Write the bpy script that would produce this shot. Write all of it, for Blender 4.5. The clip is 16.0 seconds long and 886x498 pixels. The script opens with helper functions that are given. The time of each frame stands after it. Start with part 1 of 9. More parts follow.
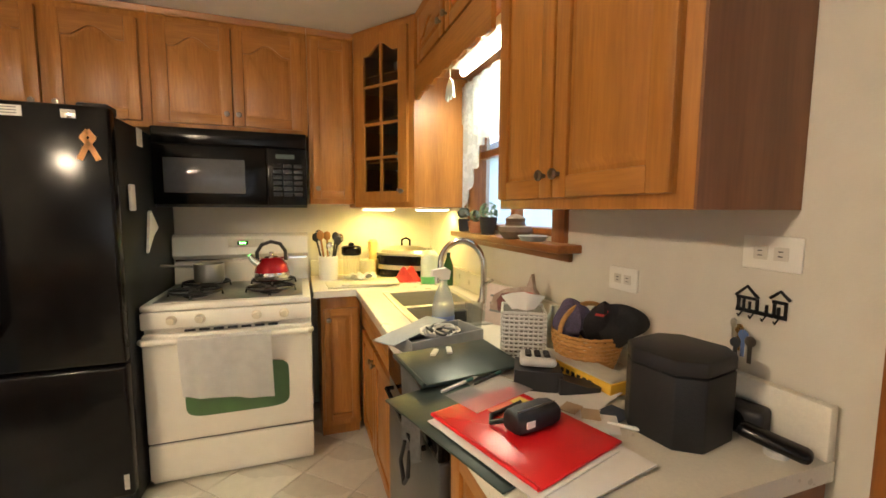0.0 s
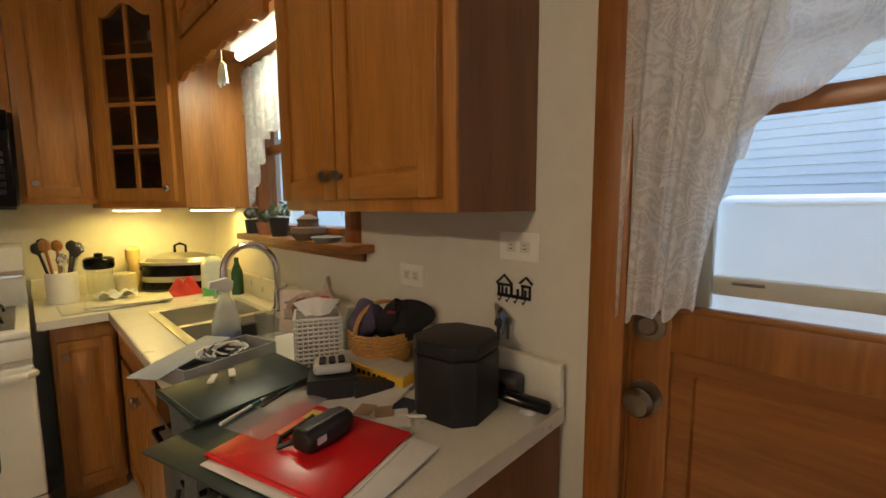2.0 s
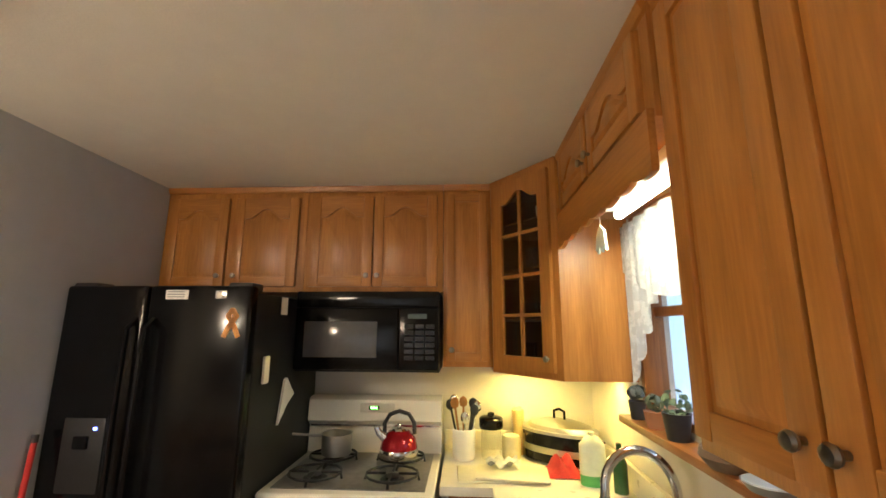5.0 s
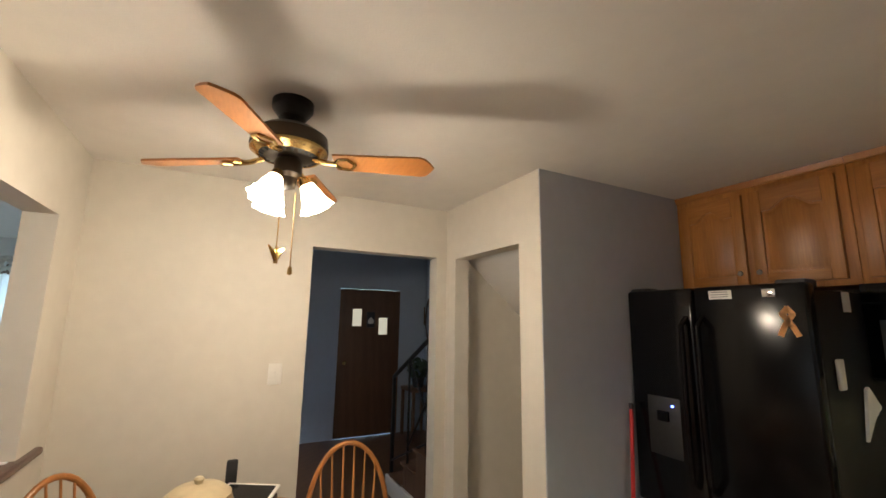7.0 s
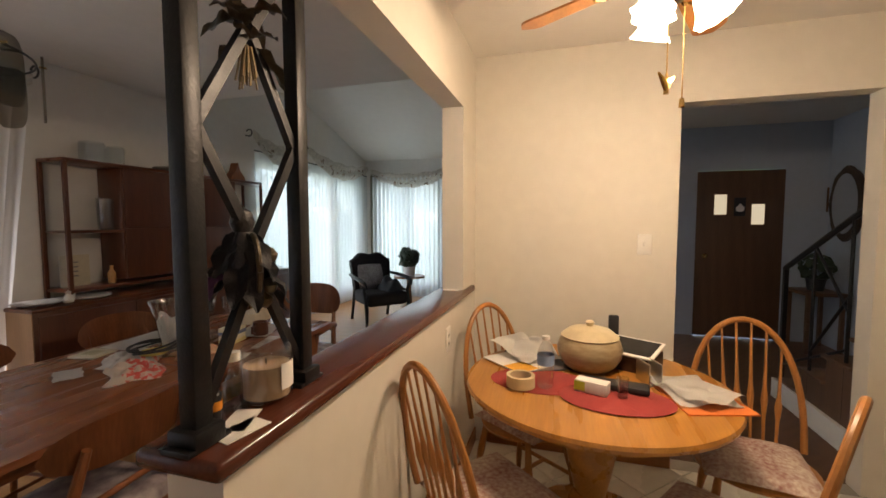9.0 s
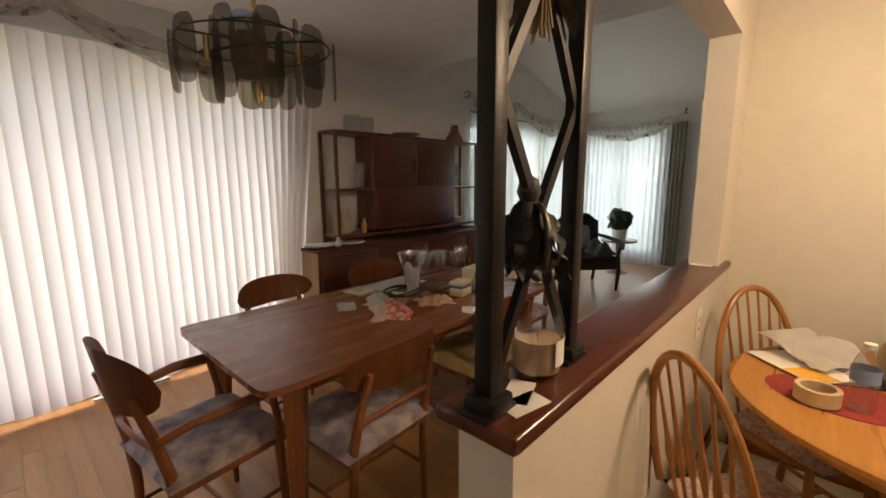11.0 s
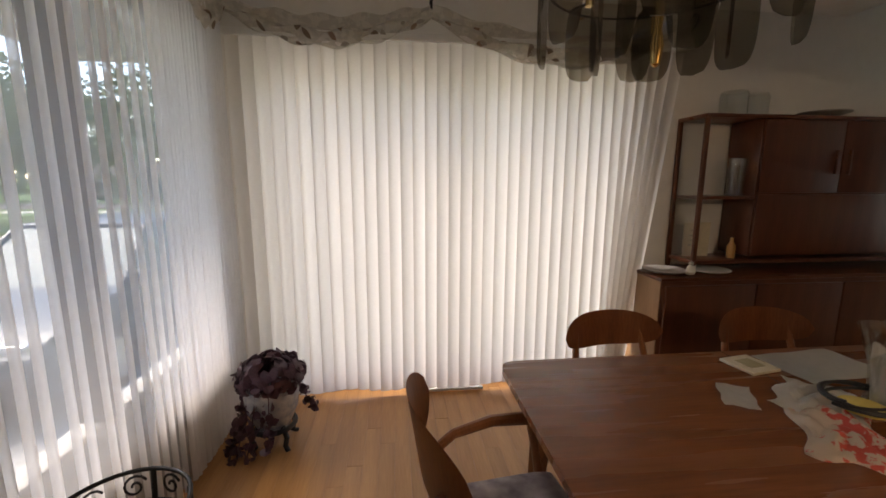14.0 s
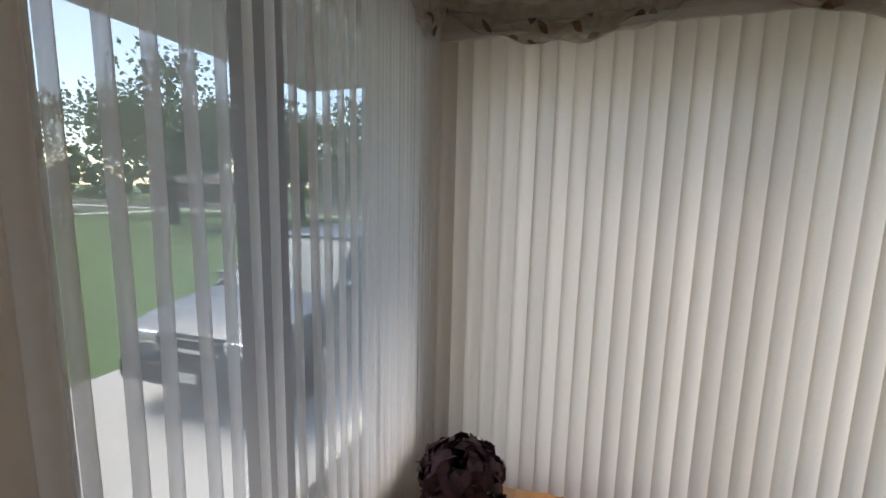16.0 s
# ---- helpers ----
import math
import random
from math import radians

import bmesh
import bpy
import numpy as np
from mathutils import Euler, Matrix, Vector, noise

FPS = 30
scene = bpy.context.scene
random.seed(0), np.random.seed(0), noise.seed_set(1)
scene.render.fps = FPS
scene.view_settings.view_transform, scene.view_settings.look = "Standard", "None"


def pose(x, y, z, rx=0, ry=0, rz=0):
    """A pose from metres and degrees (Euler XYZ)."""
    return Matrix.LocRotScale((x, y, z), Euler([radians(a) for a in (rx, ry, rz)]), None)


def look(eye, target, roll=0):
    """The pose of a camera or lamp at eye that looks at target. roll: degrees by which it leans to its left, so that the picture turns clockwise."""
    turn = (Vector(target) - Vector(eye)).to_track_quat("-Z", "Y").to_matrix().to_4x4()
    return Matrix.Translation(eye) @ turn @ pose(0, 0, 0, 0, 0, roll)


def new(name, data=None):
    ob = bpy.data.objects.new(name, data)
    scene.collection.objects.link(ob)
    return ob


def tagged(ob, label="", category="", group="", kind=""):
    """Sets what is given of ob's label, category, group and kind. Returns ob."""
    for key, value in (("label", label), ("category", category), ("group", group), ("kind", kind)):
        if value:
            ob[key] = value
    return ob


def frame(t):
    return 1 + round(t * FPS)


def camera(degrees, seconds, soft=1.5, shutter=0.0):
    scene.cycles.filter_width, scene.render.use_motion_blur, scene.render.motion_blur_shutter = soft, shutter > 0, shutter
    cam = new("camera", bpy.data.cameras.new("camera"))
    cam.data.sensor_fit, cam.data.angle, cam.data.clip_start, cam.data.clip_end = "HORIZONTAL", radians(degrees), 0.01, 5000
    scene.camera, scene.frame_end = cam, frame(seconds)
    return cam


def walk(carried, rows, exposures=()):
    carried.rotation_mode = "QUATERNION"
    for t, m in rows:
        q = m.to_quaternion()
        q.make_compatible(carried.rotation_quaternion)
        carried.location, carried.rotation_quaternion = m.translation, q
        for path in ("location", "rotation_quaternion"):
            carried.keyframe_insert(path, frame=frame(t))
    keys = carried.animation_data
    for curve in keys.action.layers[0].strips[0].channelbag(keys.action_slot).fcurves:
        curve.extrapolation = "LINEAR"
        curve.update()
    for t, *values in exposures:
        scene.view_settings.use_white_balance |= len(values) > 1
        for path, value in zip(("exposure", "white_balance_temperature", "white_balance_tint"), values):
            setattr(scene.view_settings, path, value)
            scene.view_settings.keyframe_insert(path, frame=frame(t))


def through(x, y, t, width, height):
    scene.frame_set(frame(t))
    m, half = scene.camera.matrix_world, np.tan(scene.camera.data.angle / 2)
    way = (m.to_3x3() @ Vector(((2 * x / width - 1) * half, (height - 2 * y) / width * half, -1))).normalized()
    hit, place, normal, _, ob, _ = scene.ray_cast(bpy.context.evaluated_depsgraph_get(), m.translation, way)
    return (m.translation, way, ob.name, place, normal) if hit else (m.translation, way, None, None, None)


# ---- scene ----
cam = camera(94.3, 16.0, soft=1.6)
PATH = [
    (0, (0.301, 0.561, 1.372), (0.955, 2.442, 1.182), 0.3),
    (0.5, (0.342, 0.541, 1.372), (1.231, 2.321, 1.173), 0.1),
    (0.7, (0.348, 0.531, 1.356), (1.343, 2.257, 1.177), 0.5),
    (1, (0.386, 0.517, 1.37), (1.526, 2.147, 1.167), -0.2),
    (1.5, (0.374, 0.528, 1.38), (1.719, 1.993, 1.163), -0.3),
    (2, (0.356, 0.555, 1.39), (1.777, 1.946, 1.178), -0.3),
    (2.5, (0.361, 0.61, 1.429), (1.799, 1.988, 1.247), -0.4),
    (3, (0.393, 0.669, 1.503), (1.802, 2.087, 1.451), -0.6),
    (3.2, (0.39, 0.677, 1.529), (1.761, 2.132, 1.575), -0.5),
    (5.3, (0.518, 0.94, 1.619), (0.0, 2.831, 2.015), 0.7),
    (5.5, (0.538, 0.938, 1.625), (-0.249, 2.736, 2.012), 1.0),
    (6, (0.47, 0.835, 1.643), (-0.738, 2.385, 2.014), 1.0),
    (6.2, (0.464, 0.803, 1.653), (-0.887, 2.233, 2.012), 0.9),
    (6.5, (0.396, 0.691, 1.639), (-1.109, 1.958, 2.001), 0.9),
    (7, (0.353, 0.611, 1.613), (-1.397, 1.517, 1.95), 0.9),
    (7.5, (0.298, 0.586, 1.561), (-1.603, 1.145, 1.838), 0.4),
    (8, (0.231, 0.557, 1.471), (-1.755, 0.721, 1.635), 0.2),
    (8.5, (0.231, 0.506, 1.43), (-1.753, 0.254, 1.436), -0.0),
    (9, (0.24, 0.453, 1.408), (-1.676, -0.107, 1.28), -0.1),
    (9.5, (0.243, 0.421, 1.399), (-1.589, -0.348, 1.174), -0.1),
    (9.7, (0.249, 0.411, 1.403), (-1.552, -0.422, 1.151), -0.1),
    (11.8, (0.239, 0.101, 1.434), (-0.939, -1.482, 1.107), -0.3),
    (12, (0.209, 0.071, 1.427), (-0.909, -1.556, 1.102), -0.3),
    (12.5, (0.153, 0.066, 1.468), (-0.71, -1.708, 1.139), -0.3),
    (13, (0.097, -0.01, 1.465), (-0.443, -1.909, 1.142), -0.1),
    (13.5, (0.095, -0.222, 1.457), (-0.25, -2.165, 1.131), 0.0),
    (14, (0.129, -0.463, 1.45), (-0.091, -2.424, 1.122), 0.2),
    (14.5, (0.153, -0.705, 1.49), (0.129, -2.679, 1.169), 0.4),
    (15, (0.264, -0.876, 1.515), (0.509, -2.836, 1.199), 0.7),
    (15.2, (0.368, -0.944, 1.466), (0.696, -2.897, 1.191), 1.1),
    (15.5, (0.397, -1.039, 1.505), (0.904, -2.954, 1.23), 1.4),
    (16, (0.429, -1.124, 1.566), (1.045, -3.007, 1.288), 1.3),
]

EXPOSURES = [
    (0, 2.22, 6500, 10), (0.8, 1.86, 6100, 10), (1.5, 1.4, 6200, 10), (2.5, 1.16, 7300, 10), (3.2, 1.2, 7500, 10), (5.5, 2.05, 6000, 10), (6.5, 1.66, 5900, 10), (7, 1.36, 5800, 10),
    (7.5, 1.2, 5800, 10), (8.5, 1.36, 6800, 18), (9.5, 1.42, 6900, 17), (12, 1.42, 7900, 20), (13.5, 1.28, 7800, 19), (14.5, 0.95, 7400, 16), (15.5, 0.54, 7300, 13), (16, 0.42, 7100, 12),
]
walk(cam, [(t, look(eye, target, roll)) for t, eye, target, roll in PATH], EXPOSURES)

# ---- world, sun, large lights ----
world = bpy.data.worlds.new("world")
scene.world = world
world.use_nodes = True
wn = world.node_tree.nodes
sky = wn.new("ShaderNodeTexSky")
sky.sky_type, sky.sun_disc = "NISHITA", False
sky.sun_elevation, sky.sun_rotation = radians(54), radians(106)
sky.air_density, sky.dust_density = 0.9, 0.6
wn["Background"].inputs["Strength"].default_value = 0.25
world.node_tree.links.new(sky.outputs[0], wn["Background"].inputs["Color"])


def lamp(name, kind, matrix, energy, colour, **more):
    data = bpy.data.lights.new(name, kind)
    data.energy, data.color = energy, colour
    for key, value in more.items():
        if key == "size":
            data.size = value
        elif key == "size_y":
            data.shape, data.size_y = "RECTANGLE", value
        elif key == "radius":
            data.shadow_soft_size = value
        elif key == "angle":
            data.angle = radians(value)
    ob = new(name, data)
    ob.matrix_world = matrix
    return ob


lamp("sun", "SUN", look((14, -4, 20), (0, 0, 0)), 3.8, (1.0, 0.97, 0.93), angle=35)
# daylight that reaches the closed blinds and the sheers of the large windows
lamp("sky_light_south", "AREA", pose(-0.2, -3.62, 1.08, -90, 0, 180), 12.5, (1.0, 0.945, 0.965), size=2.6, size_y=1.8)
lamp("sky_light_living_south", "AREA", pose(-5.3, -3.62, 1.25, -90, 0, 180), 17, (0.78, 0.91, 1.0), size=2.4, size_y=2.0)
lamp("sky_light_living_west", "AREA", pose(-7.45, -2.37, 1.25, 90, 0, -90), 11, (0.78, 0.91, 1.0), size=1.2, size_y=1.9)
WARM = (1.0, 0.78, 0.54)

# ---- materials ----
def material(name, colour, rough=0.5, metal=0.0, vary=0.12, scale=14.0, bump=0.0, stretch=(1, 1, 1), second=None, spec=0.5, bump_scale=None):
    m = bpy.data.materials.new(name)
    m.use_nodes = True
    n, l = m.node_tree.nodes, m.node_tree.links
    b = n["Principled BSDF"]
    b.inputs["Roughness"].default_value, b.inputs["Metallic"].default_value = rough, metal
    b.inputs["Specular IOR Level"].default_value = spec
    tc, mp = n.new("ShaderNodeTexCoord"), n.new("ShaderNodeMapping")
    mp.inputs["Scale"].default_value = stretch
    l.new(tc.outputs["Object"], mp.inputs[0])
    big, fine = n.new("ShaderNodeTexNoise"), n.new("ShaderNodeTexNoise")
    big.inputs["Scale"].default_value, fine.inputs["Scale"].default_value = scale * 0.25, scale * 2.5
    big.inputs["Detail"].default_value, fine.inputs["Detail"].default_value = 4, 3
    for x in (big, fine):
        l.new(mp.outputs[0], x.inputs["Vector"])
    add = n.new("ShaderNodeMath")
    add.operation = "ADD"
    l.new(big.outputs[0], add.inputs[0])
    l.new(fine.outputs[0], add.inputs[1])
    ramp = n.new("ShaderNodeMapRange")
    ramp.inputs["From Min"].default_value, ramp.inputs["From Max"].default_value = 0.65, 1.35
    l.new(add.outputs[0], ramp.inputs[0])
    mix = n.new("ShaderNodeMix")
    mix.data_type = "RGBA"
    c2 = second or tuple(c * (1 - vary) for c in colour)
    c1 = colour if second else tuple(min(1, c * (1 + vary * 0.6)) for c in colour)
    mix.inputs["A"].default_value, mix.inputs["B"].default_value = (*c2, 1), (*c1, 1)
    l.new(ramp.outputs[0], mix.inputs["Factor"])
    l.new(mix.outputs["Result"], b.inputs["Base Color"])
    rr = n.new("ShaderNodeMapRange")
    rr.inputs["To Min"].default_value, rr.inputs["To Max"].default_value = max(0.02, rough - 0.07), min(1, rough + 0.07)
    l.new(big.outputs[0], rr.inputs[0])
    l.new(rr.outputs[0], b.inputs["Roughness"])
    if bump:
        bp, bn = n.new("ShaderNodeBump"), n.new("ShaderNodeTexNoise")
        bn.inputs["Scale"].default_value = bump_scale or scale * 6
        l.new(mp.outputs[0], bn.inputs["Vector"])
        bp.inputs["Strength"].default_value, bp.inputs["Distance"].default_value = bump, 0.004
        l.new(bn.outputs[0], bp.inputs["Height"])
        l.new(bp.outputs[0], b.inputs["Normal"])
    return m


def wood(name, light, dark, axis="z", rough=0.4, grain=9.0, bump=0.12, random=0.0):
    """Wood whose grain runs along one axis, with cathedral figure and fine pores."""
    s = {"x": (1.0, 14, 14), "y": (14, 1.0, 14), "z": (14, 14, 1.0)}[axis]
    m = material(name, light, rough, 0, 0, grain * 0.35, 0, s, second=dark)
    n, l = m.node_tree.nodes, m.node_tree.links
    b = n["Principled BSDF"]
    old = b.inputs["Base Color"].links[0].from_socket
    mp = [x for x in n if x.type == "MAPPING"][0]
    wave = n.new("ShaderNodeTexWave")
    wave.bands_direction = "DIAGONAL"
    wave.inputs["Scale"].default_value, wave.inputs["Distortion"].default_value = 0.35, 6.0
    wave.inputs["Detail"].default_value, wave.inputs["Detail Scale"].default_value = 3.0, 0.8
    l.new(mp.outputs[0], wave.inputs["Vector"])
    mix = n.new("ShaderNodeMix")
    mix.data_type, mix.blend_type = "RGBA", "MULTIPLY"
    f = n.new("ShaderNodeMapRange")
    f.inputs["To Min"].default_value, f.inputs["To Max"].default_value = 0.0, 0.28
    l.new(wave.outputs["Fac"], f.inputs[0])
    l.new(f.outputs[0], mix.inputs["Factor"])
    l.new(old, mix.inputs["A"])
    mix.inputs["B"].default_value = (*[min(1, d / max(a, 1e-3)) * 0.8 for a, d in zip(light, dark)], 1)
    last = mix.outputs["Result"]
    if random:
        info, hsv = n.new("ShaderNodeObjectInfo"), n.new("ShaderNodeHueSaturation")
        mr = n.new("ShaderNodeMapRange")
        mr.inputs["To Min"].default_value, mr.inputs["To Max"].default_value = 1 - random, 1 + random
        l.new(info.outputs["Random"], mr.inputs[0])
        l.new(mr.outputs[0], hsv.inputs["Value"])
        l.new(last, hsv.inputs["Color"])
        last = hsv.outputs["Color"]
    l.new(last, b.inputs["Base Color"])
    bp = n.new("ShaderNodeBump")
    bp.inputs["Strength"].default_value, bp.inputs["Distance"].default_value = bump, 0.002
    fine = [x for x in n if x.type == "TEX_NOISE"][1]
    l.new(fine.outputs[0], bp.inputs["Height"])
    l.new(bp.outputs[0], b.inputs["Normal"])
    return m


def glass(name, colour=(1, 1, 1), rough=0.0, clear=0.75, gloss=0.035):
    """Thin clear glass: mostly see-through, with its gloss by Fresnel."""
    m = bpy.data.materials.new(name)
    m.use_nodes = True
    n, l = m.node_tree.nodes, m.node_tree.links
    n.remove(n["Principled BSDF"])
    tr, gl, mx, fr = n.new("ShaderNodeBsdfTransparent"), n.new("ShaderNodeBsdfGlossy"), n.new("ShaderNodeMixShader"), n.new("ShaderNodeLayerWeight")
    tr.inputs[0].default_value = (*[c * clear + (1 - clear) * c * 0.8 for c in colour], 1)
    gl.inputs["Roughness"].default_value = rough + 0.02
    pw, mr = n.new("ShaderNodeMath"), n.new("ShaderNodeMapRange")
    fr.inputs[0].default_value = 0.5
    pw.operation = "POWER"
    pw.inputs[1].default_value = 4.0
    l.new(fr.outputs["Facing"], pw.inputs[0])
    mr.inputs["To Min"].default_value, mr.inputs["To Max"].default_value = gloss, 0.75
    l.new(pw.outputs[0], mr.inputs[0])
    l.new(mr.outputs[0], mx.inputs[0])
    l.new(tr.outputs[0], mx.inputs[1])
    l.new(gl.outputs[0], mx.inputs[2])
    l.new(mx.outputs[0], n["Material Output"].inputs[0])
    return m


def cloth(name, colour, through=0.5, open_part=0.0, pattern=0.0, scale=30.0, random=0.0):
    """Thin fabric or vinyl: lets light through, partly open weave, with an optional woven pattern."""
    m = bpy.data.materials.new(name)
    m.use_nodes = True
    n, l = m.node_tree.nodes, m.node_tree.links
    n.remove(n["Principled BSDF"])
    df, tl, tr = n.new("ShaderNodeBsdfDiffuse"), n.new("ShaderNodeBsdfTranslucent"), n.new("ShaderNodeBsdfTransparent")
    mx, my = n.new("ShaderNodeMixShader"), n.new("ShaderNodeMixShader")
    tc, noi = n.new("ShaderNodeTexCoord"), n.new("ShaderNodeTexNoise")
    noi.inputs["Scale"].default_value, noi.inputs["Detail"].default_value = scale, 3
    l.new(tc.outputs["Object"], noi.inputs["Vector"])
    col = n.new("ShaderNodeMix")
    col.data_type = "RGBA"
    col.inputs["A"].default_value, col.inputs["B"].default_value = (*[c * 0.9 for c in colour], 1), (*colour, 1)
    l.new(noi.outputs[0], col.inputs["Factor"])
    last = col.outputs["Result"]
    if random:
        info, hsv, mr = n.new("ShaderNodeObjectInfo"), n.new("ShaderNodeHueSaturation"), n.new("ShaderNodeMapRange")
        mr.inputs["To Min"].default_value, mr.inputs["To Max"].default_value = 1 - random, 1 + random * 0.4
        l.new(info.outputs["Random"], mr.inputs[0])
        l.new(mr.outputs[0], hsv.inputs["Value"])
        l.new(last, hsv.inputs["Color"])
        last = hsv.outputs["Color"]
    for x in (df, tl):
        l.new(last, x.inputs[0])
    mx.inputs[0].default_value = through
    l.new(df.outputs[0], mx.inputs[1])
    l.new(tl.outputs[0], mx.inputs[2])
    l.new(mx.outputs[0], my.inputs[1])
    l.new(tr.outputs[0], my.inputs[2])
    if pattern:
        mr = n.new("ShaderNodeMapRange")
        mr.inputs["From Min"].default_value, mr.inputs["From Max"].default_value = 0.47, 0.53
        mr.inputs["To Min"].default_value, mr.inputs["To Max"].default_value = max(0, open_part - pattern), min(1, open_part + pattern)
        l.new(noi.outputs[0], mr.inputs[0])
        l.new(mr.outputs[0], my.inputs[0])
    else:
        my.inputs[0].default_value = open_part
    l.new(my.outputs[0], n["Material Output"].inputs[0])
    return m


def glow(name, colour, strength):
    m = bpy.data.materials.new(name)
    m.use_nodes = True
    b = m.node_tree.nodes["Principled BSDF"]
    b.inputs["Base Color"].default_value = (0.9, 0.88, 0.8, 1)
    b.inputs["Emission Color"].default_value, b.inputs["Emission Strength"].default_value = (*colour, 1), strength
    return m


OAK = wood("honey_oak", (0.50, 0.215, 0.044), (0.33, 0.125, 0.021), "z", 0.38)
OAK_X = wood("honey_oak_rail", (0.50, 0.215, 0.044), (0.33, 0.125, 0.021), "x", 0.38)
# darker oak tone for the cabinet end panels
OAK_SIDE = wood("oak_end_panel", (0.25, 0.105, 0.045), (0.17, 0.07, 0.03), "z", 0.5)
PINE = wood("pine_casing", (0.38, 0.145, 0.033), (0.21, 0.068, 0.014), "z", 0.35)
PINE_Y = wood("pine_rail", (0.36, 0.135, 0.031), (0.21, 0.068, 0.014), "y", 0.35)
TABLE_OAK = wood("table_oak", (0.52, 0.245, 0.052), (0.38, 0.16, 0.03), "x", 0.28)
CHAIR_OAK = wood("chair_oak", (0.46, 0.20, 0.055), (0.32, 0.125, 0.03), "z", 0.35)
WALNUT = wood("walnut", (0.32, 0.118, 0.045), (0.19, 0.064, 0.023), "z", 0.35)
WALNUT_X = wood("walnut_top", (0.29, 0.105, 0.044), (0.18, 0.062, 0.025), "x", 0.27)
LEDGE = wood("cherry_ledge", (0.12, 0.034, 0.019), (0.075, 0.02, 0.011), "x", 0.22)
FLOORWOOD = wood("oak_floor", (0.55, 0.29, 0.115), (0.42, 0.20, 0.07), "y", 0.3, random=0.09)
BROWN_DOOR = wood("dark_door", (0.16, 0.082, 0.042), (0.10, 0.05, 0.026), "z", 0.45)
WALL = material("warm_white_wall", (0.66, 0.62, 0.54), 0.75, 0, 0.05, 5, 0.12, bump_scale=160)
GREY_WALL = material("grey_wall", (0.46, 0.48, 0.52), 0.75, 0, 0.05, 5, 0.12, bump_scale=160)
BLUE_WALL = material("blue_grey_wall", (0.45, 0.52, 0.62), 0.75, 0, 0.05, 5, 0.12, bump_scale=160)
LIVING_WALL = material("living_wall", (0.72, 0.70, 0.66), 0.75, 0, 0.05, 5, 0.12, bump_scale=160)
CEILING = material("white_ceiling", (0.74, 0.71, 0.66), 0.85, 0, 0.04, 4, 0.2, bump_scale=120)
WHITE_PAINT = material("white_paint", (0.78, 0.77, 0.73), 0.45, 0, 0.05, 8)
COUNTER = material("laminate_counter", (0.72, 0.68, 0.58), 0.3, 0, 0.08, 60, 0.03)
TILE = material("floor_tile", (0.74, 0.70, 0.60), 0.28, 0, 0.10, 7, 0.05)
GROUT = material("grout", (0.36, 0.32, 0.26), 0.9, 0, 0.15, 40)
ENAMEL = material("cream_enamel", (0.82, 0.78, 0.68), 0.25, 0, 0.04, 6)
BLACK = material("black_gloss", (0.005, 0.005, 0.006), 0.16, 0, 0.2, 8, spec=0.22)
BLACK_MATT = material("black_matt", (0.018, 0.018, 0.02), 0.5, 0, 0.25, 20, 0.1)
BLACK_PEBBLE = material("black_pebbled", (0.016, 0.016, 0.018), 0.48, 0, 0.2, 20, 0.25, bump_scale=420, spec=0.3)
IRON = material("black_iron", (0.02, 0.02, 0.022), 0.42, 0.6, 0.3, 25, 0.15)
CHROME = material("chrome", (0.72, 0.72, 0.72), 0.1, 1.0, 0.05, 12)
STEEL = material("brushed_steel", (0.55, 0.54, 0.51), 0.38, 1.0, 0.08, 30, 0, (1, 1, 12))
NICKEL = material("aged_nickel", (0.30, 0.26, 0.21), 0.3, 1.0, 0.2, 40)
BRASS = material("brass", (0.62, 0.42, 0.16), 0.25, 1.0, 0.15, 30)
WHITE_PLASTIC = material("white_plastic", (0.78, 0.76, 0.70), 0.4, 0, 0.03, 20)
PAPER = material("paper", (0.78, 0.76, 0.72), 0.8, 0, 0.06, 12, 0.1)
SMOKED = glass("smoked_glass", (0.66, 0.63, 0.58), 0.03)
HUTCH = wood("dark_mahogany", (0.135, 0.042, 0.018), (0.085, 0.026, 0.011), "z", 0.33)
HUTCH_X = wood("dark_mahogany_top", (0.15, 0.048, 0.02), (0.09, 0.028, 0.012), "x", 0.3)
CLEAR = glass("clear_glass", (0.975, 0.985, 0.98), gloss=0.10)
DARKGLASS = glass("cabinet_glass", (0.80, 0.78, 0.74))
PANE = glass("window_pane", (0.97, 0.985, 0.98))
SHEER = cloth("sheer_cloth", (0.95, 0.95, 0.96), 0.8, 0.66)
VANE = cloth("pleated_sheer", (0.96, 0.95, 0.95), 0.72, 0.20)
SHEER_LIVING = cloth("living_sheer", (0.78, 0.81, 0.81), 0.6, 0.16)
BLIND = cloth("vertical_blind", (0.80, 0.765, 0.725), 0.52, 0.0, scale=120, random=0.12)
LACE = cloth("lace_curtain", (0.94, 0.93, 0.92), 0.5, 0.28)
# leaf scrolls in closer weave on the open net of the lace
n, l = LACE.node_tree.nodes, LACE.node_tree.links
scroll, band, edge_of, net, most, weave = n.new("ShaderNodeTexNoise"), n.new("ShaderNodeMath"), n.new("ShaderNodeMapRange"), n.new("ShaderNodeTexVoronoi"), n.new("ShaderNodeMath"), n.new("ShaderNodeMapRange")
where = [x for x in n if x.type == "TEX_COORD"][0]
scroll.inputs["Scale"].default_value, scroll.inputs["Detail"].default_value, scroll.inputs["Distortion"].default_value = 11.0, 0.6, 1.4
band.operation = "PINGPONG"
band.inputs[1].default_value = 0.06
edge_of.inputs["From Min"].default_value, edge_of.inputs["From Max"].default_value = 0.014, 0.036
edge_of.inputs["To Min"].default_value = 0.25
net.inputs["Scale"].default_value = 190.0
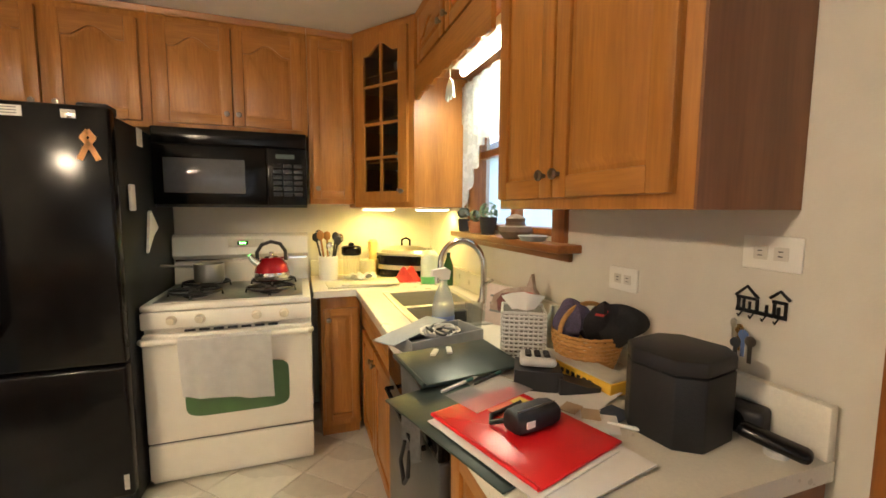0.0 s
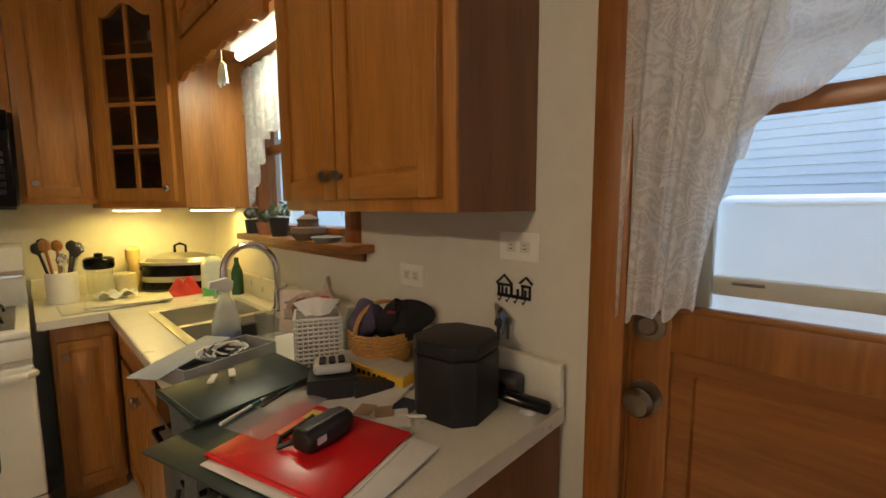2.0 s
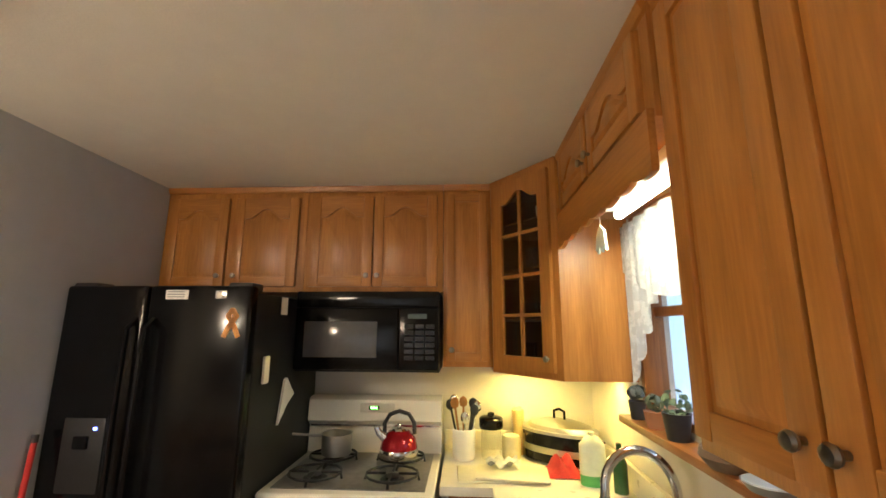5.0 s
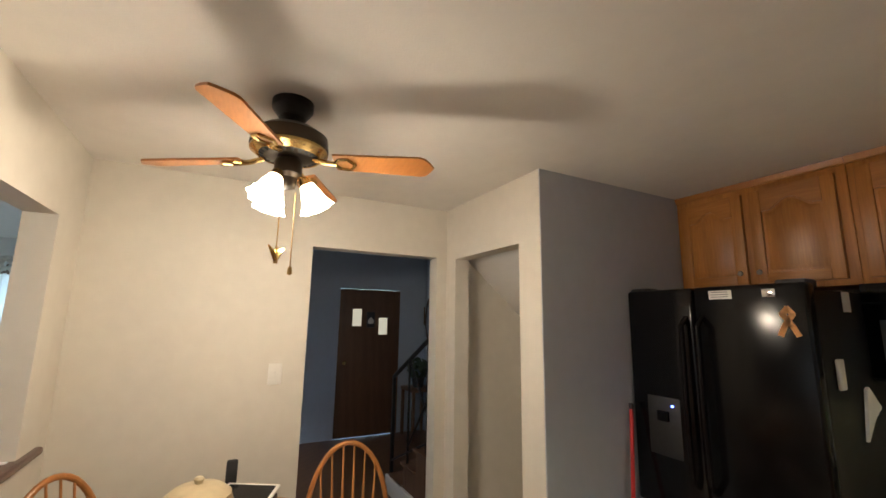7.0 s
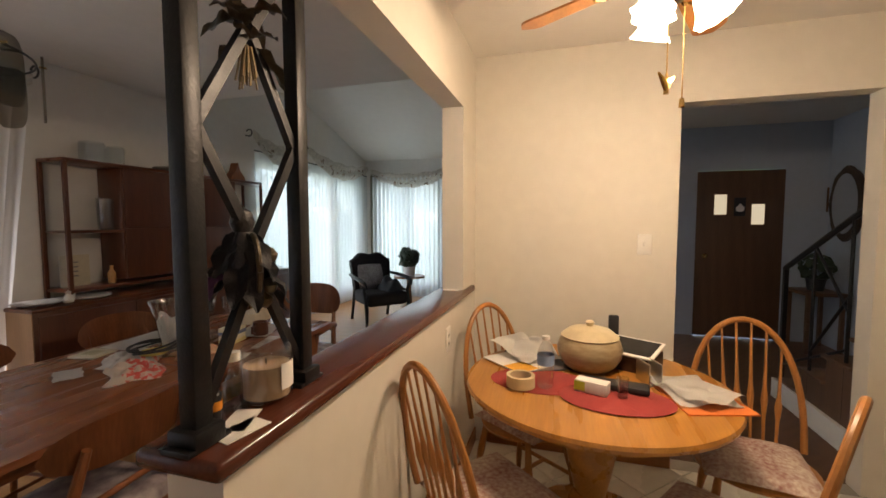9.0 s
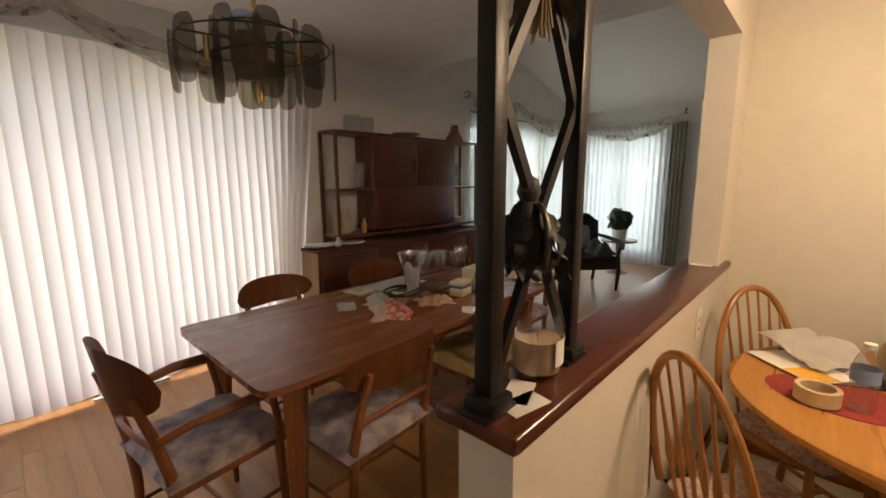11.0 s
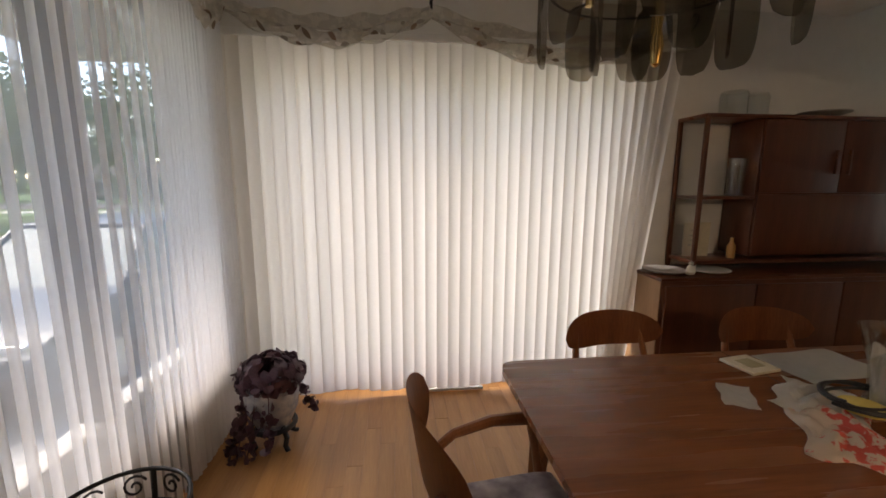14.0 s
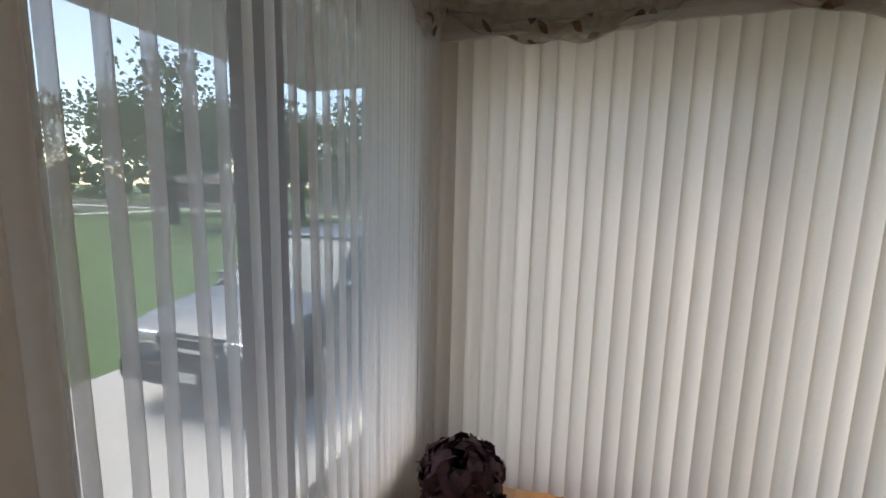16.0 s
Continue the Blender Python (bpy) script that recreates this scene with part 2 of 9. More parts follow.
weave.inputs["From Min"].default_value, weave.inputs["From Max"].default_value = 0.25, 0.55
weave.inputs["To Min"].default_value, weave.inputs["To Max"].default_value = 0.08, 0.24
most.operation = "MULTIPLY"
l.new(where.outputs["Object"], scroll.inputs["Vector"])
l.new(where.outputs["Object"], net.inputs["Vector"])
l.new(scroll.outputs[0], band.inputs[0])
l.new(band.outputs[0], edge_of.inputs[0])
l.new(net.outputs["Distance"], weave.inputs[0])
l.new(edge_of.outputs[0], most.inputs[0])
l.new(weave.outputs[0], most.inputs[1])
l.new(most.outputs[0], n["Material Output"].inputs[0].links[0].from_node.inputs[0])
SWAG = cloth("swag_scarf", (0.68, 0.64, 0.57), 0.45, 0.14, 0.08, 22)
FROST = glow("lit_frosted_glass", (1.0, 0.86, 0.62), 5.0)
TUBE = glow("fluorescent_tube", (0.95, 1.0, 0.82), 5.0)
PUCK = glow("under_cabinet_light", (1.0, 0.85, 0.45), 4.0)


# ---- building helpers ----
def thing(name, x=0, y=0, z=0, rz=0, label="", category="", group="", kind=""):
    ob = new(name)
    ob.empty_display_size = 0.1
    ob.matrix_world = pose(x, y, z, 0, 0, rz)
    return tagged(ob, label, category, group, kind)


def mesh_of(name, bm, mat, smooth=None):
    me = bpy.data.meshes.new(name)
    bmesh.ops.recalc_face_normals(bm, faces=bm.faces)
    bm.to_mesh(me)
    bm.free()
    for m in (mat if isinstance(mat, (list, tuple)) else [mat]):
        me.materials.append(m)
    if smooth is not None:
        me.shade_smooth()
        me.set_sharp_from_angle(angle=radians(smooth))
    return me


def part(name, bm, mat, parent, label="", smooth=35):
    """One mesh under a thing or under a part, built in the thing's own axes."""
    ob = new(name, mesh_of(name, bm, mat, smooth))
    ob.parent = parent
    return tagged(ob, label)


def solo(name, bm, mat, label, category, group="", kind="", smooth=35):
    return tagged(new(name, mesh_of(name, bm, mat, smooth)), label, category, group, kind)


def box(bm, x0, y0, z0, x1, y1, z1, bevel=0.0, seg=2, rot=None, mi=0):
    r = bmesh.ops.create_cube(bm, size=1.0)
    vs = r["verts"]
    c = Vector(((x0 + x1) / 2, (y0 + y1) / 2, (z0 + z1) / 2))
    for v in vs:
        v.co = Vector((v.co.x * abs(x1 - x0), v.co.y * abs(y1 - y0), v.co.z * abs(z1 - z0)))
    fs = {f for v in vs for f in v.link_faces}
    if bevel > 0:
        es = list({e for v in vs for e in v.link_edges})
        b = min(bevel, 0.49 * min(abs(x1 - x0), abs(y1 - y0), abs(z1 - z0)))
        res = bmesh.ops.bevel(bm, geom=es, offset=b, segments=seg, profile=0.5, affect="EDGES")
        vs = list({v for v in res["verts"]} | {v for f in res["faces"] for v in f.verts} | {v for v in vs if v.is_valid})
        fs = {f for v in vs for f in v.link_faces}
    for v in vs:
        v.co = (rot @ v.co if rot is not None else v.co) + c
    for f in fs:
        f.material_index = mi
    return vs


def B(*args, **kw):
    bm = bmesh.new()
    box(bm, *args, **kw)
    return bm


def tube(bm, pts, r, seg=10, taper=None, caps=True, mi=0):
    """A round bar along points; r or taper gives its radius at each."""
    pts = [Vector(p) for p in pts]
    rings = []
    side = None
    for i, p in enumerate(pts):
        d = (pts[min(i + 1, len(pts) - 1)] - pts[max(i - 1, 0)]).normalized()
        if side is None:
            side = d.cross(Vector((0, 0, 1)) if abs(d.z) < 0.9 else Vector((1, 0, 0))).normalized()
        side = (side - d * side.dot(d)).normalized()
        up = d.cross(side)
        rr = taper[i] if taper else r
        rings.append([bm.verts.new(p + (side * math.cos(a) + up * math.sin(a)) * rr) for a in (2 * math.pi * k / seg for k in range(seg))])
    for a, b in zip(rings, rings[1:]):
        for k in range(seg):
            bm.faces.new((a[k], a[(k + 1) % seg], b[(k + 1) % seg], b[k])).material_index = mi
    if caps:
        bm.faces.new(rings[0]).material_index = mi
        bm.faces.new(rings[-1]).material_index = mi


def T(pts, r, seg=10, taper=None):
    bm = bmesh.new()
    tube(bm, pts, r, seg, taper)
    return bm


def lathe(bm, profile, x=0, y=0, z=0, seg=24, sx=1.0, sy=1.0, mi=0):
    """Turns (radius, height) pairs about an upright axis."""
    rings = []
    for r, h in profile:
        if r < 1e-5:
            rings.append([bm.verts.new((x, y, z + h))])
        else:
            rings.append([bm.verts.new((x + sx * r * math.cos(a), y + sy * r * math.sin(a), z + h)) for a in (2 * math.pi * k / seg for k in range(seg))])
    for a, b in zip(rings, rings[1:]):
        for k in range(seg):
            k2 = (k + 1) % seg
            if len(a) == 1 and len(b) == 1:
                continue
            if len(a) == 1:
                f = bm.faces.new((a[0], b[k2], b[k]))
            elif len(b) == 1:
                f = bm.faces.new((a[k], a[k2], b[0]))
            else:
                f = bm.faces.new((a[k], a[k2], b[k2], b[k]))
            f.material_index = mi


def L(profile, x=0, y=0, z=0, seg=24, sx=1.0, sy=1.0):
    bm = bmesh.new()
    lathe(bm, profile, x, y, z, seg, sx, sy)
    return bm


def prism(bm, outline, axis, lo, hi, mi=0):
    """An outline (a, b) pushed from lo to hi along an axis."""
    def at(a, b, c):
        return {"x": (c, a, b), "y": (a, c, b), "z": (a, b, c)}[axis]
    low, high = [bm.verts.new(at(a, b, lo)) for a, b in outline], [bm.verts.new(at(a, b, hi)) for a, b in outline]
    k = len(outline)
    fs = [bm.faces.new(low), bm.faces.new(high)] + [bm.faces.new((low[i], low[(i + 1) % k], high[(i + 1) % k], high[i])) for i in range(k)]
    for f in fs:
        f.material_index = mi


def P(outline, axis, lo, hi):
    bm = bmesh.new()
    prism(bm, outline, axis, lo, hi)
    return bm


def grid_sheet(bm, nu, nv, fn, thick=0.0):
    """A sheet through fn(u, v), with u and v from 0 to 1."""
    vs = [[bm.verts.new(fn(i / nu, j / nv)) for j in range(nv + 1)] for i in range(nu + 1)]
    fs = [bm.faces.new((vs[i][j], vs[i + 1][j], vs[i + 1][j + 1], vs[i][j + 1])) for i in range(nu) for j in range(nv)]
    if thick:
        bmesh.ops.solidify(bm, geom=fs, thickness=thick)


def G(nu, nv, fn, thick=0.0):
    bm = bmesh.new()
    grid_sheet(bm, nu, nv, fn, thick)
    return bm


def turn(bm, m):
    bm.transform(m)
    return bm

# ---- structure ----
def walled(name, mat, *blocks, label=""):
    bm = bmesh.new()
    for b in blocks:
        box(bm, *b)
    return tagged(new(name, mesh_of(name, bm, mat)), label, "wall", kind="structure")


def wall_x(name, mat, x0, x1, y0, y1, z1, holes, label="", z0=0.0):
    """A wall across x with holes (y0, y1, z0, z1), cut right through."""
    blocks, at = [], y0
    for a, b, lo, hi in sorted(holes):
        blocks.append((x0, at, z0, x1, a, z1))
        if lo > z0:
            blocks.append((x0, a, z0, x1, b, lo))
        blocks.append((x0, a, hi, x1, b, z1))
        at = b
    blocks.append((x0, at, z0, x1, y1, z1))
    return walled(name, mat, *blocks, label=label)


def wall_y(name, mat, y0, y1, x0, x1, z1, holes, label="", z0=0.0):
    blocks, at = [], x0
    for a, b, lo, hi in sorted(holes):
        blocks.append((at, y0, z0, a, y1, z1))
        if lo > z0:
            blocks.append((a, y0, z0, b, y1, lo))
        blocks.append((a, y0, hi, b, y1, z1))
        at = b
    blocks.append((at, y0, z0, x1, y1, z1))
    return walled(name, mat, *blocks, label=label)


KC, DC = 2.415, 2.60
wall_x("wall_east", WALL, 1.23, 1.37, -3.40, 3.52, DC, [(1.90, 2.80, 1.27, 2.12), (0.06, 0.87, 0.0, 2.05), (-2.92, -1.52, 0.44, 2.22)], "warm white painted wall with window and back door")
wall_y("wall_north", WALL, 3.52, 3.67, -1.39, 1.37, DC, [], "warm white painted kitchen wall")
walled("wall_closet_side", WALL, (-1.40, 2.13, 0, -1.276, 3.52, KC), label="painted wall beside the refrigerator")
# thin grey skin over the east face, starting at the corner
walled("wall_fridge_side", GREY_WALL, (-1.276, 2.022, 0, -1.27, 3.52, KC), label="grey wall face beside the refrigerator")
wall_y("wall_closet", WALL, 2.02, 2.13, -2.305, -1.276, KC, [(-2.172, -1.451, 0, 2.036)], "warm white wall with a doorless closet opening")
wall_x("wall_west", WALL, -2.42, -2.305, -0.20, 2.13, KC, [(1.06, 1.94, 0, 2.056)], "warm white wall with the opening to the hall")
walled("wall_half", WALL, (-2.305, -0.20, 0, -0.285, -0.08, 0.995), (-2.305, -0.20, 0.995, -1.985, -0.08, 2.04), (-2.42, -0.20, 2.04, -0.24, -0.08, DC), label="cream half wall with pass-through to the dining room")
wall_y("wall_south", LIVING_WALL, -3.40, -3.25, -7.10, 1.22, 4.4, [(-1.45, 1.0, 0.10, 2.16), (-6.75, -4.05, 0.22, 2.16)], "grey beige wall with two large windows")
wall_x("wall_living_west", LIVING_WALL, -7.25, -7.10, -3.40, 0.75, 4.4, [(-3.0, -1.75, 0.22, 2.16)], "grey beige wall with a tall window")
wall_y("wall_living_north", LIVING_WALL, 0.60, 0.72, -7.10, -2.42, 4.4, [(-5.35, -2.60, 0, 2.40)], "living room wall with a wide opening to the hall")
walled("wall_gable", LIVING_WALL, (-3.05, -3.25, DC + 0.1, -2.95, 0.60, 4.4), label="plain wall over the living room step in the ceiling")
walled("wall_hall_north", BLUE_WALL, (-5.62, 3.35, 0, -1.40, 3.47, 2.6), label="blue grey hall wall")
wall_x("wall_hall_west", BLUE_WALL, -5.62, -5.50, 0.72, 3.35, 2.6, [(2.02, 2.92, 0, 2.03)], "blue grey hall wall with the front door")


def slab(name, mat, x0, y0, z0, x1, y1, z1, label, category):
    return tagged(new(name, mesh_of(name, B(x0, y0, z0, x1, y1, z1), mat)), label, category, kind="structure")


slab("ceiling_kitchen", CEILING, -2.42, -0.08, KC, 1.37, 3.67, KC + 0.12, "white textured kitchen ceiling", "ceiling")
slab("ceiling_dining", CEILING, -3.05, -3.40, DC, 1.37, -0.08, DC + 0.1, "white dining room ceiling", "ceiling")
slab("ceiling_hall", CEILING, -5.62, 0.60, 2.55, -2.42, 3.47, 2.62, "white hall ceiling", "ceiling")
vault = P([(-3.05, 3.80), (-3.05, 3.92), (-7.25, 2.68), (-7.25, 2.55)], "y", -3.40, 0.72)
tagged(new("ceiling_living", mesh_of("ceiling_living", vault, CEILING)), "white sloping living room ceiling", "ceiling", kind="structure")
soffit = P([(2.131, 2.12), (3.0, 1.375), (3.0, 1.45), (2.131, 2.20)], "x", -2.31, -1.40)
tagged(new("ceiling_closet", mesh_of("ceiling_closet", soffit, CEILING)), "sloping closet ceiling under the stairs", "ceiling", kind="structure")
walled("wall_closet_back", WALL, (-2.42, 3.0, 0, -1.40, 3.1, 2.4), (-2.42, 2.13, 0, -2.31, 3.0, 2.4), label="beige closet back wall")
slab("floor_kitchen", GROUT, -2.42, -0.14, -0.12, 1.37, 3.67, -0.006, "cream diagonal ceramic tile kitchen floor", "floor")
slab("floor_living", WALNUT, -7.25, -0.14, -0.12, -2.42, 0.60, -0.016, "honey oak strip floor of the living room", "floor")
slab("floor_dining", WALNUT, -7.25, -3.40, -0.12, 1.37, -0.14, -0.016, "honey oak strip floor", "floor")
slab("floor_hall", BROWN_DOOR, -5.62, 0.60, -0.12, -2.42, 3.47, 0.0, "dark hall floor", "floor")
slab("threshold", OAK_X, -2.30, -0.165, -0.01, 1.22, -0.115, 0.008, "wooden threshold strip between tile and boards", "trim")

# baseboards
for n, a in (("baseboard", (-2.295, -0.08, 0, -0.285, -0.068, 0.09)), ("baseboard", (-2.305, 0.0, 0, -2.293, 1.06, 0.09)), ("baseboard", (-1.47, -3.25, 0, 1.10, -3.235, 0.10)), ("baseboard", (1.205, -3.2, 0, 1.22, 0.0, 0.10))):
    tagged(new(n, mesh_of(n, B(*a, bevel=0.004), PINE_Y)), "stained wooden baseboard", "baseboard", kind="structure")

# ledge on the half wall
bm = bmesh.new()
box(bm, -2.20, -0.235, 0.995, -0.252, -0.055, 1.03, bevel=0.012, seg=3)
tagged(new("ledge", mesh_of("ledge", bm, LEDGE, 35)), "polished dark cherry ledge along the half wall", "ledge", kind="structure")

# ---- kitchen cabinets ----
def arch(w, h0, rise, n=14):
    """The line of a cathedral arch over a width w, from shoulder height h0."""
    pts = []
    for i in range(n + 1):
        u = i / n
        s = min(max((u - 0.12) / 0.76, 0), 1)
        pts.append((u * w, h0 + rise * (math.sin(math.pi * s) ** 1.6 if 0 < s < 1 else 0)))
    return pts


def cabinet_door(w, h, arched, t=0.02):
    """A raised-panel door: x 0..w, z 0..h, front at y = 0. The panel, and the stiles and rails that frame it."""
    st = min(0.055, w * 0.2)
    rise = 0.055 if arched else 0.0
    top = h - st - rise - (0.012 if arched else 0)
    iw = w - 2 * st
    a = arch(iw, top, rise)
    frame_parts = [
        ("stile", B(0, 0, 0, st, 0.012, h, 0.003)),
        ("stile", B(w - st, 0, 0, w, 0.012, h, 0.003)),
        ("rail", B(st + 0.0006, 0.0006, 0, w - st - 0.0006, 0.012, st, 0.003)),
        ("rail", P([(st + 0.0006 + x * (iw - 0.0012) / iw, z) for x, z in a] + [(w - st - 0.0006, h), (st + 0.0006, h)], "y", 0.0006, 0.012)),
    ]
    g = 0.010
    b = arch(iw - 2 * g, top - g, rise)
    lo = [(st + g, st + g), (w - st - g, st + g)] + [(st + g + x, z) for x, z in reversed(b)]
    c = min(0.034, g + (top - st) * 0.22)
    d = arch(iw - 2 * c, top - c, rise * 0.9)
    hi = [(st + c, st + c), (w - st - c, st + c)] + [(st + c + x, z) for x, z in reversed(d)]
    panel = B(0, 0.0105, 0, w, t, h)
    va, vb = [panel.verts.new((x, 0.0112, z)) for x, z in lo], [panel.verts.new((x, 0.001, z)) for x, z in hi]
    k = len(va)
    for i in range(k):
        panel.faces.new((va[i], va[(i + 1) % k], vb[(i + 1) % k], vb[i]))
    panel.faces.new(vb)
    return frame_parts, panel


KNOB = [(0, -0.028), (0.012, -0.026), (0.015, -0.020), (0.012, -0.014), (0.006, -0.010), (0.006, 0.0)]


def knob_mesh():
    return turn(L([(r, h) for r, h in KNOB], seg=14), Matrix.Rotation(radians(-90), 4, "X"))


def cabinet(name, x, y, z, rz, w, h, d, doors, arched, label, knobs="bottom", drawers=0, end=None, crown=False, toe=False, bowl=0.0):
    """doors: a list of (x0, x1, z0, z1, knob side)."""
    c = thing(name, x, y, z, rz, label, "cabinet", "kitchen cabinets")
    bm = bmesh.new()
    box(bm, 0, 0.021, 0.09 if toe else 0, w, d, h - bowl, 0.002)
    if bowl:
        box(bm, 0, 0.021, h - bowl - 0.01, w, 0.036, h)
    if toe:
        box(bm, 0.0, 0.09, 0, w, d, 0.09)
    part("body", bm, OAK, c)
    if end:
        part("end_panel", B(*end), OAK_SIDE, c, "darker wood-grain end panel")
    if crown:
        bm = bmesh.new()
        prism(bm, [(0.021, h - 0.035), (0.012, h - 0.03), (0.002, h - 0.006), (0.002, h), (0.021, h)], "x", 0, w)
        part("crown_moulding", bm, OAK_X, c)
    for x0, x1, z0, z1, side in doors:
        pieces, panel = cabinet_door(x1 - x0, z1 - z0, arched)
        bmesh.ops.translate(panel, verts=panel.verts, vec=(x0, 0, z0))
        dr = part("door", panel, OAK, c)
        for nm, q in pieces:
            bmesh.ops.translate(q, verts=q.verts, vec=(x0, 0, z0))
            part(nm, q, OAK if nm == "stile" else OAK_X, dr)
        if side:
            kx = x0 + 0.027 if side == "l" else x1 - 0.027 if side == "r" else (x0 + x1) / 2
            kz = z0 + 0.06 if knobs == "bottom" else z1 - 0.06
            bm = knob_mesh()
            bmesh.ops.translate(bm, verts=bm.verts, vec=(kx, 0, kz))
            part("knob", bm, NICKEL, dr, "small aged nickel knob")
    return c


UT = KC - 0.002
cabinet("wall_cabinet", -1.268, 3.16, 1.80, 0, 0.842, UT - 1.80, 0.357, [(0.03, 0.385, 0.03, 0.545, "r"), (0.425, 0.80, 0.03, 0.545, "l")], True, "honey oak wall cabinet with two arched doors over the refrigerator", crown=True)
cabinet("wall_cabinet", -0.424, 3.16, 1.80, 0, 0.784, UT - 1.80, 0.357, [(0.03, 0.388, 0.03, 0.55, "r"), (0.394, 0.752, 0.03, 0.55, "l")], True, "honey oak wall cabinet with two arched doors over the microwave", crown=True)
cabinet("wall_cabinet", 0.362, 3.16, 1.405, 0, 0.266, UT - 1.405, 0.357, [(0.02, 0.246, 0.03, 0.95, "l")], False, "narrow honey oak wall cabinet with one tall door", crown=True)
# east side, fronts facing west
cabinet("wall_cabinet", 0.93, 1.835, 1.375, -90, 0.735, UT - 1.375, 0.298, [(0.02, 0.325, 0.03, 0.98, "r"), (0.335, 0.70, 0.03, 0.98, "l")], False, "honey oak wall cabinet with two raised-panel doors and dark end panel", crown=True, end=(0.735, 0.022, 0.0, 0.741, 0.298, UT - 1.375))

# diagonal corner cabinet with a glazed door
def ring_prism(bm, outer, inner, lo, hi):
    """A flat frame between two outlines of equally many points, from y = lo to y = hi."""
    v = [[bm.verts.new((x, y, z)) for x, z in loop] for loop in (outer, inner) for y in (lo, hi)]
    k = len(outer)
    for i in range(k):
        n = (i + 1) % k
        for p, q in ((0, 2), (1, 3), (0, 1), (2, 3)):
            bm.faces.new((v[p][i], v[p][n], v[q][n], v[q][i]))


CX, CY = 0.277, -0.37
cc = thing("corner_cabinet", 0.628, 3.16, 1.385, 0, "honey oak corner cabinet with a glazed arched door full of glassware", "cabinet", "kitchen cabinets")
H = UT - 1.385
ang = math.degrees(math.atan2(CY, CX))
dl = math.hypot(CX, CY)
part("body", P([(0.012, 0.30), (0.57, 0.30), (0.57, 0.322), (0.012, 0.322)], "z", 0, H), OAK, cc)
part("side_panel", P([(CX, CY), (0.59, CY), (0.59, CY + 0.016), (CX, CY + 0.016)], "z", 0, H), OAK, cc)
part("side_panel", P([(0.57, CY + 0.017), (0.59, CY + 0.017), (0.59, 0.299), (0.57, 0.299)], "z", 0, H), OAK_SIDE, cc)
part("side_panel", P([(0.0, 0.0), (0.014, 0.014), (0.014, 0.30), (0.0, 0.30)], "z", 0, H), OAK, cc)
shelf_outline = [(0.018, 0.022), (CX, CY + 0.020), (0.568, CY + 0.020), (0.568, 0.298), (0.018, 0.298)]
for lo, hi in ((0, 0.02), (H - 0.02, H), (0.26, 0.27), (0.51, 0.52), (0.76, 0.77)):
    part("shelf", P(shelf_outline, "z", lo, hi), OAK_X, cc)
R = Matrix.Rotation(radians(ang), 4, "Z")
bm = bmesh.new()
x0 = 0.05
ring_prism(bm, [(0, 0), (dl, 0), (dl, H), (0, H)], [(x0, 0.04), (dl - x0, 0.04), (dl - x0, H - 0.05), (x0, H - 0.05)], 0, 0.02)
part("face_frame", turn(bm, R), OAK, cc)
prism_crown = P([(0.021, H - 0.035), (0.012, H - 0.03), (-0.004, H - 0.006), (-0.004, H), (0.021, H)], "x", 0, dl)
part("crown_moulding", turn(prism_crown, R), OAK_X, cc)
bm = bmesh.new()
st = 0.062
a, b = x0 - 0.012, dl - x0 + 0.012
z0, z1 = 0.03, H - 0.045
iw = b - a - 2 * st
top_line = arch(iw, z1 - 0.115, 0.055)
inner = [(a + st, z0 + st), (b - st, z0 + st)] + [(a + st + x, z) for x, z in reversed(top_line)]
outer = [(a, z0), (b, z0)] + [(a + (b - a) * x / iw, z1) for x, z in reversed(top_line)]
ring_prism(bm, outer, inner, -0.02, 0)
gd = part("glazed_door", turn(bm, R), OAK, cc)
mid = (a + b) / 2
part("muntin", turn(B(mid - 0.008, -0.016, z0 + st, mid + 0.008, -0.002, z1 - 0.062), R), OAK, gd)
for k in (1, 2, 3):
    zz = z0 + st + k * (z1 - 0.115 - z0 - st) / 4 + (0.02 if k == 3 else 0)
    for xa, xb in ((a + st, mid - 0.0085), (mid + 0.0085, b - st)):
        part("muntin", turn(B(xa, -0.016, zz - 0.008, xb, -0.002, zz + 0.008), R), OAK_X, gd)
part("pane", turn(B(a + st, -0.006, 0.09, b - st, -0.003, H - 0.10), R), DARKGLASS, gd, "dark reflecting glass panes")
bm = knob_mesh()
bmesh.ops.translate(bm, verts=bm.verts, vec=(b - 0.028, -0.02, 0.09))
part("knob", turn(bm, R), NICKEL, gd, "small aged nickel knob")
for i, (gx, gy, gz, r, h) in enumerate(((0.20, 0.02, 0.02, 0.035, 0.13), (0.29, -0.05, 0.02, 0.04, 0.10), (0.22, 0.03, 0.27, 0.045, 0.09), (0.30, -0.06, 0.27, 0.06, 0.07), (0.22, 0.02, 0.52, 0.035, 0.14), (0.31, -0.06, 0.52, 0.03, 0.15), (0.30, -0.03, 0.77, 0.06, 0.11))):
    solo("glass_tumbler", L([(r * 0.8, 0), (r, h), (r - 0.003, h), (r * 0.8 - 0.003, 0.005), (0, 0.005)], 0.628 + gx, 3.16 + gy, 1.385 + gz, 14), (CLEAR, WHITE_PAINT)[i in (1, 3, 6)], "tumbler or cup on the corner cabinet shelf", "glassware", "glassware in the corner cabinet")

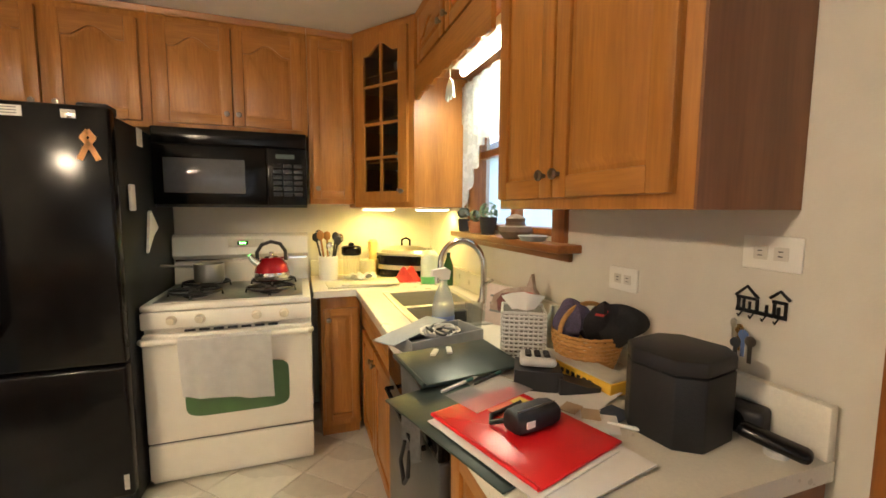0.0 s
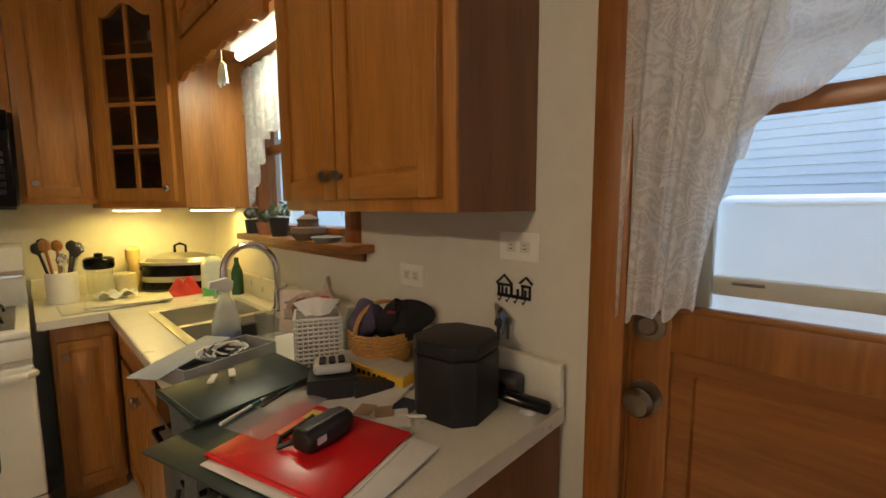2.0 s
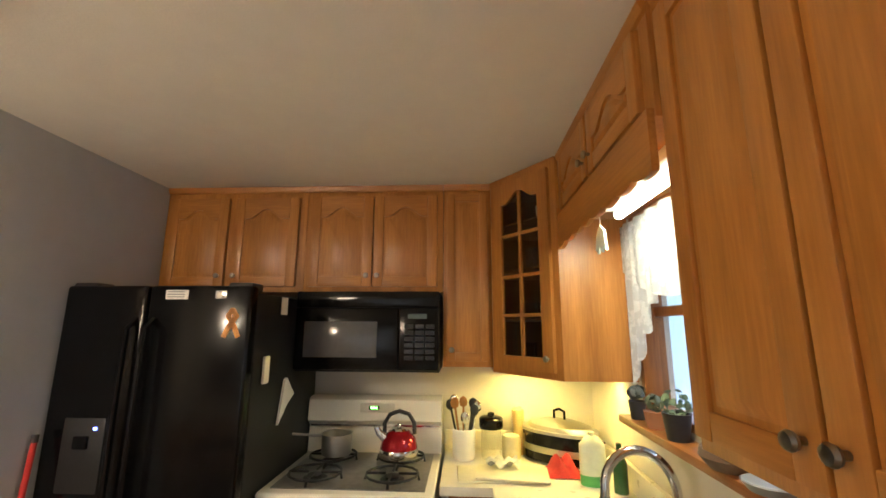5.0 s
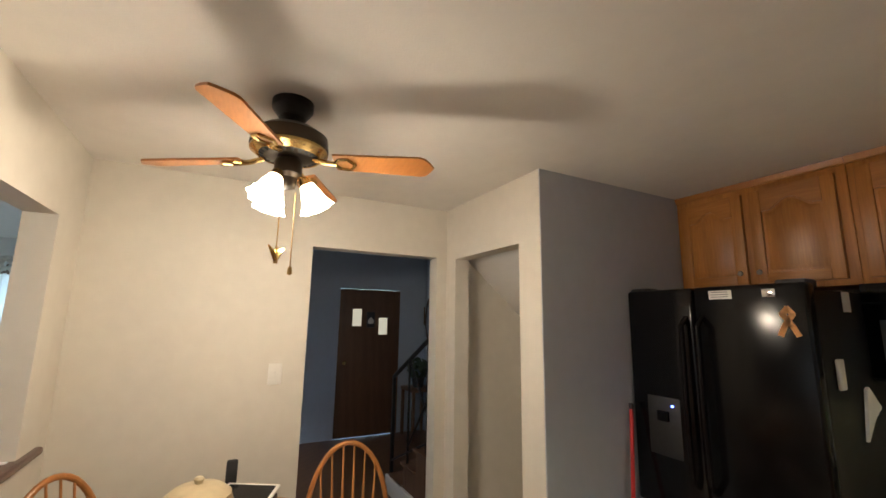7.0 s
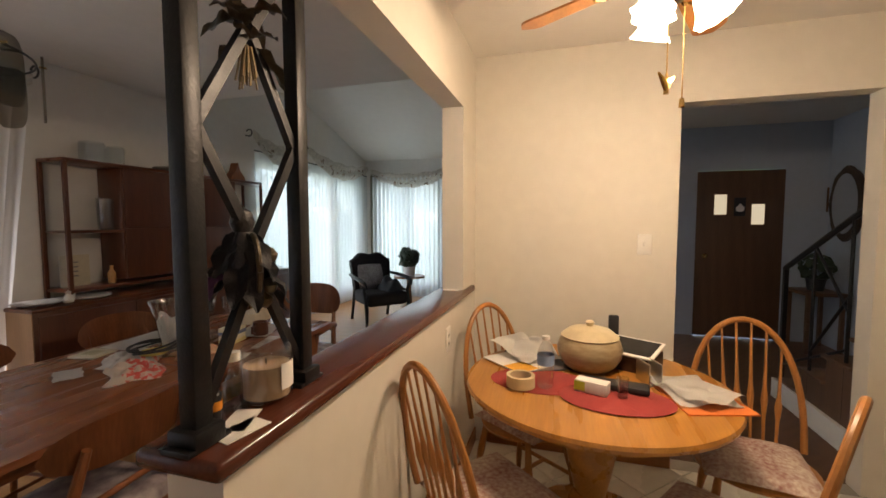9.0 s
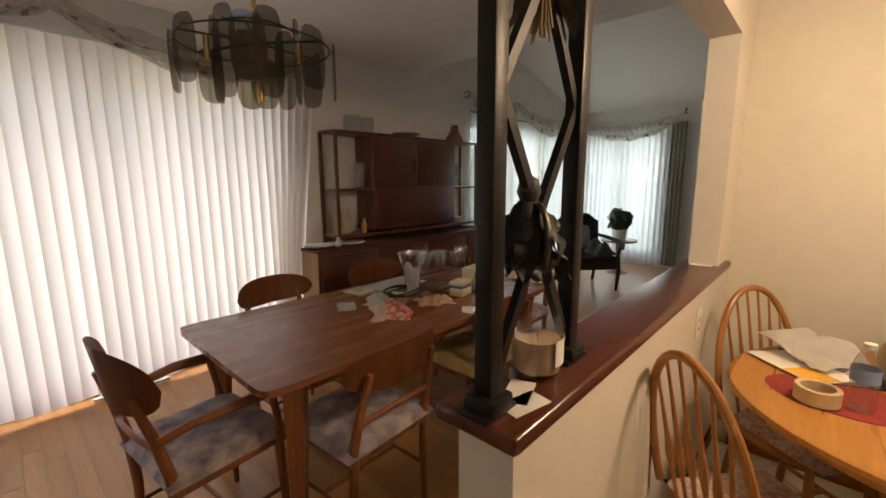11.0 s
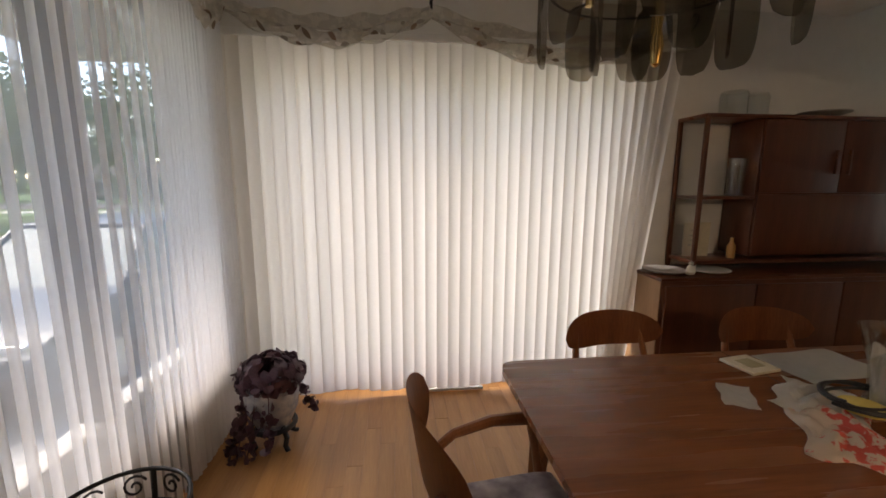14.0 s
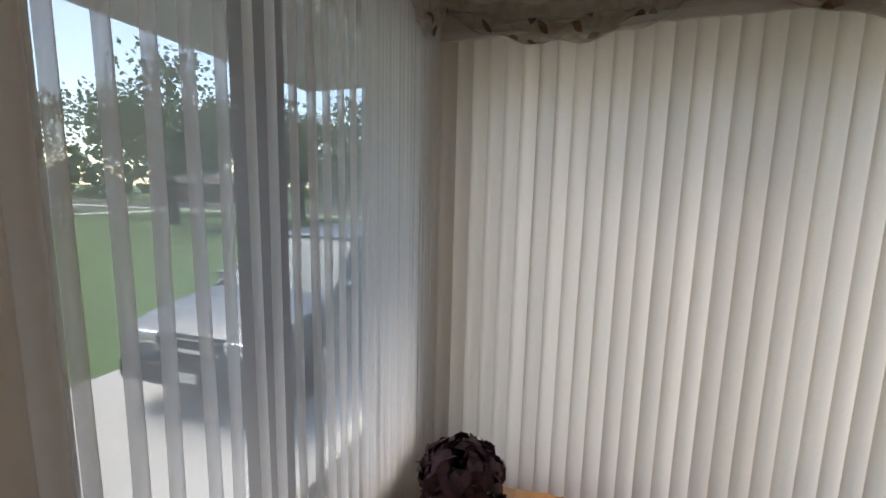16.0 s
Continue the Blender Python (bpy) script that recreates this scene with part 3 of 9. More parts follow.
# bridge cabinet over the sink window with a scalloped valance
bc = cabinet("wall_cabinet", 0.907, 2.786, 2.10, -90, 0.948, UT - 2.10, 0.32, [(0.05, 0.462, 0.035, 0.265, "r"), (0.486, 0.90, 0.035, 0.265, "l")], True, "honey oak bridge cabinet with a scalloped valance over the sink window", crown=True)
edge = []
for i in range(73):
    u = i / 72
    v = abs(u - 0.5) * 2
    drop = -0.118 - 0.016 * max(0.0, v - 0.8) / 0.2
    edge.append((u * 0.948, drop - 0.013 * abs(math.sin(u * math.pi * 8)) ** 0.7))
bm = bmesh.new()
prism(bm, [(0, 0.02)] + edge + [(0.948, 0.02)], "y", 0.0, 0.018)
part("valance", bm, OAK_X, bc, "scalloped wooden valance")

# sink window light, its fixture and the ornament that hangs from the valance
fx = thing("fluorescent_fixture", 1.08, 2.28, 2.05, 0, "lit fluorescent fixture above the sink window", "light fixture")
part("housing", B(-0.06, -0.31, 0.012, 0.06, 0.25, 0.05, 0.006), WHITE_PAINT, fx)
part("tube", T([(0, -0.29, -0.006), (0, 0.23, -0.006)], 0.018, 12), TUBE, fx, "glowing white tube")
lamp("sink_light", "AREA", pose(1.06, 2.25, 2.02), 2.0, (1.0, 0.96, 0.66), size=0.08, size_y=0.5)
orn = thing("hanging_ornament", 0.97, 2.40, 1.875, 0, "translucent pale green glass ornament hanging from the valance", "ornament")
part("cord", T([(0, 0, 0.095), (0, 0, 0.225)], 0.0015, 6), WHITE_PAINT, orn)
bm = bmesh.new()
prism(bm, [(-0.055, 0.0), (-0.03, 0.025), (-0.012, 0.0), (0.01, 0.028), (0.028, 0.0), (0.055, 0.02), (0.04, 0.07), (0.0, 0.10), (-0.04, 0.075)], "x", -0.004, 0.004)
part("bell", bm, material("pale_green_glass", (0.62, 0.74, 0.66), 0.2), orn)

# under-cabinet lights
for i, (ux, uy, e, rz) in enumerate(((0.80, 3.32, 0.95, 0), (1.09, 3.04, 0.55, 0))):
    u = thing("under_cabinet_light", ux, uy, 1.365, rz, "small lit under-cabinet light above the worktop", "light fixture", "under-cabinet lights")
    part("housing", B(-0.11, -0.03, 0.006, 0.11, 0.03, 0.02, 0.003), WHITE_PLASTIC, u)
    part("lens", B(-0.10, -0.025, 0.0, 0.10, 0.025, 0.006, 0.002), PUCK, u, "glowing lens")
    lamp("worktop_light", "AREA", pose(ux, uy, 1.36), e, (1.0, 0.74, 0.15), size=0.2, size_y=0.05)

# ---- worktop, base cabinets ----
bm = bmesh.new()
WX, WY = (0.362, 0.60, 0.735, 1.10, 1.22), (1.0, 2.04, 2.76, 2.92, 3.52)
corner = {(i, j): bm.verts.new((x, y, 0.914)) for i, x in enumerate(WX) for j, y in enumerate(WY)}
for j in range(4):
    for i in range(4):
        if (i == 0 and j < 3) or (j == 1 and i == 2):
            continue
        bm.faces.new([corner[p] for p in ((i, j), (i + 1, j), (i + 1, j + 1), (i, j + 1))])
under = bmesh.ops.extrude_face_region(bm, geom=list(bm.faces))["geom"]
bmesh.ops.translate(bm, verts=[v for v in under if isinstance(v, bmesh.types.BMVert)], vec=(0, 0, -0.038))
bmesh.ops.delete(bm, geom=[v for v in bm.verts if not v.link_faces], context="VERTS")
worktop = tagged(new("worktop", mesh_of("worktop", bm, COUNTER)), "cream laminate L-shaped worktop with clutter", "worktop")
bm = bmesh.new()
box(bm, 1.196, 1.0, 0.914, 1.22, 3.50, 1.02, 0.005)
box(bm, 0.362, 3.498, 0.914, 1.20, 3.52, 1.02, 0.005)
part("backsplash", bm, COUNTER, worktop)
part("edge_strip", B(0.596, 1.0, 0.872, 0.602, 2.925, 0.912, 0.002), COUNTER, worktop)

# double sink
sk = thing("sink", 0.918, 2.40, 0.914, 0, "brushed steel double-bowl sink set in the worktop", "sink")
for y0, y1 in ((-0.34, -0.02), (0.02, 0.34)):
    bm = bmesh.new()
    zf = -0.17
    x0, x1 = -0.165, 0.165
    ring = [(-0.0, x0, y0, x1, y1), (zf, x0 + 0.02, y0 + 0.02, x1 - 0.02, y1 - 0.02)]
    vs = [[bm.verts.new((p, q, z)) for p, q in ((a, b), (c, b), (c, d), (a, d))] for z, a, b, c, d in ring]
    for k in range(4):
        bm.faces.new((vs[0][k], vs[0][(k + 1) % 4], vs[1][(k + 1) % 4], vs[1][k]))
    bm.faces.new(vs[1])
    part("bowl", bm, STEEL, sk)
bm = bmesh.new()
for a in ((-0.20, -0.375, 0.20, -0.34), (-0.20, 0.34, 0.20, 0.375), (-0.20, -0.34, -0.165, 0.34), (0.165, -0.34, 0.20, 0.34), (-0.165, -0.02, 0.165, 0.02)):
    box(bm, a[0], a[1], -0.004, a[2], a[3], 0.005, 0.002)
part("rim", bm, STEEL, sk)
fc = thing("faucet", 1.135, 2.36, 0.92, 0, "chrome gooseneck kitchen faucet at the sink", "faucet")
part("base", L([(0.03, 0), (0.03, 0.012), (0.02, 0.03), (0.018, 0.09), (0, 0.09)]), CHROME, fc)
arc = [(0, 0, 0.06)] + [(0, 0, 0.15)] + [(-0.11 + 0.11 * math.cos(a), 0.02 * math.sin(a), 0.19 + 0.115 * math.sin(a)) for a in [i * math.pi / 14 for i in range(0, 15)]] + [(-0.222, 0, 0.165)]
part("spout", T(arc, 0.015, 12), CHROME, fc)
part("spray_head", T([(-0.222, 0, 0.175), (-0.222, 0, 0.115)], 0.017, 12, [0.017, 0.02]), CHROME, fc)
part("lever", T([(0.0, 0.0, 0.085), (0.0, -0.03, 0.10), (0.0, -0.10, 0.13)], 0.007, 8), CHROME, fc)

# base cabinets: beside the stove, corner, sink base, drawers; dishwasher
cabinet("base_cabinet", 0.40, 2.955, 0, 0, 0.222, 0.876, 0.56, [(0.015, 0.207, 0.13, 0.80, "l")], False, "honey oak base cabinet with one door beside the stove", knobs="top", toe=True)
cabinet("base_cabinet", 0.625, 2.95, 0, -90, 0.87, 0.876, 0.57, [(0.03, 0.43, 0.13, 0.68, "r"), (0.44, 0.84, 0.13, 0.68, "l"), (0.03, 0.84, 0.71, 0.84, "")], False, "honey oak sink base cabinet with two doors", knobs="top", toe=True, bowl=0.22)
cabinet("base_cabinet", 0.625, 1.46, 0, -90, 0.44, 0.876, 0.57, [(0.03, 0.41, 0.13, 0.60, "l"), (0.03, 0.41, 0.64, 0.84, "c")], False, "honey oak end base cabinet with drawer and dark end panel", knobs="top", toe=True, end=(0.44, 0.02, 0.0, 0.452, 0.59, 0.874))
dwa = thing("dishwasher", 0.61, 2.075, 0, -90, "dark grey built-in dishwasher under the worktop", "dishwasher")
part("body", B(0.005, 0.03, 0.09, 0.605, 0.56, 0.872), BLACK_MATT, dwa)
part("door", B(0.005, 0.0, 0.12, 0.605, 0.03, 0.74, 0.006), material("dark_grey_steel", (0.12, 0.12, 0.12), 0.35, 0.6), dwa)
part("control_panel", B(0.005, -0.004, 0.745, 0.605, 0.03, 0.868, 0.006), BLACK, dwa)
part("handle", T([(0.10, -0.004, 0.73), (0.10, -0.03, 0.73), (0.50, -0.03, 0.73), (0.50, -0.004, 0.73)], 0.008, 8), BLACK, dwa)
part("kickplate", B(0.005, 0.07, 0.0, 0.605, 0.09, 0.09), BLACK_MATT, dwa)

# ---- refrigerator ----
fr = thing("refrigerator", -1.262, 2.64, 0, 0, "glossy black French-door refrigerator with bottom freezer, magnets on it", "refrigerator")
W = 0.835
part("body", B(0.004, 0.07, 0.02, W - 0.004, 0.86, 1.76, 0.012), BLACK_PEBBLE, fr)
dl_ = part("left_door", B(0.0, 0, 0.70, 0.372, 0.065, 1.785, 0.016, 3), BLACK, fr)
dr_ = part("right_door", B(0.378, 0, 0.70, W, 0.065, 1.785, 0.016, 3), BLACK, fr)
part("freezer_drawer", B(0.0, 0, 0.09, W, 0.065, 0.69, 0.016, 3), BLACK, fr)
part("kick_grille", B(0.02, 0.03, 0.02, W - 0.02, 0.08, 0.085), BLACK_MATT, fr)
part("handle", T([(0.335, 0.0, 0.86), (0.335, -0.045, 0.90), (0.335, -0.05, 1.25), (0.335, -0.045, 1.60), (0.335, 0.0, 1.64)], 0.013, 10), BLACK, dl_)
part("handle", T([(0.415, 0.0, 0.86), (0.415, -0.045, 0.90), (0.415, -0.05, 1.25), (0.415, -0.045, 1.60), (0.415, 0.0, 1.64)], 0.013, 10), BLACK, dr_)
bm = B(0.09, -0.003, 0.95, 0.27, 0.03, 1.24, 0.008)
disp = part("dispenser", bm, BLACK_MATT, dl_)
part("spout", B(0.15, -0.015, 1.12, 0.21, 0.0, 1.17, 0.004), BLACK, disp)
part("indicator_light", B(0.225, -0.006, 1.195, 0.237, -0.002, 1.203), glow("blue_led", (0.05, 0.1, 1.0), 12), disp, "small glowing blue light")
part("hinge_cover", B(W - 0.12, 0.02, 1.76, W - 0.01, 0.12, 1.80, 0.01), BLACK_MATT, fr)
part("hinge_cover", B(0.01, 0.02, 1.76, 0.12, 0.12, 1.80, 0.01), BLACK_MATT, fr)
lb = thing("label_sticker", -0.755, 2.638, 1.745, 0, "white rectangular sticker on the refrigerator door", "sticker")
part("sheet", B(-0.05, -0.002, -0.02, 0.05, 0.0, 0.02), PAPER, lb)
for k in range(3):
    part("print_bar", B(-0.04, -0.0035, 0.010 - k * 0.011, 0.035, -0.0021, 0.014 - k * 0.011), material("print_grey", (0.25, 0.25, 0.25), 0.8), lb)
lb = thing("badge", -0.56, 2.638, 1.745, 0, "small silver maker's badge on the refrigerator door", "badge")
part("plate", B(-0.025, -0.003, -0.017, 0.025, 0.0, 0.017, 0.002), CHROME, lb)
rb = thing("ribbon_magnet", -0.50, 2.636, 1.61, 0, "orange awareness ribbon magnet on the refrigerator", "magnet")
ribbon = [(-0.03, -0.04), (-0.012, 0.0), (0.018, 0.045), (0.0, 0.07), (-0.018, 0.045), (0.012, 0.0), (0.03, -0.04)]
bm = bmesh.new()
for (ax, az), (bx, bz) in zip(ribbon, ribbon[1:]):
    d = Vector((bx - ax, 0, bz - az)).normalized() * 0.004
    nrm = Vector((-d.z, 0, d.x)).normalized() * 0.010
    o = [Vector((ax, 0, az)) - d - nrm, Vector((bx, 0, bz)) + d - nrm, Vector((bx, 0, bz)) + d + nrm, Vector((ax, 0, az)) - d + nrm]
    prism(bm, [(v.x, v.z) for v in o], "y", -0.004, 0.0)
part("ribbon", bm, material("ribbon_orange", (0.72, 0.32, 0.08), 0.5), rb)
mh = thing("magnetic_hook", -0.424, 2.80, 1.42, 0, "white plastic clip magnet on the refrigerator side", "magnet")
part("clip", B(0.0, -0.025, -0.06, 0.015, 0.025, 0.06, 0.006), WHITE_PLASTIC, mh)
nt = thing("paper_note", -0.424, 2.96, 1.715, 0, "small white paper note on the refrigerator side", "paper")
part("sheet", B(0.0, -0.035, -0.045, 0.003, 0.035, 0.04), PAPER, nt)
tw = thing("hanging_paper", -0.424, 3.03, 1.25, 0, "white folded paper towel hanging on the refrigerator side", "paper")
bm = bmesh.new()
prism(bm, [(-0.07, -0.10), (-0.02, 0.10), (0.0, 0.11), (0.10, 0.02), (0.02, -0.02)], "x", 0.0, 0.012)
part("fold", bm, PAPER, tw)
tgp = thing("sticker", -0.45, 2.638, 0.165, 0, "small silver sticker low on the refrigerator", "sticker")
part("sheet", B(-0.012, -0.002, -0.035, 0.008, 0.0, 0.035), CHROME, tgp)

# ---- stove ----
sv = thing("stove", -0.418, 2.79, 0, 0, "cream gas range with a green oven window", "stove")
W = 0.762
part("body", B(0.005, 0.03, 0.02, W - 0.005, 0.70, 0.885, 0.006), ENAMEL, sv)
part("cooktop", B(0.0, 0.0, 0.885, W, 0.62, 0.918, 0.012, 3), ENAMEL, sv)
part("control_strip", B(0.0, -0.004, 0.80, W, 0.035, 0.882, 0.010), ENAMEL, sv)
od = part("oven_door", B(0.0, 0.0, 0.235, W, 0.04, 0.775, 0.012, 3), ENAMEL, sv)
part("window", P([(0.407 + 0.238 * math.copysign(abs(math.cos(a)) ** 0.3, math.cos(a)), 0.475 + 0.125 * math.copysign(abs(math.sin(a)) ** 0.3, math.sin(a))) for a in [k * math.pi / 20 for k in range(40)]], "y", -0.003, 0.01), material("green_oven_glass", (0.07, 0.15, 0.055), 0.12, 0, 0.1, 6), od, "rounded green tinted oven window")
part("handle", T([(0.0, 0.0, 0.745), (0.02, -0.045, 0.75), (W - 0.02, -0.045, 0.75), (W, 0.0, 0.745)], 0.015, 12), ENAMEL, od)
bm = bmesh.new()
for k in range(7):
    box(bm, 0.18 + k * 0.062, 0.0, 0.781, 0.225 + k * 0.062, 0.012, 0.790)
part("vent_slots", bm, BLACK_MATT, sv)
part("storage_drawer", B(0.0, 0.005, 0.045, W, 0.04, 0.225, 0.010), ENAMEL, sv)
part("gap", B(0.004, 0.02, 0.222, W - 0.004, 0.03, 0.238), BLACK_MATT, sv)
for k in (0.13, 0.25, 0.50, 0.63):
    kb = turn(L([(0.0, -0.03), (0.016, -0.028), (0.02, -0.004), (0.024, 0.0)], seg=18), Matrix.Rotation(radians(-90), 4, "X"))
    bmesh.ops.translate(kb, verts=kb.verts, vec=(k, -0.004, 0.842))
    part("control_knob", kb, material("cream_knob", (0.66, 0.58, 0.42), 0.35), sv, "cream control knob")
bg = part("backguard", P([(0.60, 0.915), (0.615, 1.06), (0.575, 1.09), (0.585, 1.20), (0.61, 1.215), (0.70, 1.215), (0.70, 0.90)], "x", 0.0, W), ENAMEL, sv)
part("trim_strip", B(0.01, 0.598, 1.055, W - 0.01, 0.612, 1.066), CHROME, bg)
dp = part("clock_panel", B(0.30, 0.572, 1.135, 0.50, 0.582, 1.185, 0.004), material("panel_cream", (0.62, 0.58, 0.48), 0.3), bg)
part("clock_display", B(0.35, 0.569, 1.150, 0.41, 0.5735, 1.172, 0.002), BLACK, dp, "black clock display")
bm = bmesh.new()
for k in range(3):
    box(bm, 0.362 + k * 0.014, 0.5675, 1.156, 0.370 + k * 0.014, 0.5692, 1.167)
part("clock_digits", bm, glow("green_led", (0.15, 1.0, 0.1), 5), dp, "glowing green digits")
part("burner_well", B(0.04, 0.05, 0.912, W - 0.04, 0.585, 0.922, 0.012, 3), material("grey_enamel", (0.20, 0.19, 0.175), 0.3, 0.3, 0.3, 14), sv)
for i, bx in enumerate((0.20, 0.56)):
    for j, by in enumerate((0.17, 0.44)):
        bn = part("burner", L([(0.055, 0), (0.055, 0.008), (0.035, 0.012), (0.035, 0.022), (0.0, 0.024)], bx, by, 0.92, 20), IRON, sv)
        bm = bmesh.new()
        for q in range(4):
            dx, dy = math.cos(q * math.pi / 2), math.sin(q * math.pi / 2)
            tube(bm, [(bx + dx * 0.03, by + dy * 0.03, 0.952), (bx + dx * 0.12, by + dy * 0.115, 0.952), (bx + dx * 0.125, by + dy * 0.12, 0.925)], 0.006, 6)
        tube(bm, [(bx + 0.12 * math.cos(q * math.pi / 8), by + 0.115 * math.sin(q * math.pi / 8), 0.95) for q in range(17)], 0.006, 6)
        part("grate", bm, IRON, bn)

def hang(x0, x1, ztop, zbot, yoff, amp, tilt=0.0, seed=0.0):
    def fn(u, v):
        x = x0 + (x1 - x0) * u
        if v < 0.15:
            a = v / 0.15 * math.pi
            return (x, -0.045 + 0.07 + yoff * 0 + 0.022 * math.cos(a) , ztop + 0.020 * math.sin(a))
        q = (v - 0.15) / 0.85
        return (x + 0.012 * q * math.sin(u * 5 + seed), 0.003 - yoff + amp * math.sin(u * 11 + seed) * q + 0.004 * math.sin(u * 23), ztop - (ztop - zbot + tilt * (u - 0.5)) * q)
    return G(26, 16, fn, 0.004)
wt = thing("white_towel", -0.418, 2.692, 0, 0, "white cotton towel hanging over the oven handle", "towel")
part("cloth", hang(0.17, 0.57, 0.757, 0.47, 0.004, 0.009, 0.05, 2.0), material("white_terry", (0.90, 0.88, 0.84), 0.9, 0, 0.10, 9, 0.15, bump_scale=300), wt)

ke = thing("kettle", 0.135, 3.19, 0.957, 0, "shiny red tea kettle with black handle on the stove", "kettle")
part("body", L([(0.0, 0.0), (0.085, 0.0), (0.095, 0.012), (0.098, 0.04), (0.085, 0.09), (0.055, 0.125), (0.045, 0.13), (0.0, 0.13)], seg=32), [material("red_enamel", (0.35, 0.012, 0.02), 0.12, 0.5)], ke)
part("base_band", L([(0.0965, 0.004), (0.1, 0.012), (0.1005, 0.034), (0.097, 0.044)], seg=32), CHROME, ke)
part("lid", L([(0.045, 0.13), (0.038, 0.138), (0.012, 0.144), (0.010, 0.152), (0.014, 0.160), (0.0, 0.166)], seg=24), CHROME, ke)
part("handle", T([(-0.075, 0, 0.10), (-0.078, 0, 0.16), (-0.05, 0, 0.205), (0.0, 0, 0.222), (0.05, 0, 0.208), (0.078, 0, 0.165), (0.08, 0, 0.11)], 0.011, 10), BLACK_MATT, ke)
part("spout", T([(-0.06, -0.02, 0.085), (-0.10, -0.03, 0.12), (-0.115, -0.035, 0.15)], 0.02, 12, [0.024, 0.018, 0.014]), CHROME, ke)
pn = thing("saucepan", -0.20, 3.22, 0.957, 0, "small steel saucepan with a long handle on the stove", "saucepan")
part("body", L([(0.0, 0.002), (0.075, 0.0), (0.078, 0.01), (0.078, 0.10), (0.082, 0.103), (0.075, 0.10), (0.073, 0.008), (0.0, 0.008)], seg=28), STEEL, pn)
part("handle", T([(-0.075, 0, 0.085), (-0.12, -0.01, 0.09), (-0.24, -0.03, 0.10)], 0.007, 8), STEEL, pn)

# ---- microwave ----
mw = thing("microwave", -0.42, 3.10, 1.38, 0, "black over-the-range microwave oven under the cabinet", "microwave")
W = 0.765
part("body", B(0.0, 0.03, 0.0, W, 0.38, 0.418, 0.004), BLACK_MATT, mw)
part("top_vent", B(0.0, 0.0, 0.335, W, 0.03, 0.418, 0.006), BLACK, mw)
dd = part("door", B(0.0, 0.0, 0.012, 0.55, 0.03, 0.33, 0.008), BLACK, mw)
part("window", B(0.05, -0.003, 0.075, 0.44, 0.004, 0.26, 0.01), material("mw_window", (0.10, 0.10, 0.105), 0.12), dd, "grey mesh window")
cp = part("control_panel", B(0.555, 0.0, 0.012, W, 0.03, 0.33, 0.006), BLACK, mw)
part("display", B(0.60, -0.002, 0.275, 0.70, 0.004, 0.30), material("dim_display", (0.10, 0.14, 0.13), 0.2), cp)
KEYPAD = material("keypad_grey", (0.012, 0.012, 0.014), 0.3)
for r in range(6):
    for q in range(3):
        part("key", B(0.585 + q * 0.055, -0.002, 0.225 - r * 0.032, 0.630 + q * 0.055, 0.003, 0.245 - r * 0.032, 0.002), KEYPAD, cp)

# ---- back door ----
dk = thing("door_1", 1.255, 0.465, 0, 0, "stained pine back door with a glazed upper half and lace curtain", "door", kind="structure")
bm = bmesh.new()
for a in ((0, -0.40, 0.01, 0.04, -0.325, 2.04), (0, 0.325, 0.01, 0.04, 0.40, 2.04), (0, -0.325, 0.01, 0.04, 0.325, 0.20), (0, -0.325, 1.09, 0.04, 0.325, 1.185), (0, -0.325, 1.93, 0.04, 0.325, 2.04)):
    box(bm, *a, 0.003)
part("frame", bm, PINE, dk)
bm = bmesh.new()
box(bm, 0.014, -0.325, 0.20, 0.03, 0.325, 1.09)
for z0, z1 in ((0.24, 0.62), (0.69, 1.05)):
    box(bm, 0.004, -0.285, z0, 0.02, 0.285, z1, 0.014, 1)
box(bm, 0.001, -0.325, 0.63, 0.035, 0.325, 0.68, 0.003)
part("panel", bm, PINE_Y, dk)
part("pane", B(0.018, -0.325, 1.185, 0.022, 0.325, 1.93), PANE, dk).visible_shadow = False
SASH = material("beige_storm_sash", (0.66, 0.63, 0.55), 0.45, 0, 0.06, 9)
for a in ((0.026, -0.325, 1.186, 0.05, -0.268, 1.93), (0.026, 0.268, 1.186, 0.05, 0.325, 1.93), (0.026, -0.267, 1.215, 0.05, 0.267, 1.252)):
    part("storm_frame", B(*a, bevel=0.004), SASH, dk, "beige storm window frame")
part("storm_latch", B(0.022, 0.185, 1.238, 0.027, 0.235, 1.244, 0.002), NICKEL, dk, "small grey metal latch strip")
part("muntin", B(-0.002, -0.325, 1.540, 0.012, 0.325, 1.576, 0.003), PINE_Y, dk)
part("glazing_bead", B(-0.003, -0.325, 1.176, 0.010, 0.325, 1.190, 0.003), PINE_Y, dk)
for z, r, nm, lab in ((1.14, 0.034, "deadbolt", "aged brass deadbolt"), (0.985, 0.03, "door_knob", "round aged metal door knob")):
    prof = [(0, -0.018), (r * 0.5, -0.018), (r * 0.62, -0.010), (r, -0.008), (r, 0.0)] if nm == "deadbolt" else [(0, -0.065), (0.022, -0.063), (0.03, -0.05), (0.026, -0.035), (0.012, -0.028), (0.012, -0.01), (0.034, -0.008), (0.034, 0.0)]
    k = turn(L(prof, seg=24), Matrix.Rotation(radians(90), 4, "Y"))
    bmesh.ops.translate(k, verts=k.verts, vec=(0.0, 0.368, z))
    part(nm, k, NICKEL, dk, lab)
bm = bmesh.new()
for a in ((1.205, 0.865, 0, 1.235, 0.945, 2.10), (1.205, -0.015, 0, 1.235, 0.065, 2.10), (1.205, 0.065, 2.04, 1.235, 0.865, 2.10)):
    box(bm, *a, 0.006)
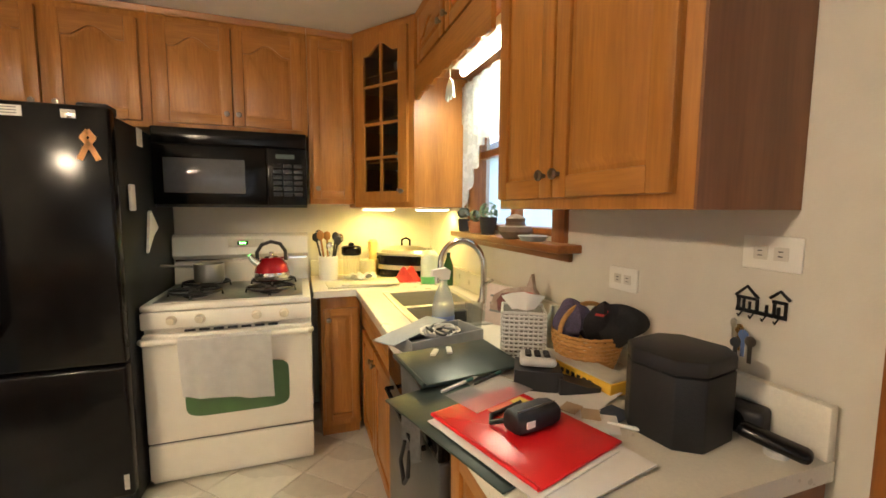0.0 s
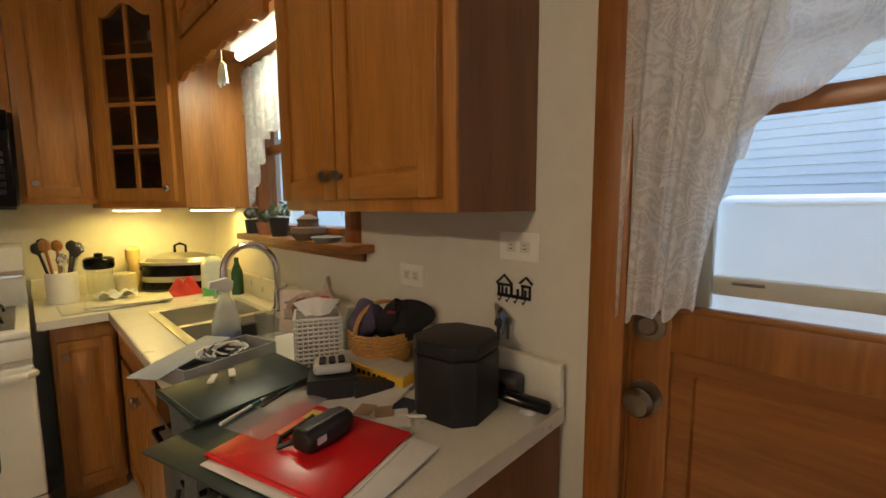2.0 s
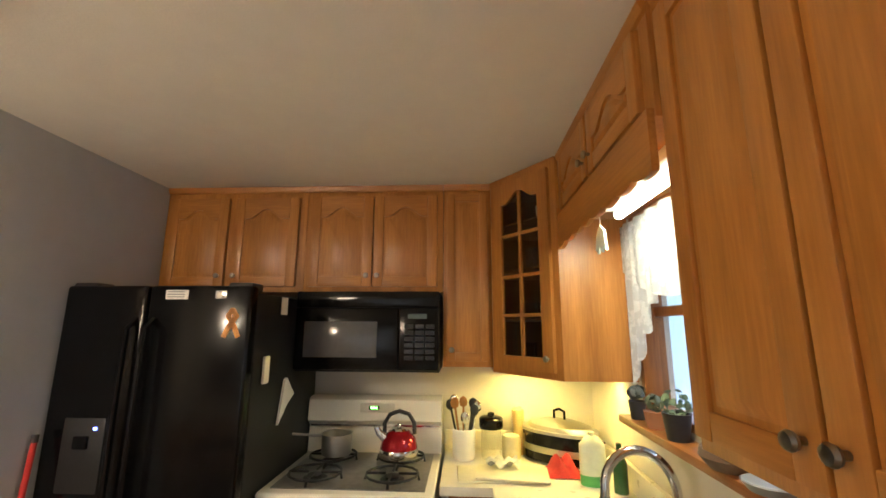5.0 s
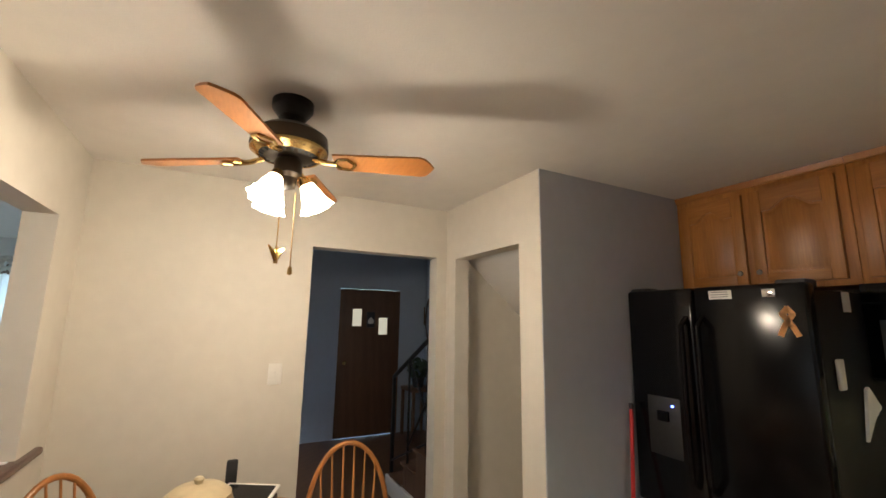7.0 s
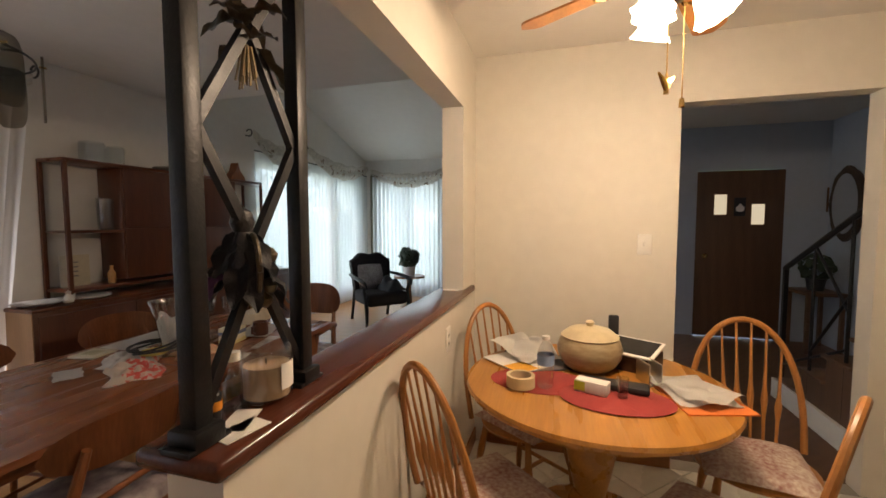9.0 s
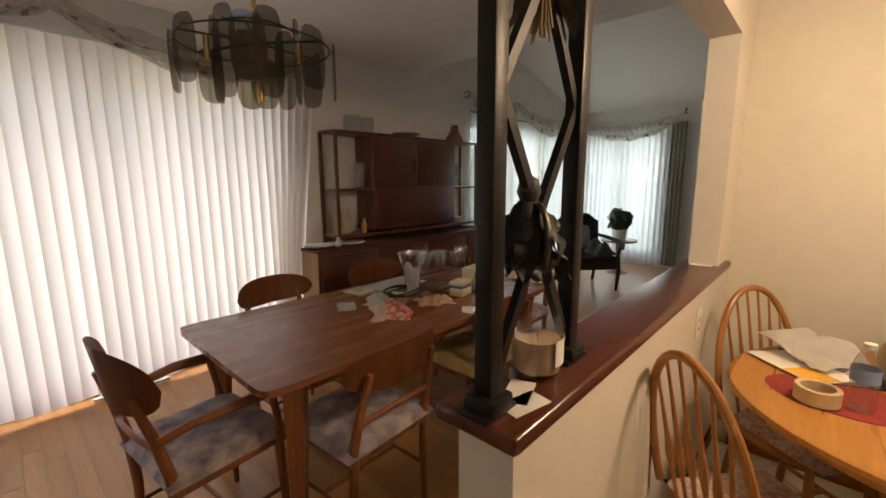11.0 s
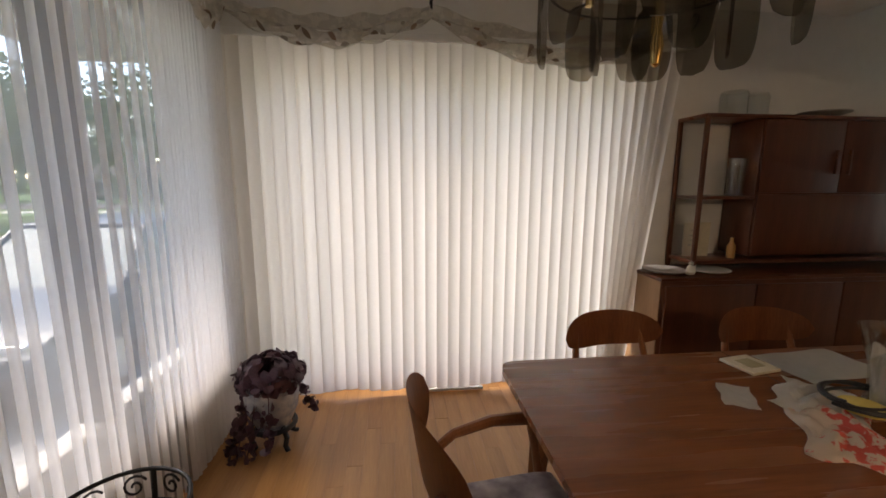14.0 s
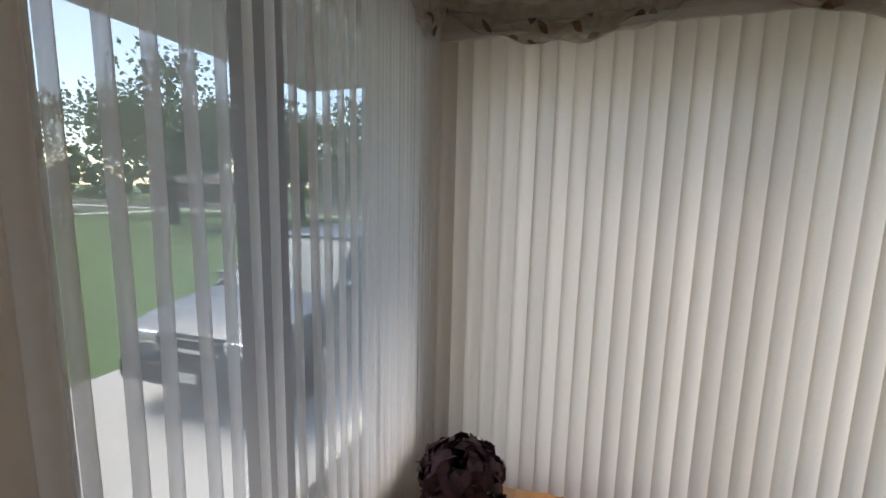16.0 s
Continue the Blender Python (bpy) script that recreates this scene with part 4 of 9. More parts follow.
for a in ((1.235, 0.862, 0, 1.36, 0.872, 2.05), (1.235, 0.058, 0, 1.36, 0.068, 2.05)):
    box(bm, *a)
tagged(new("door_casing", mesh_of("door_casing", bm, PINE, 35)), "stained pine casing round the back door", "trim", kind="structure")

# lace curtain over the door's window
lc = thing("lace_curtain", 1.232, 0.465, 0, 0, "white lace swag curtain on the back door window", "curtain")
part("rod", T([(-0.012, -0.36, 1.97), (-0.012, 0.385, 1.97)], 0.006, 8), BRASS, lc)
def jabot(side):
    """A gathered side panel with a stepped, scalloped hem."""
    def fn(u, v):
        low = 1.155 + 0.05 * u + 0.010 * math.sin(u * 31) + 0.26 * (max(0.0, u - 0.72) / 0.28) ** 1.2
        inner = 0.185 + 0.11 * (1 - v) ** 1.4
        y = side * (0.417 - inner * u)
        fold = 0.022 * math.sin(u * 19 + 0.6 * v) + 0.007 * math.sin(u * 47 + v * 5)
        return (-0.040 + fold * (0.6 + 0.4 * v), y, 1.98 - (1.98 - low) * v)
    return G(90, 40, fn)
part("panel", jabot(1), LACE, lc)
part("panel", jabot(-1), LACE, lc)
def inner_tail(side):
    """The second, shorter tail that hangs inside each panel."""
    def fn(u, v):
        low = 1.30 + 0.20 * u + 0.012 * math.sin(u * 19)
        y = side * (0.30 - (0.09 + 0.10 * (1 - v)) * u)
        return (-0.014 + 0.008 * math.sin(u * 17 + v), y, 1.98 - (1.98 - low) * v)
    return G(30, 26, fn)
for side in (1, -1):
    part("tail", inner_tail(side), LACE, lc)
def swagfn(u, v):
    y = 0.38 - 0.76 * u
    low = 1.70 - 1.0 * abs(y) * (1 - 0.25 * abs(y) / 0.38) - 0.020 * abs(math.sin(u * 24)) + 0.012 * math.sin(u * 9)
    return (-0.020 + 0.007 * math.sin(u * 40 + v * 3) + 0.006 * math.sin(v * 9 + u * 12), y, 1.985 - (1.985 - low) * v)
part("swag", G(90, 22, swagfn), LACE, lc)

# ---- sink window ----
wk = thing("window_1", 1.23, 2.35, 0, 0, "wooden framed window over the sink with a deep sill", "window", kind="structure")
bm = bmesh.new()
for a in ((0.0, -0.45, 1.27, 0.10, -0.41, 2.12), (0.0, 0.41, 1.27, 0.10, 0.45, 2.12), (0.0, -0.41, 2.08, 0.10, 0.41, 2.12), (0.0, -0.41, 1.27, 0.10, 0.41, 1.30), (0.05, -0.02, 1.30, 0.10, 0.02, 2.08), (0.06, -0.41, 1.66, 0.10, 0.41, 1.70)):
    box(bm, *a, 0.003)
part("frame", bm, PINE, wk)
part("casing", B(-0.022, -0.52, 1.25, 0.0, -0.44, 2.06, 0.004), PINE, wk)
part("sill", B(-0.10, -0.60, 1.222, 0.0, 0.47, 1.252, 0.005), PINE_Y, wk, "wooden shelf-like sill")
part("apron", B(-0.02, -0.55, 1.185, 0.0, 0.46, 1.222, 0.004), PINE_Y, wk)
part("pane", B(0.072, -0.41, 1.30, 0.075, 0.41, 2.08), PANE, wk).visible_shadow = False
kc = thing("kitchen_curtain", 1.19, 2.35, 0, 0, "sheer white swag curtain at the sink window", "curtain")
part("rod", T([(0, -0.46, 2.04), (0, 0.46, 2.04)], 0.006, 8), WHITE_PAINT, kc)
def ksw(side):
    def fn(u, v):
        y = side * (0.45 - 0.30 * u)
        low = 1.34 + 0.40 * u ** 1.1 + 0.02 * math.sin(u * 24)
        return (0.012 * math.sin(u * 28), y, 2.05 - (2.05 - low) * v)
    return G(40, 20, fn)
KCURT = cloth("kitchen_sheer", (0.84, 0.84, 0.80), 0.5, 0.22, 0.08, 30)
part("panel", ksw(1), KCURT, kc)
part("panel", ksw(-1), KCURT, kc)
def ktop(u, v):
    y = 0.45 - 0.90 * u
    return (-0.008 + 0.008 * math.sin(u * 50), y, 2.06 - (0.20 + 0.14 * math.sin(math.pi * u)) * v)
part("swag", G(50, 8, ktop), KCURT, kc)

# ---- dining window to the east ----
we = thing("window_2", 1.23, -2.22, 0, 0, "large window to the driveway with brown frame", "window", kind="structure")
BROWN_FRAME = material("brown_frame", (0.16, 0.10, 0.065), 0.5)
for a in ((0.03, -0.70, 0.44, 0.12, -0.65, 2.22), (0.03, 0.65, 0.44, 0.12, 0.70, 2.22), (0.03, -0.65, 2.17, 0.12, 0.65, 2.22), (0.03, -0.65, 0.44, 0.12, 0.65, 0.53)):
    part("frame_bar", B(*a, bevel=0.004), WHITE_PAINT, we)
part("mullion", B(0.02, 0.075, 0.53, 0.12, 0.175, 2.17, 0.004), BROWN_FRAME, we, "brown painted mullion")
part("pane", B(0.07, -0.65, 0.53, 0.074, 0.075, 2.17), PANE, we).visible_shadow = False
part("pane", B(0.07, 0.175, 0.53, 0.074, 0.65, 2.17), PANE, we).visible_shadow = False
part("sill", B(-0.03, -0.74, 0.40, 0.03, 0.74, 0.438, 0.005), WHITE_PAINT, we)
sc = thing("sheer_curtain", 1.13, -2.24, 0, 0, "floor-length sheer curtain with even pleats before the driveway window", "curtain", "dining room curtains")
part("rod", T([(0.02, -0.84, 2.36), (0.02, 0.88, 2.36)], 0.008, 8), WHITE_PAINT, sc)
rnd = random.Random(41)
def ground_cloth(u, v):
    return (0.004 * math.sin(u * 40) + 0.006 * math.sin(u * 13 + v * 1.5), 0.86 - 1.70 * u, 2.36 - 2.335 * v)
part("panel", G(160, 6, ground_cloth), SHEER, sc)
pleats = [(0.735 - 0.071 * k, 0.027, 0.016) for k in range(12)] + [(-0.12 - 0.029 * k, 0.036, 0.020) for k in range(25)] + [(0.79, 0.05, 0.03), (0.83, 0.05, 0.035)]
for y, wide, deep in pleats:
    wide, deep, sway, ph = wide * rnd.uniform(0.8, 1.2), deep * rnd.uniform(0.8, 1.2), rnd.uniform(-0.012, 0.012), rnd.uniform(0, 6)
    def pleat(u, v, y=y, wide=wide, deep=deep, sway=sway, ph=ph):
        return (-0.012 - deep * math.sin(math.pi * u) ** 0.5, y + (u - 0.5) * wide * (0.8 + 0.3 * v) + sway * v + 0.003 * math.sin(v * 5 + ph), 2.355 - 2.33 * v)
    part("pleat", G(12, 8, pleat), VANE, sc)

# ---- vertical blinds before the south window ----
ws = thing("window_3", -0.225, -3.25, 0, 0, "wide sliding patio window behind vertical blinds", "window", kind="structure")
for a in ((-1.225, -0.10, 0.10, -1.17, -0.04, 2.16), (1.17, -0.10, 0.10, 1.225, -0.04, 2.16), (-1.17, -0.10, 2.10, 1.17, -0.04, 2.16), (-1.17, -0.10, 0.10, 1.17, -0.04, 0.16), (-0.03, -0.10, 0.16, 0.03, -0.04, 2.10)):
    part("frame_bar", B(*a, bevel=0.004), WHITE_PAINT, ws)
for x0, x1 in ((-1.17, -0.03), (0.03, 1.17)):
    part("pane", B(x0, -0.075, 0.16, x1, -0.07, 2.10), PANE, ws).visible_shadow = False
vb = thing("vertical_blinds", 0, -3.11, 0, 0, "closed cream vertical blinds across the patio window", "blinds")
part("headrail", B(-1.75, -0.03, 2.27, 1.17, 0.03, 2.31, 0.004), WHITE_PAINT, vb)
n = 38
for i in range(n):
    x = 1.13 - i * 0.0765
    lean = 0.0 if i < n - 5 else 0.055 * (i - n + 6)
    a = radians(9 + 4 * math.sin(i * 1.7) + 3 * math.sin(i * 0.6))
    low = 0.045 + 0.012 * math.sin(i * 0.9) - (0.02 if i in (16, 17, 18, 19) else 0)
    def vane(u, v, x=x, a=a, lean=lean, low=low):
        s = (u - 0.5) * 0.090
        bow = 0.013 * (1 - (2 * u - 1) ** 2)
        return (x + s * math.cos(a) + bow * math.sin(a) + lean * v * 0.95, s * math.sin(a) + bow * math.cos(a), 2.27 - (2.27 - low) * v)
    part("slat", G(6, 6, vane), BLIND, vb)
part("bottom_track", B(-0.45, -0.01, 0.012, -0.02, 0.02, 0.03, 0.003), WHITE_PAINT, vb)

# ---- swags on hooks ----
LEAF_PRINTS = [material("leaf_print", (0.20, 0.14, 0.10), 0.9), material("leaf_print_rust", (0.28, 0.18, 0.12), 0.9), material("leaf_print_grey", (0.36, 0.32, 0.27), 0.9)]
def swag(name, parent, a, b, sag, drop, folds, depth):
    """A scarf hanging between two hooks, gathered at both."""
    a, b = Vector(a), Vector(b)
    d = (b - a).normalized()
    out = Vector((-d.y, d.x, 0)) * depth
    def fn(u, v):
        p = a.lerp(b, u)
        s = 1 - (2 * u - 1) ** 2
        w = 0.05 + drop * (0.35 + 0.65 * s)
        z = -sag * s * (0.72 + 0.28 * v) - w * v
        return p + out * (0.3 + 0.7 * math.sin(v * math.pi * folds + u * 2.0) * (0.3 + s)) + Vector((0, 0, z + 0.012 * math.sin(u * 31 + v * 7)))
    ob = part(name, G(36, 18, fn), SWAG, parent)
    rnd = random.Random(int(abs(a.x * 100)) + 7)
    for _ in range(int(13 * (b - a).length)):
        u, v = rnd.uniform(0.05, 0.95), rnd.uniform(0.35, 0.95)
        du, dv = rnd.uniform(0.022, 0.036) / (b - a).length, rnd.uniform(0.10, 0.16)
        q = rnd.uniform(0, 6.28)
        def leaf(s, t, u=u, v=v, du=du, dv=dv, q=q):
            e, g = (s - 0.5) * 2, (t - 0.5) * 1.1 * max(0.0, 1 - (2 * s - 1) ** 2)
            return fn(min(1, max(0, u + du * (e * math.cos(q) - g * math.sin(q)))), min(1, max(0, v + dv * (e * math.sin(q) + g * math.cos(q))))) + out.normalized() * 0.009
        part("leaf", G(6, 3, leaf), LEAF_PRINTS[rnd.randrange(3)], ob)
    return ob


def hook_part(parent, x, y, z, nx, ny):
    tube_pts = [(x - nx * 0.05, y - ny * 0.05, z - 0.05), (x, y, z - 0.06)] + [(x + nx * 0.04 * math.sin(q), y + ny * 0.04 * math.sin(q), z - 0.02 - 0.04 * math.cos(q)) for q in [k * math.pi / 8 for k in range(0, 12)]]
    part("hook", T(tube_pts, 0.007, 8), IRON, parent, "curled black iron hook")


s1 = thing("window_swag", 0, 0, 0, 0, "beige leaf-patterned scarf swagged over the patio window", "swag curtain", "swag curtains")
swag("scarf", s1, (1.08, -3.08, 2.46), (-0.09, -3.08, 2.47), 0.12, 0.09, 4, -0.035)
swag("scarf", s1, (-0.09, -3.08, 2.47), (-1.75, -3.08, 2.45), 0.17, 0.10, 4, -0.035)
hook_part(s1, -0.09, -3.10, 2.50, 0, 1)
hook_part(s1, -1.78, -3.10, 2.48, 0, 1)
s2 = thing("window_swag", 0, 0, 0, 0, "beige leaf-patterned scarf swagged over the driveway window", "swag curtain", "swag curtains")
swag("scarf", s2, (1.10, -1.45, 2.47), (1.10, -2.62, 2.46), 0.10, 0.07, 3, -0.02)
swag("scarf", s2, (1.10, -2.62, 2.46), (1.08, -3.06, 2.45), 0.08, 0.10, 3, -0.02)
hook_part(s2, 1.16, -2.62, 2.49, -1, 0)

# ---- living room windows ----
for nm, x0, x1, bars in (("window_4", -6.75, -4.05, (-5.85, -4.95)),):
    wl = thing(nm, 0, -3.30, 0, 0, "tall living room windows behind sheers", "window", kind="structure")
    for a in ((x0, 0.22, x0 + 0.05, 2.16), (x1 - 0.05, 0.22, x1, 2.16), (x0, 2.11, x1, 2.16), (x0, 0.22, x1, 0.27)):
        part("frame_bar", B(a[0], -0.03, a[1], a[2], 0.03, a[3], 0.004), WHITE_PAINT, wl)
    for b in bars:
        part("mullion", B(b - 0.06, -0.03, 0.27, b + 0.06, 0.04, 2.11, 0.004), OAK, wl)
    part("pane", B(x0 + 0.05, -0.012, 0.27, x1 - 0.05, -0.008, 2.11), PANE, wl).visible_shadow = False
wl = thing("window_5", -7.17, -2.375, 0, 0, "tall living room window behind sheers", "window", kind="structure")
for a in ((-0.625, 0.22, -0.575, 2.16), (0.575, 0.22, 0.625, 2.16), (-0.575, 2.11, 0.575, 2.16), (-0.575, 0.22, 0.575, 0.27), (-0.04, 0.27, 0.04, 2.11)):
    part("frame_bar", B(-0.03, a[0], a[1], 0.03, a[2], a[3], 0.004), BROWN_FRAME, wl)
part("pane", B(-0.012, -0.575, 0.27, -0.008, 0.575, 2.11), PANE, wl).visible_shadow = False
def living_sheer(name, a, b, folds, label):
    c = thing(name, 0, 0, 0, 0, label, "curtain", "living room curtains")
    a, b = Vector(a), Vector(b)
    d = (b - a).normalized()
    o = Vector((-d.y, d.x, 0))
    def fn(u, v):
        p = a.lerp(b, u) + o * 0.022 * math.sin(u * folds * 2 * math.pi + math.sin(u * 9))
        return (p.x, p.y, 2.28 - 2.24 * v)
    part("panel", G(folds * 8, 3, fn), SHEER_LIVING, c)
    part("rod", T([(a.x, a.y, 2.29), (b.x, b.y, 2.29)], 0.008, 8), IRON, c)
living_sheer("sheer_curtain", (-6.95, -3.17, 0), (-3.98, -3.17, 0), 30, "pale sheer curtain before the living room windows")
living_sheer("sheer_curtain", (-7.02, -1.55, 0), (-7.02, -3.12, 0), 18, "pale sheer curtain before the corner window")
DRAPE = material("olive_drape", (0.30, 0.29, 0.22), 0.9, 0, 0.25, 14)
for (x0, y0), (x1, y1), lab in (((-7.0, -1.62), (-7.0, -1.40), "olive drape hanging beside the corner window"), ((-6.98, -3.10), (-6.88, -3.02), "olive drape in the corner of the living room")):
    dp_ = thing("drape", 0, 0, 0, 0, lab, "curtain", "living room curtains")
    def drape(u, v, x0=x0, y0=y0, x1=x1, y1=y1):
        return (x0 + (x1 - x0) * u + 0.02 * math.sin(u * 25), y0 + (y1 - y0) * u, 2.30 - 2.25 * v)
    part("panel", G(30, 3, drape), DRAPE, dp_)
s3 = thing("window_swag", 0, 0, 0, 0, "beige leaf-patterned scarf on curled hooks over the living room windows", "swag curtain", "swag curtains")
for a, b in (((-3.90, -3.12, 2.52), (-5.0, -3.12, 2.51)), ((-5.0, -3.12, 2.51), (-6.9, -3.12, 2.48))):
    swag("scarf", s3, a, b, 0.16, 0.16, 3, -0.03)
for x in (-3.88, -5.0):
    hook_part(s3, x, -3.15, 2.50, 0, 1)
s4 = thing("window_swag", 0, 0, 0, 0, "beige leaf-patterned scarf over the corner window", "swag curtain", "swag curtains")
swag("scarf", s4, (-7.0, -3.1, 2.42), (-7.0, -1.45, 2.44), 0.16, 0.16, 3, -0.03)
hook_part(s4, -7.06, -1.45, 2.48, 1, 0)

# ---- hall ----
fd = thing("door_2", -5.53, 2.47, 0, 0, "dark brown front door with two small lit panes and a wreath plaque", "door", kind="structure")
part("leaf", B(0, -0.45, 0.01, 0.045, 0.45, 2.02, 0.004), BROWN_DOOR, fd)
PANE_LIT = glow("daylit_door_pane", (1.0, 0.88, 0.60), 0.2)
for y, z in ((-0.20, 1.62), (0.19, 1.50)):
    part("pane", B(0.046, y - 0.065, z - 0.12, 0.05, y + 0.065, z + 0.12), PANE_LIT, fd, "small bright daylit pane")
part("plaque", B(0.046, -0.06, 1.48, 0.06, 0.06, 1.70, 0.006), BLACK_MATT, fd)
part("plaque_centre", L([(0, -0.05), (0.04, -0.04), (0.045, 0.0), (0.0, 0.05)], 0.066, 0.0, 1.58, 12, 0.2, 1), WHITE_PAINT, fd)
part("door_handle", L([(0.0, -0.03), (0.03, -0.02), (0.03, 0.02), (0, 0.03)], 0.09, -0.36, 1.0, 12), BRASS, fd)
mi = thing("wall_mirror", -5.15, 3.345, 1.60, 0, "octagonal wall mirror in a dark carved frame", "mirror")
def octo(sx, sz, wob=0.0):
    return [(sx * math.cos(t) * (1 + wob * math.cos(8 * t)), sz * math.sin(t) * (1 + wob * math.cos(8 * t))) for t in [k * math.pi / 16 for k in range(32)]]
part("frame", P(octo(0.27, 0.39, 0.03), "y", -0.035, 0.0), material("carved_frame", (0.05, 0.03, 0.018), 0.5), mi)
part("glass", P(octo(0.21, 0.32), "y", -0.040, -0.0352), material("mirror_glass", (0.8, 0.8, 0.8), 0.02, 1.0, 0.01), mi)
pc = thing("picture", -5.35, 3.345, 1.66, 0, "small dark framed picture in the hall", "picture")
part("frame", B(-0.42, -0.02, -0.14, -0.14, 0, 0.14, 0.006), BROWN_DOOR, pc)
part("print", B(-0.39, -0.024, -0.11, -0.17, -0.0202, 0.11), material("dim_print", (0.22, 0.20, 0.17), 0.6, 0, 0.5, 18), pc)
st_ = thing("staircase", -3.55, 2.75, 0, 0, "hall stairs with white risers and dark treads", "stairs", kind="structure")
for k in range(4):
    part("step", B(0.27 * k, -0.62, 0, 0.27 * (k + 1) if k < 3 else 1.13, 0.59, 0.18 * (k + 1) - 0.025), BROWN_DOOR, st_, "dark wooden riser")
    part("tread", B(0.27 * k - 0.025, -0.645, 0.18 * (k + 1) - 0.025, 0.27 * (k + 1), 0.59, 0.18 * (k + 1), 0.006), BROWN_DOOR, st_, "dark wooden tread")
part("skirting", B(-0.10, -0.652, 0.0, 1.13, -0.622, 0.15, 0.004), WHITE_PAINT, st_, "white painted skirting board")
rl = thing("stair_railing", -3.60, 2.14, 0, 0, "black wrought iron stair railing", "railing")
part("newel", B(-0.015, -0.015, 0, 0.015, 0.015, 1.06), IRON, rl)
part("handrail", T([(0.0, 0, 1.05), (1.12, 0, 1.62)], 0.02, 8), IRON, rl)
for k in (0.38, 0.76):
    part("baluster", T([(k, 0, 0.18), (k, 0, 1.05 + 0.51 * k)], 0.011, 8), IRON, rl)
for a, b in (((0.38, 0, 1.24), (0.76, 0, 0.85)), ((0.38, 0, 0.5), (0.76, 0, 0.95)), ((0.0, 0, 0.28), (0.76, 0, 0.62))):
    part("scroll_bar", T([a, b], 0.010, 8), IRON, rl)
hp = thing("hall_table", -5.2, 3.12, 0, 0, "dark little hall table with a plant", "table")
part("top", B(-0.22, -0.18, 0.62, 0.22, 0.18, 0.66, 0.006), BROWN_DOOR, hp)
for sx in (-0.19, 0.19):
    for sy in (-0.15, 0.15):
        part("leg", B(sx - 0.018, sy - 0.018, 0, sx + 0.018, sy + 0.018, 0.62), BROWN_DOOR, hp)
LEAF_DARK = material("dark_leaf", (0.035, 0.06, 0.03), 0.6, 0, 0.4, 30)
def leaf_bunch(rnd, n, r, zc, size, flat=1.0):
    bm = bmesh.new()
    for _ in range(n):
        d = Vector((rnd.gauss(0, 1), rnd.gauss(0, 1), rnd.gauss(0, 0.8))).normalized()
        c = d * r * rnd.uniform(0.75, 1.05)
        c.z = c.z * flat + zc
        t = d.cross(Vector((rnd.gauss(0, 1), rnd.gauss(0, 1), rnd.gauss(0, 1)))).normalized()
        b = (d + 0.5 * Vector((rnd.gauss(0, 1), rnd.gauss(0, 1), rnd.gauss(0, 1)))).normalized().cross(t).normalized()
        s = size * rnd.uniform(0.7, 1.3)
        k = d * s * 0.25
        vs = [bm.verts.new(c + t * s * a + b * s * e + k * f) for a, e, f in ((-1, 0, 0), (-0.45, 0.62, 0.6), (0.45, 0.55, 0.5), (1.0, 0, -0.4), (0.45, -0.6, 0.6), (-0.5, -0.55, 0.5), (0, 0, 1.0))]
        for i in range(6):
            bm.faces.new((vs[i], vs[(i + 1) % 6], vs[6]))
    return bm
hpl = thing("potted_plant", -5.2, 3.12, 0.66, 0, "small dark potted plant on the hall table", "plant")
part("pot", L([(0, 0), (0.07, 0), (0.09, 0.13), (0.08, 0.13), (0, 0.12)], seg=16), BLACK_MATT, hpl)
part("foliage", leaf_bunch(random.Random(3), 90, 0.14, 0.26, 0.05), LEAF_DARK, hpl)

# switch plates and outlets
material("socket_cream", (0.62, 0.59, 0.52), 0.4)
def plate(x, y, z, rz, kind, label, wide=0.075, lying=False):
    p = thing("wall_" + kind, x, y, z, rz, label, kind)
    if lying:
        part("cover", B(-0.058, -0.006, -0.036, 0.058, 0, 0.036, 0.003), WHITE_PLASTIC, p)
        for s in (-0.02, 0.02):
            part("socket", B(s - 0.014, -0.0075, -0.014, s + 0.014, -0.0058, 0.014, 0.003), bpy.data.materials["socket_cream"], p)
            for q in (-0.005, 0.005):
                part("slot", B(s - 0.005, -0.0085, q - 0.001, s + 0.004, -0.0072, q + 0.001), BLACK_MATT, p)
        return p
    part("cover", B(-wide / 2, -0.006, -0.06, wide / 2, 0, 0.06, 0.003), WHITE_PLASTIC, p)
    for k in (range(2) if wide > 0.1 else range(1)):
        ox = 0 if wide < 0.1 else -0.024 + 0.048 * k
        if kind == "switch" and k == 0:
            part("toggle", B(ox - 0.005, -0.016, -0.012, ox + 0.005, -0.005, 0.012, 0.002), WHITE_PLASTIC, p)
        else:
            for s in (-0.02, 0.02):
                part("socket", B(ox - 0.012, -0.0075, s - 0.012, ox + 0.012, -0.0058, s + 0.012, 0.002), bpy.data.materials["socket_cream"], p)
                for q in (-0.005, 0.005):
                    part("slot", B(ox + q - 0.001, -0.0085, s - 0.005, ox + q + 0.001, -0.0072, s + 0.004), BLACK_MATT, p)
    return p
plate(1.23, 1.55, 1.165, -90, "outlet", "white outlet lying sideways on the kitchen wall", 0.118, True)
plate(1.23, 1.14, 1.285, -90, "outlet", "white outlet plate lying sideways under the cabinet", 0.118, True)
plate(-2.305, 0.894, 1.284, 90, "switch", "white light switch beside the hall opening")
plate(-1.66, -0.08, 0.84, 180, "outlet", "cream outlet on the half wall")

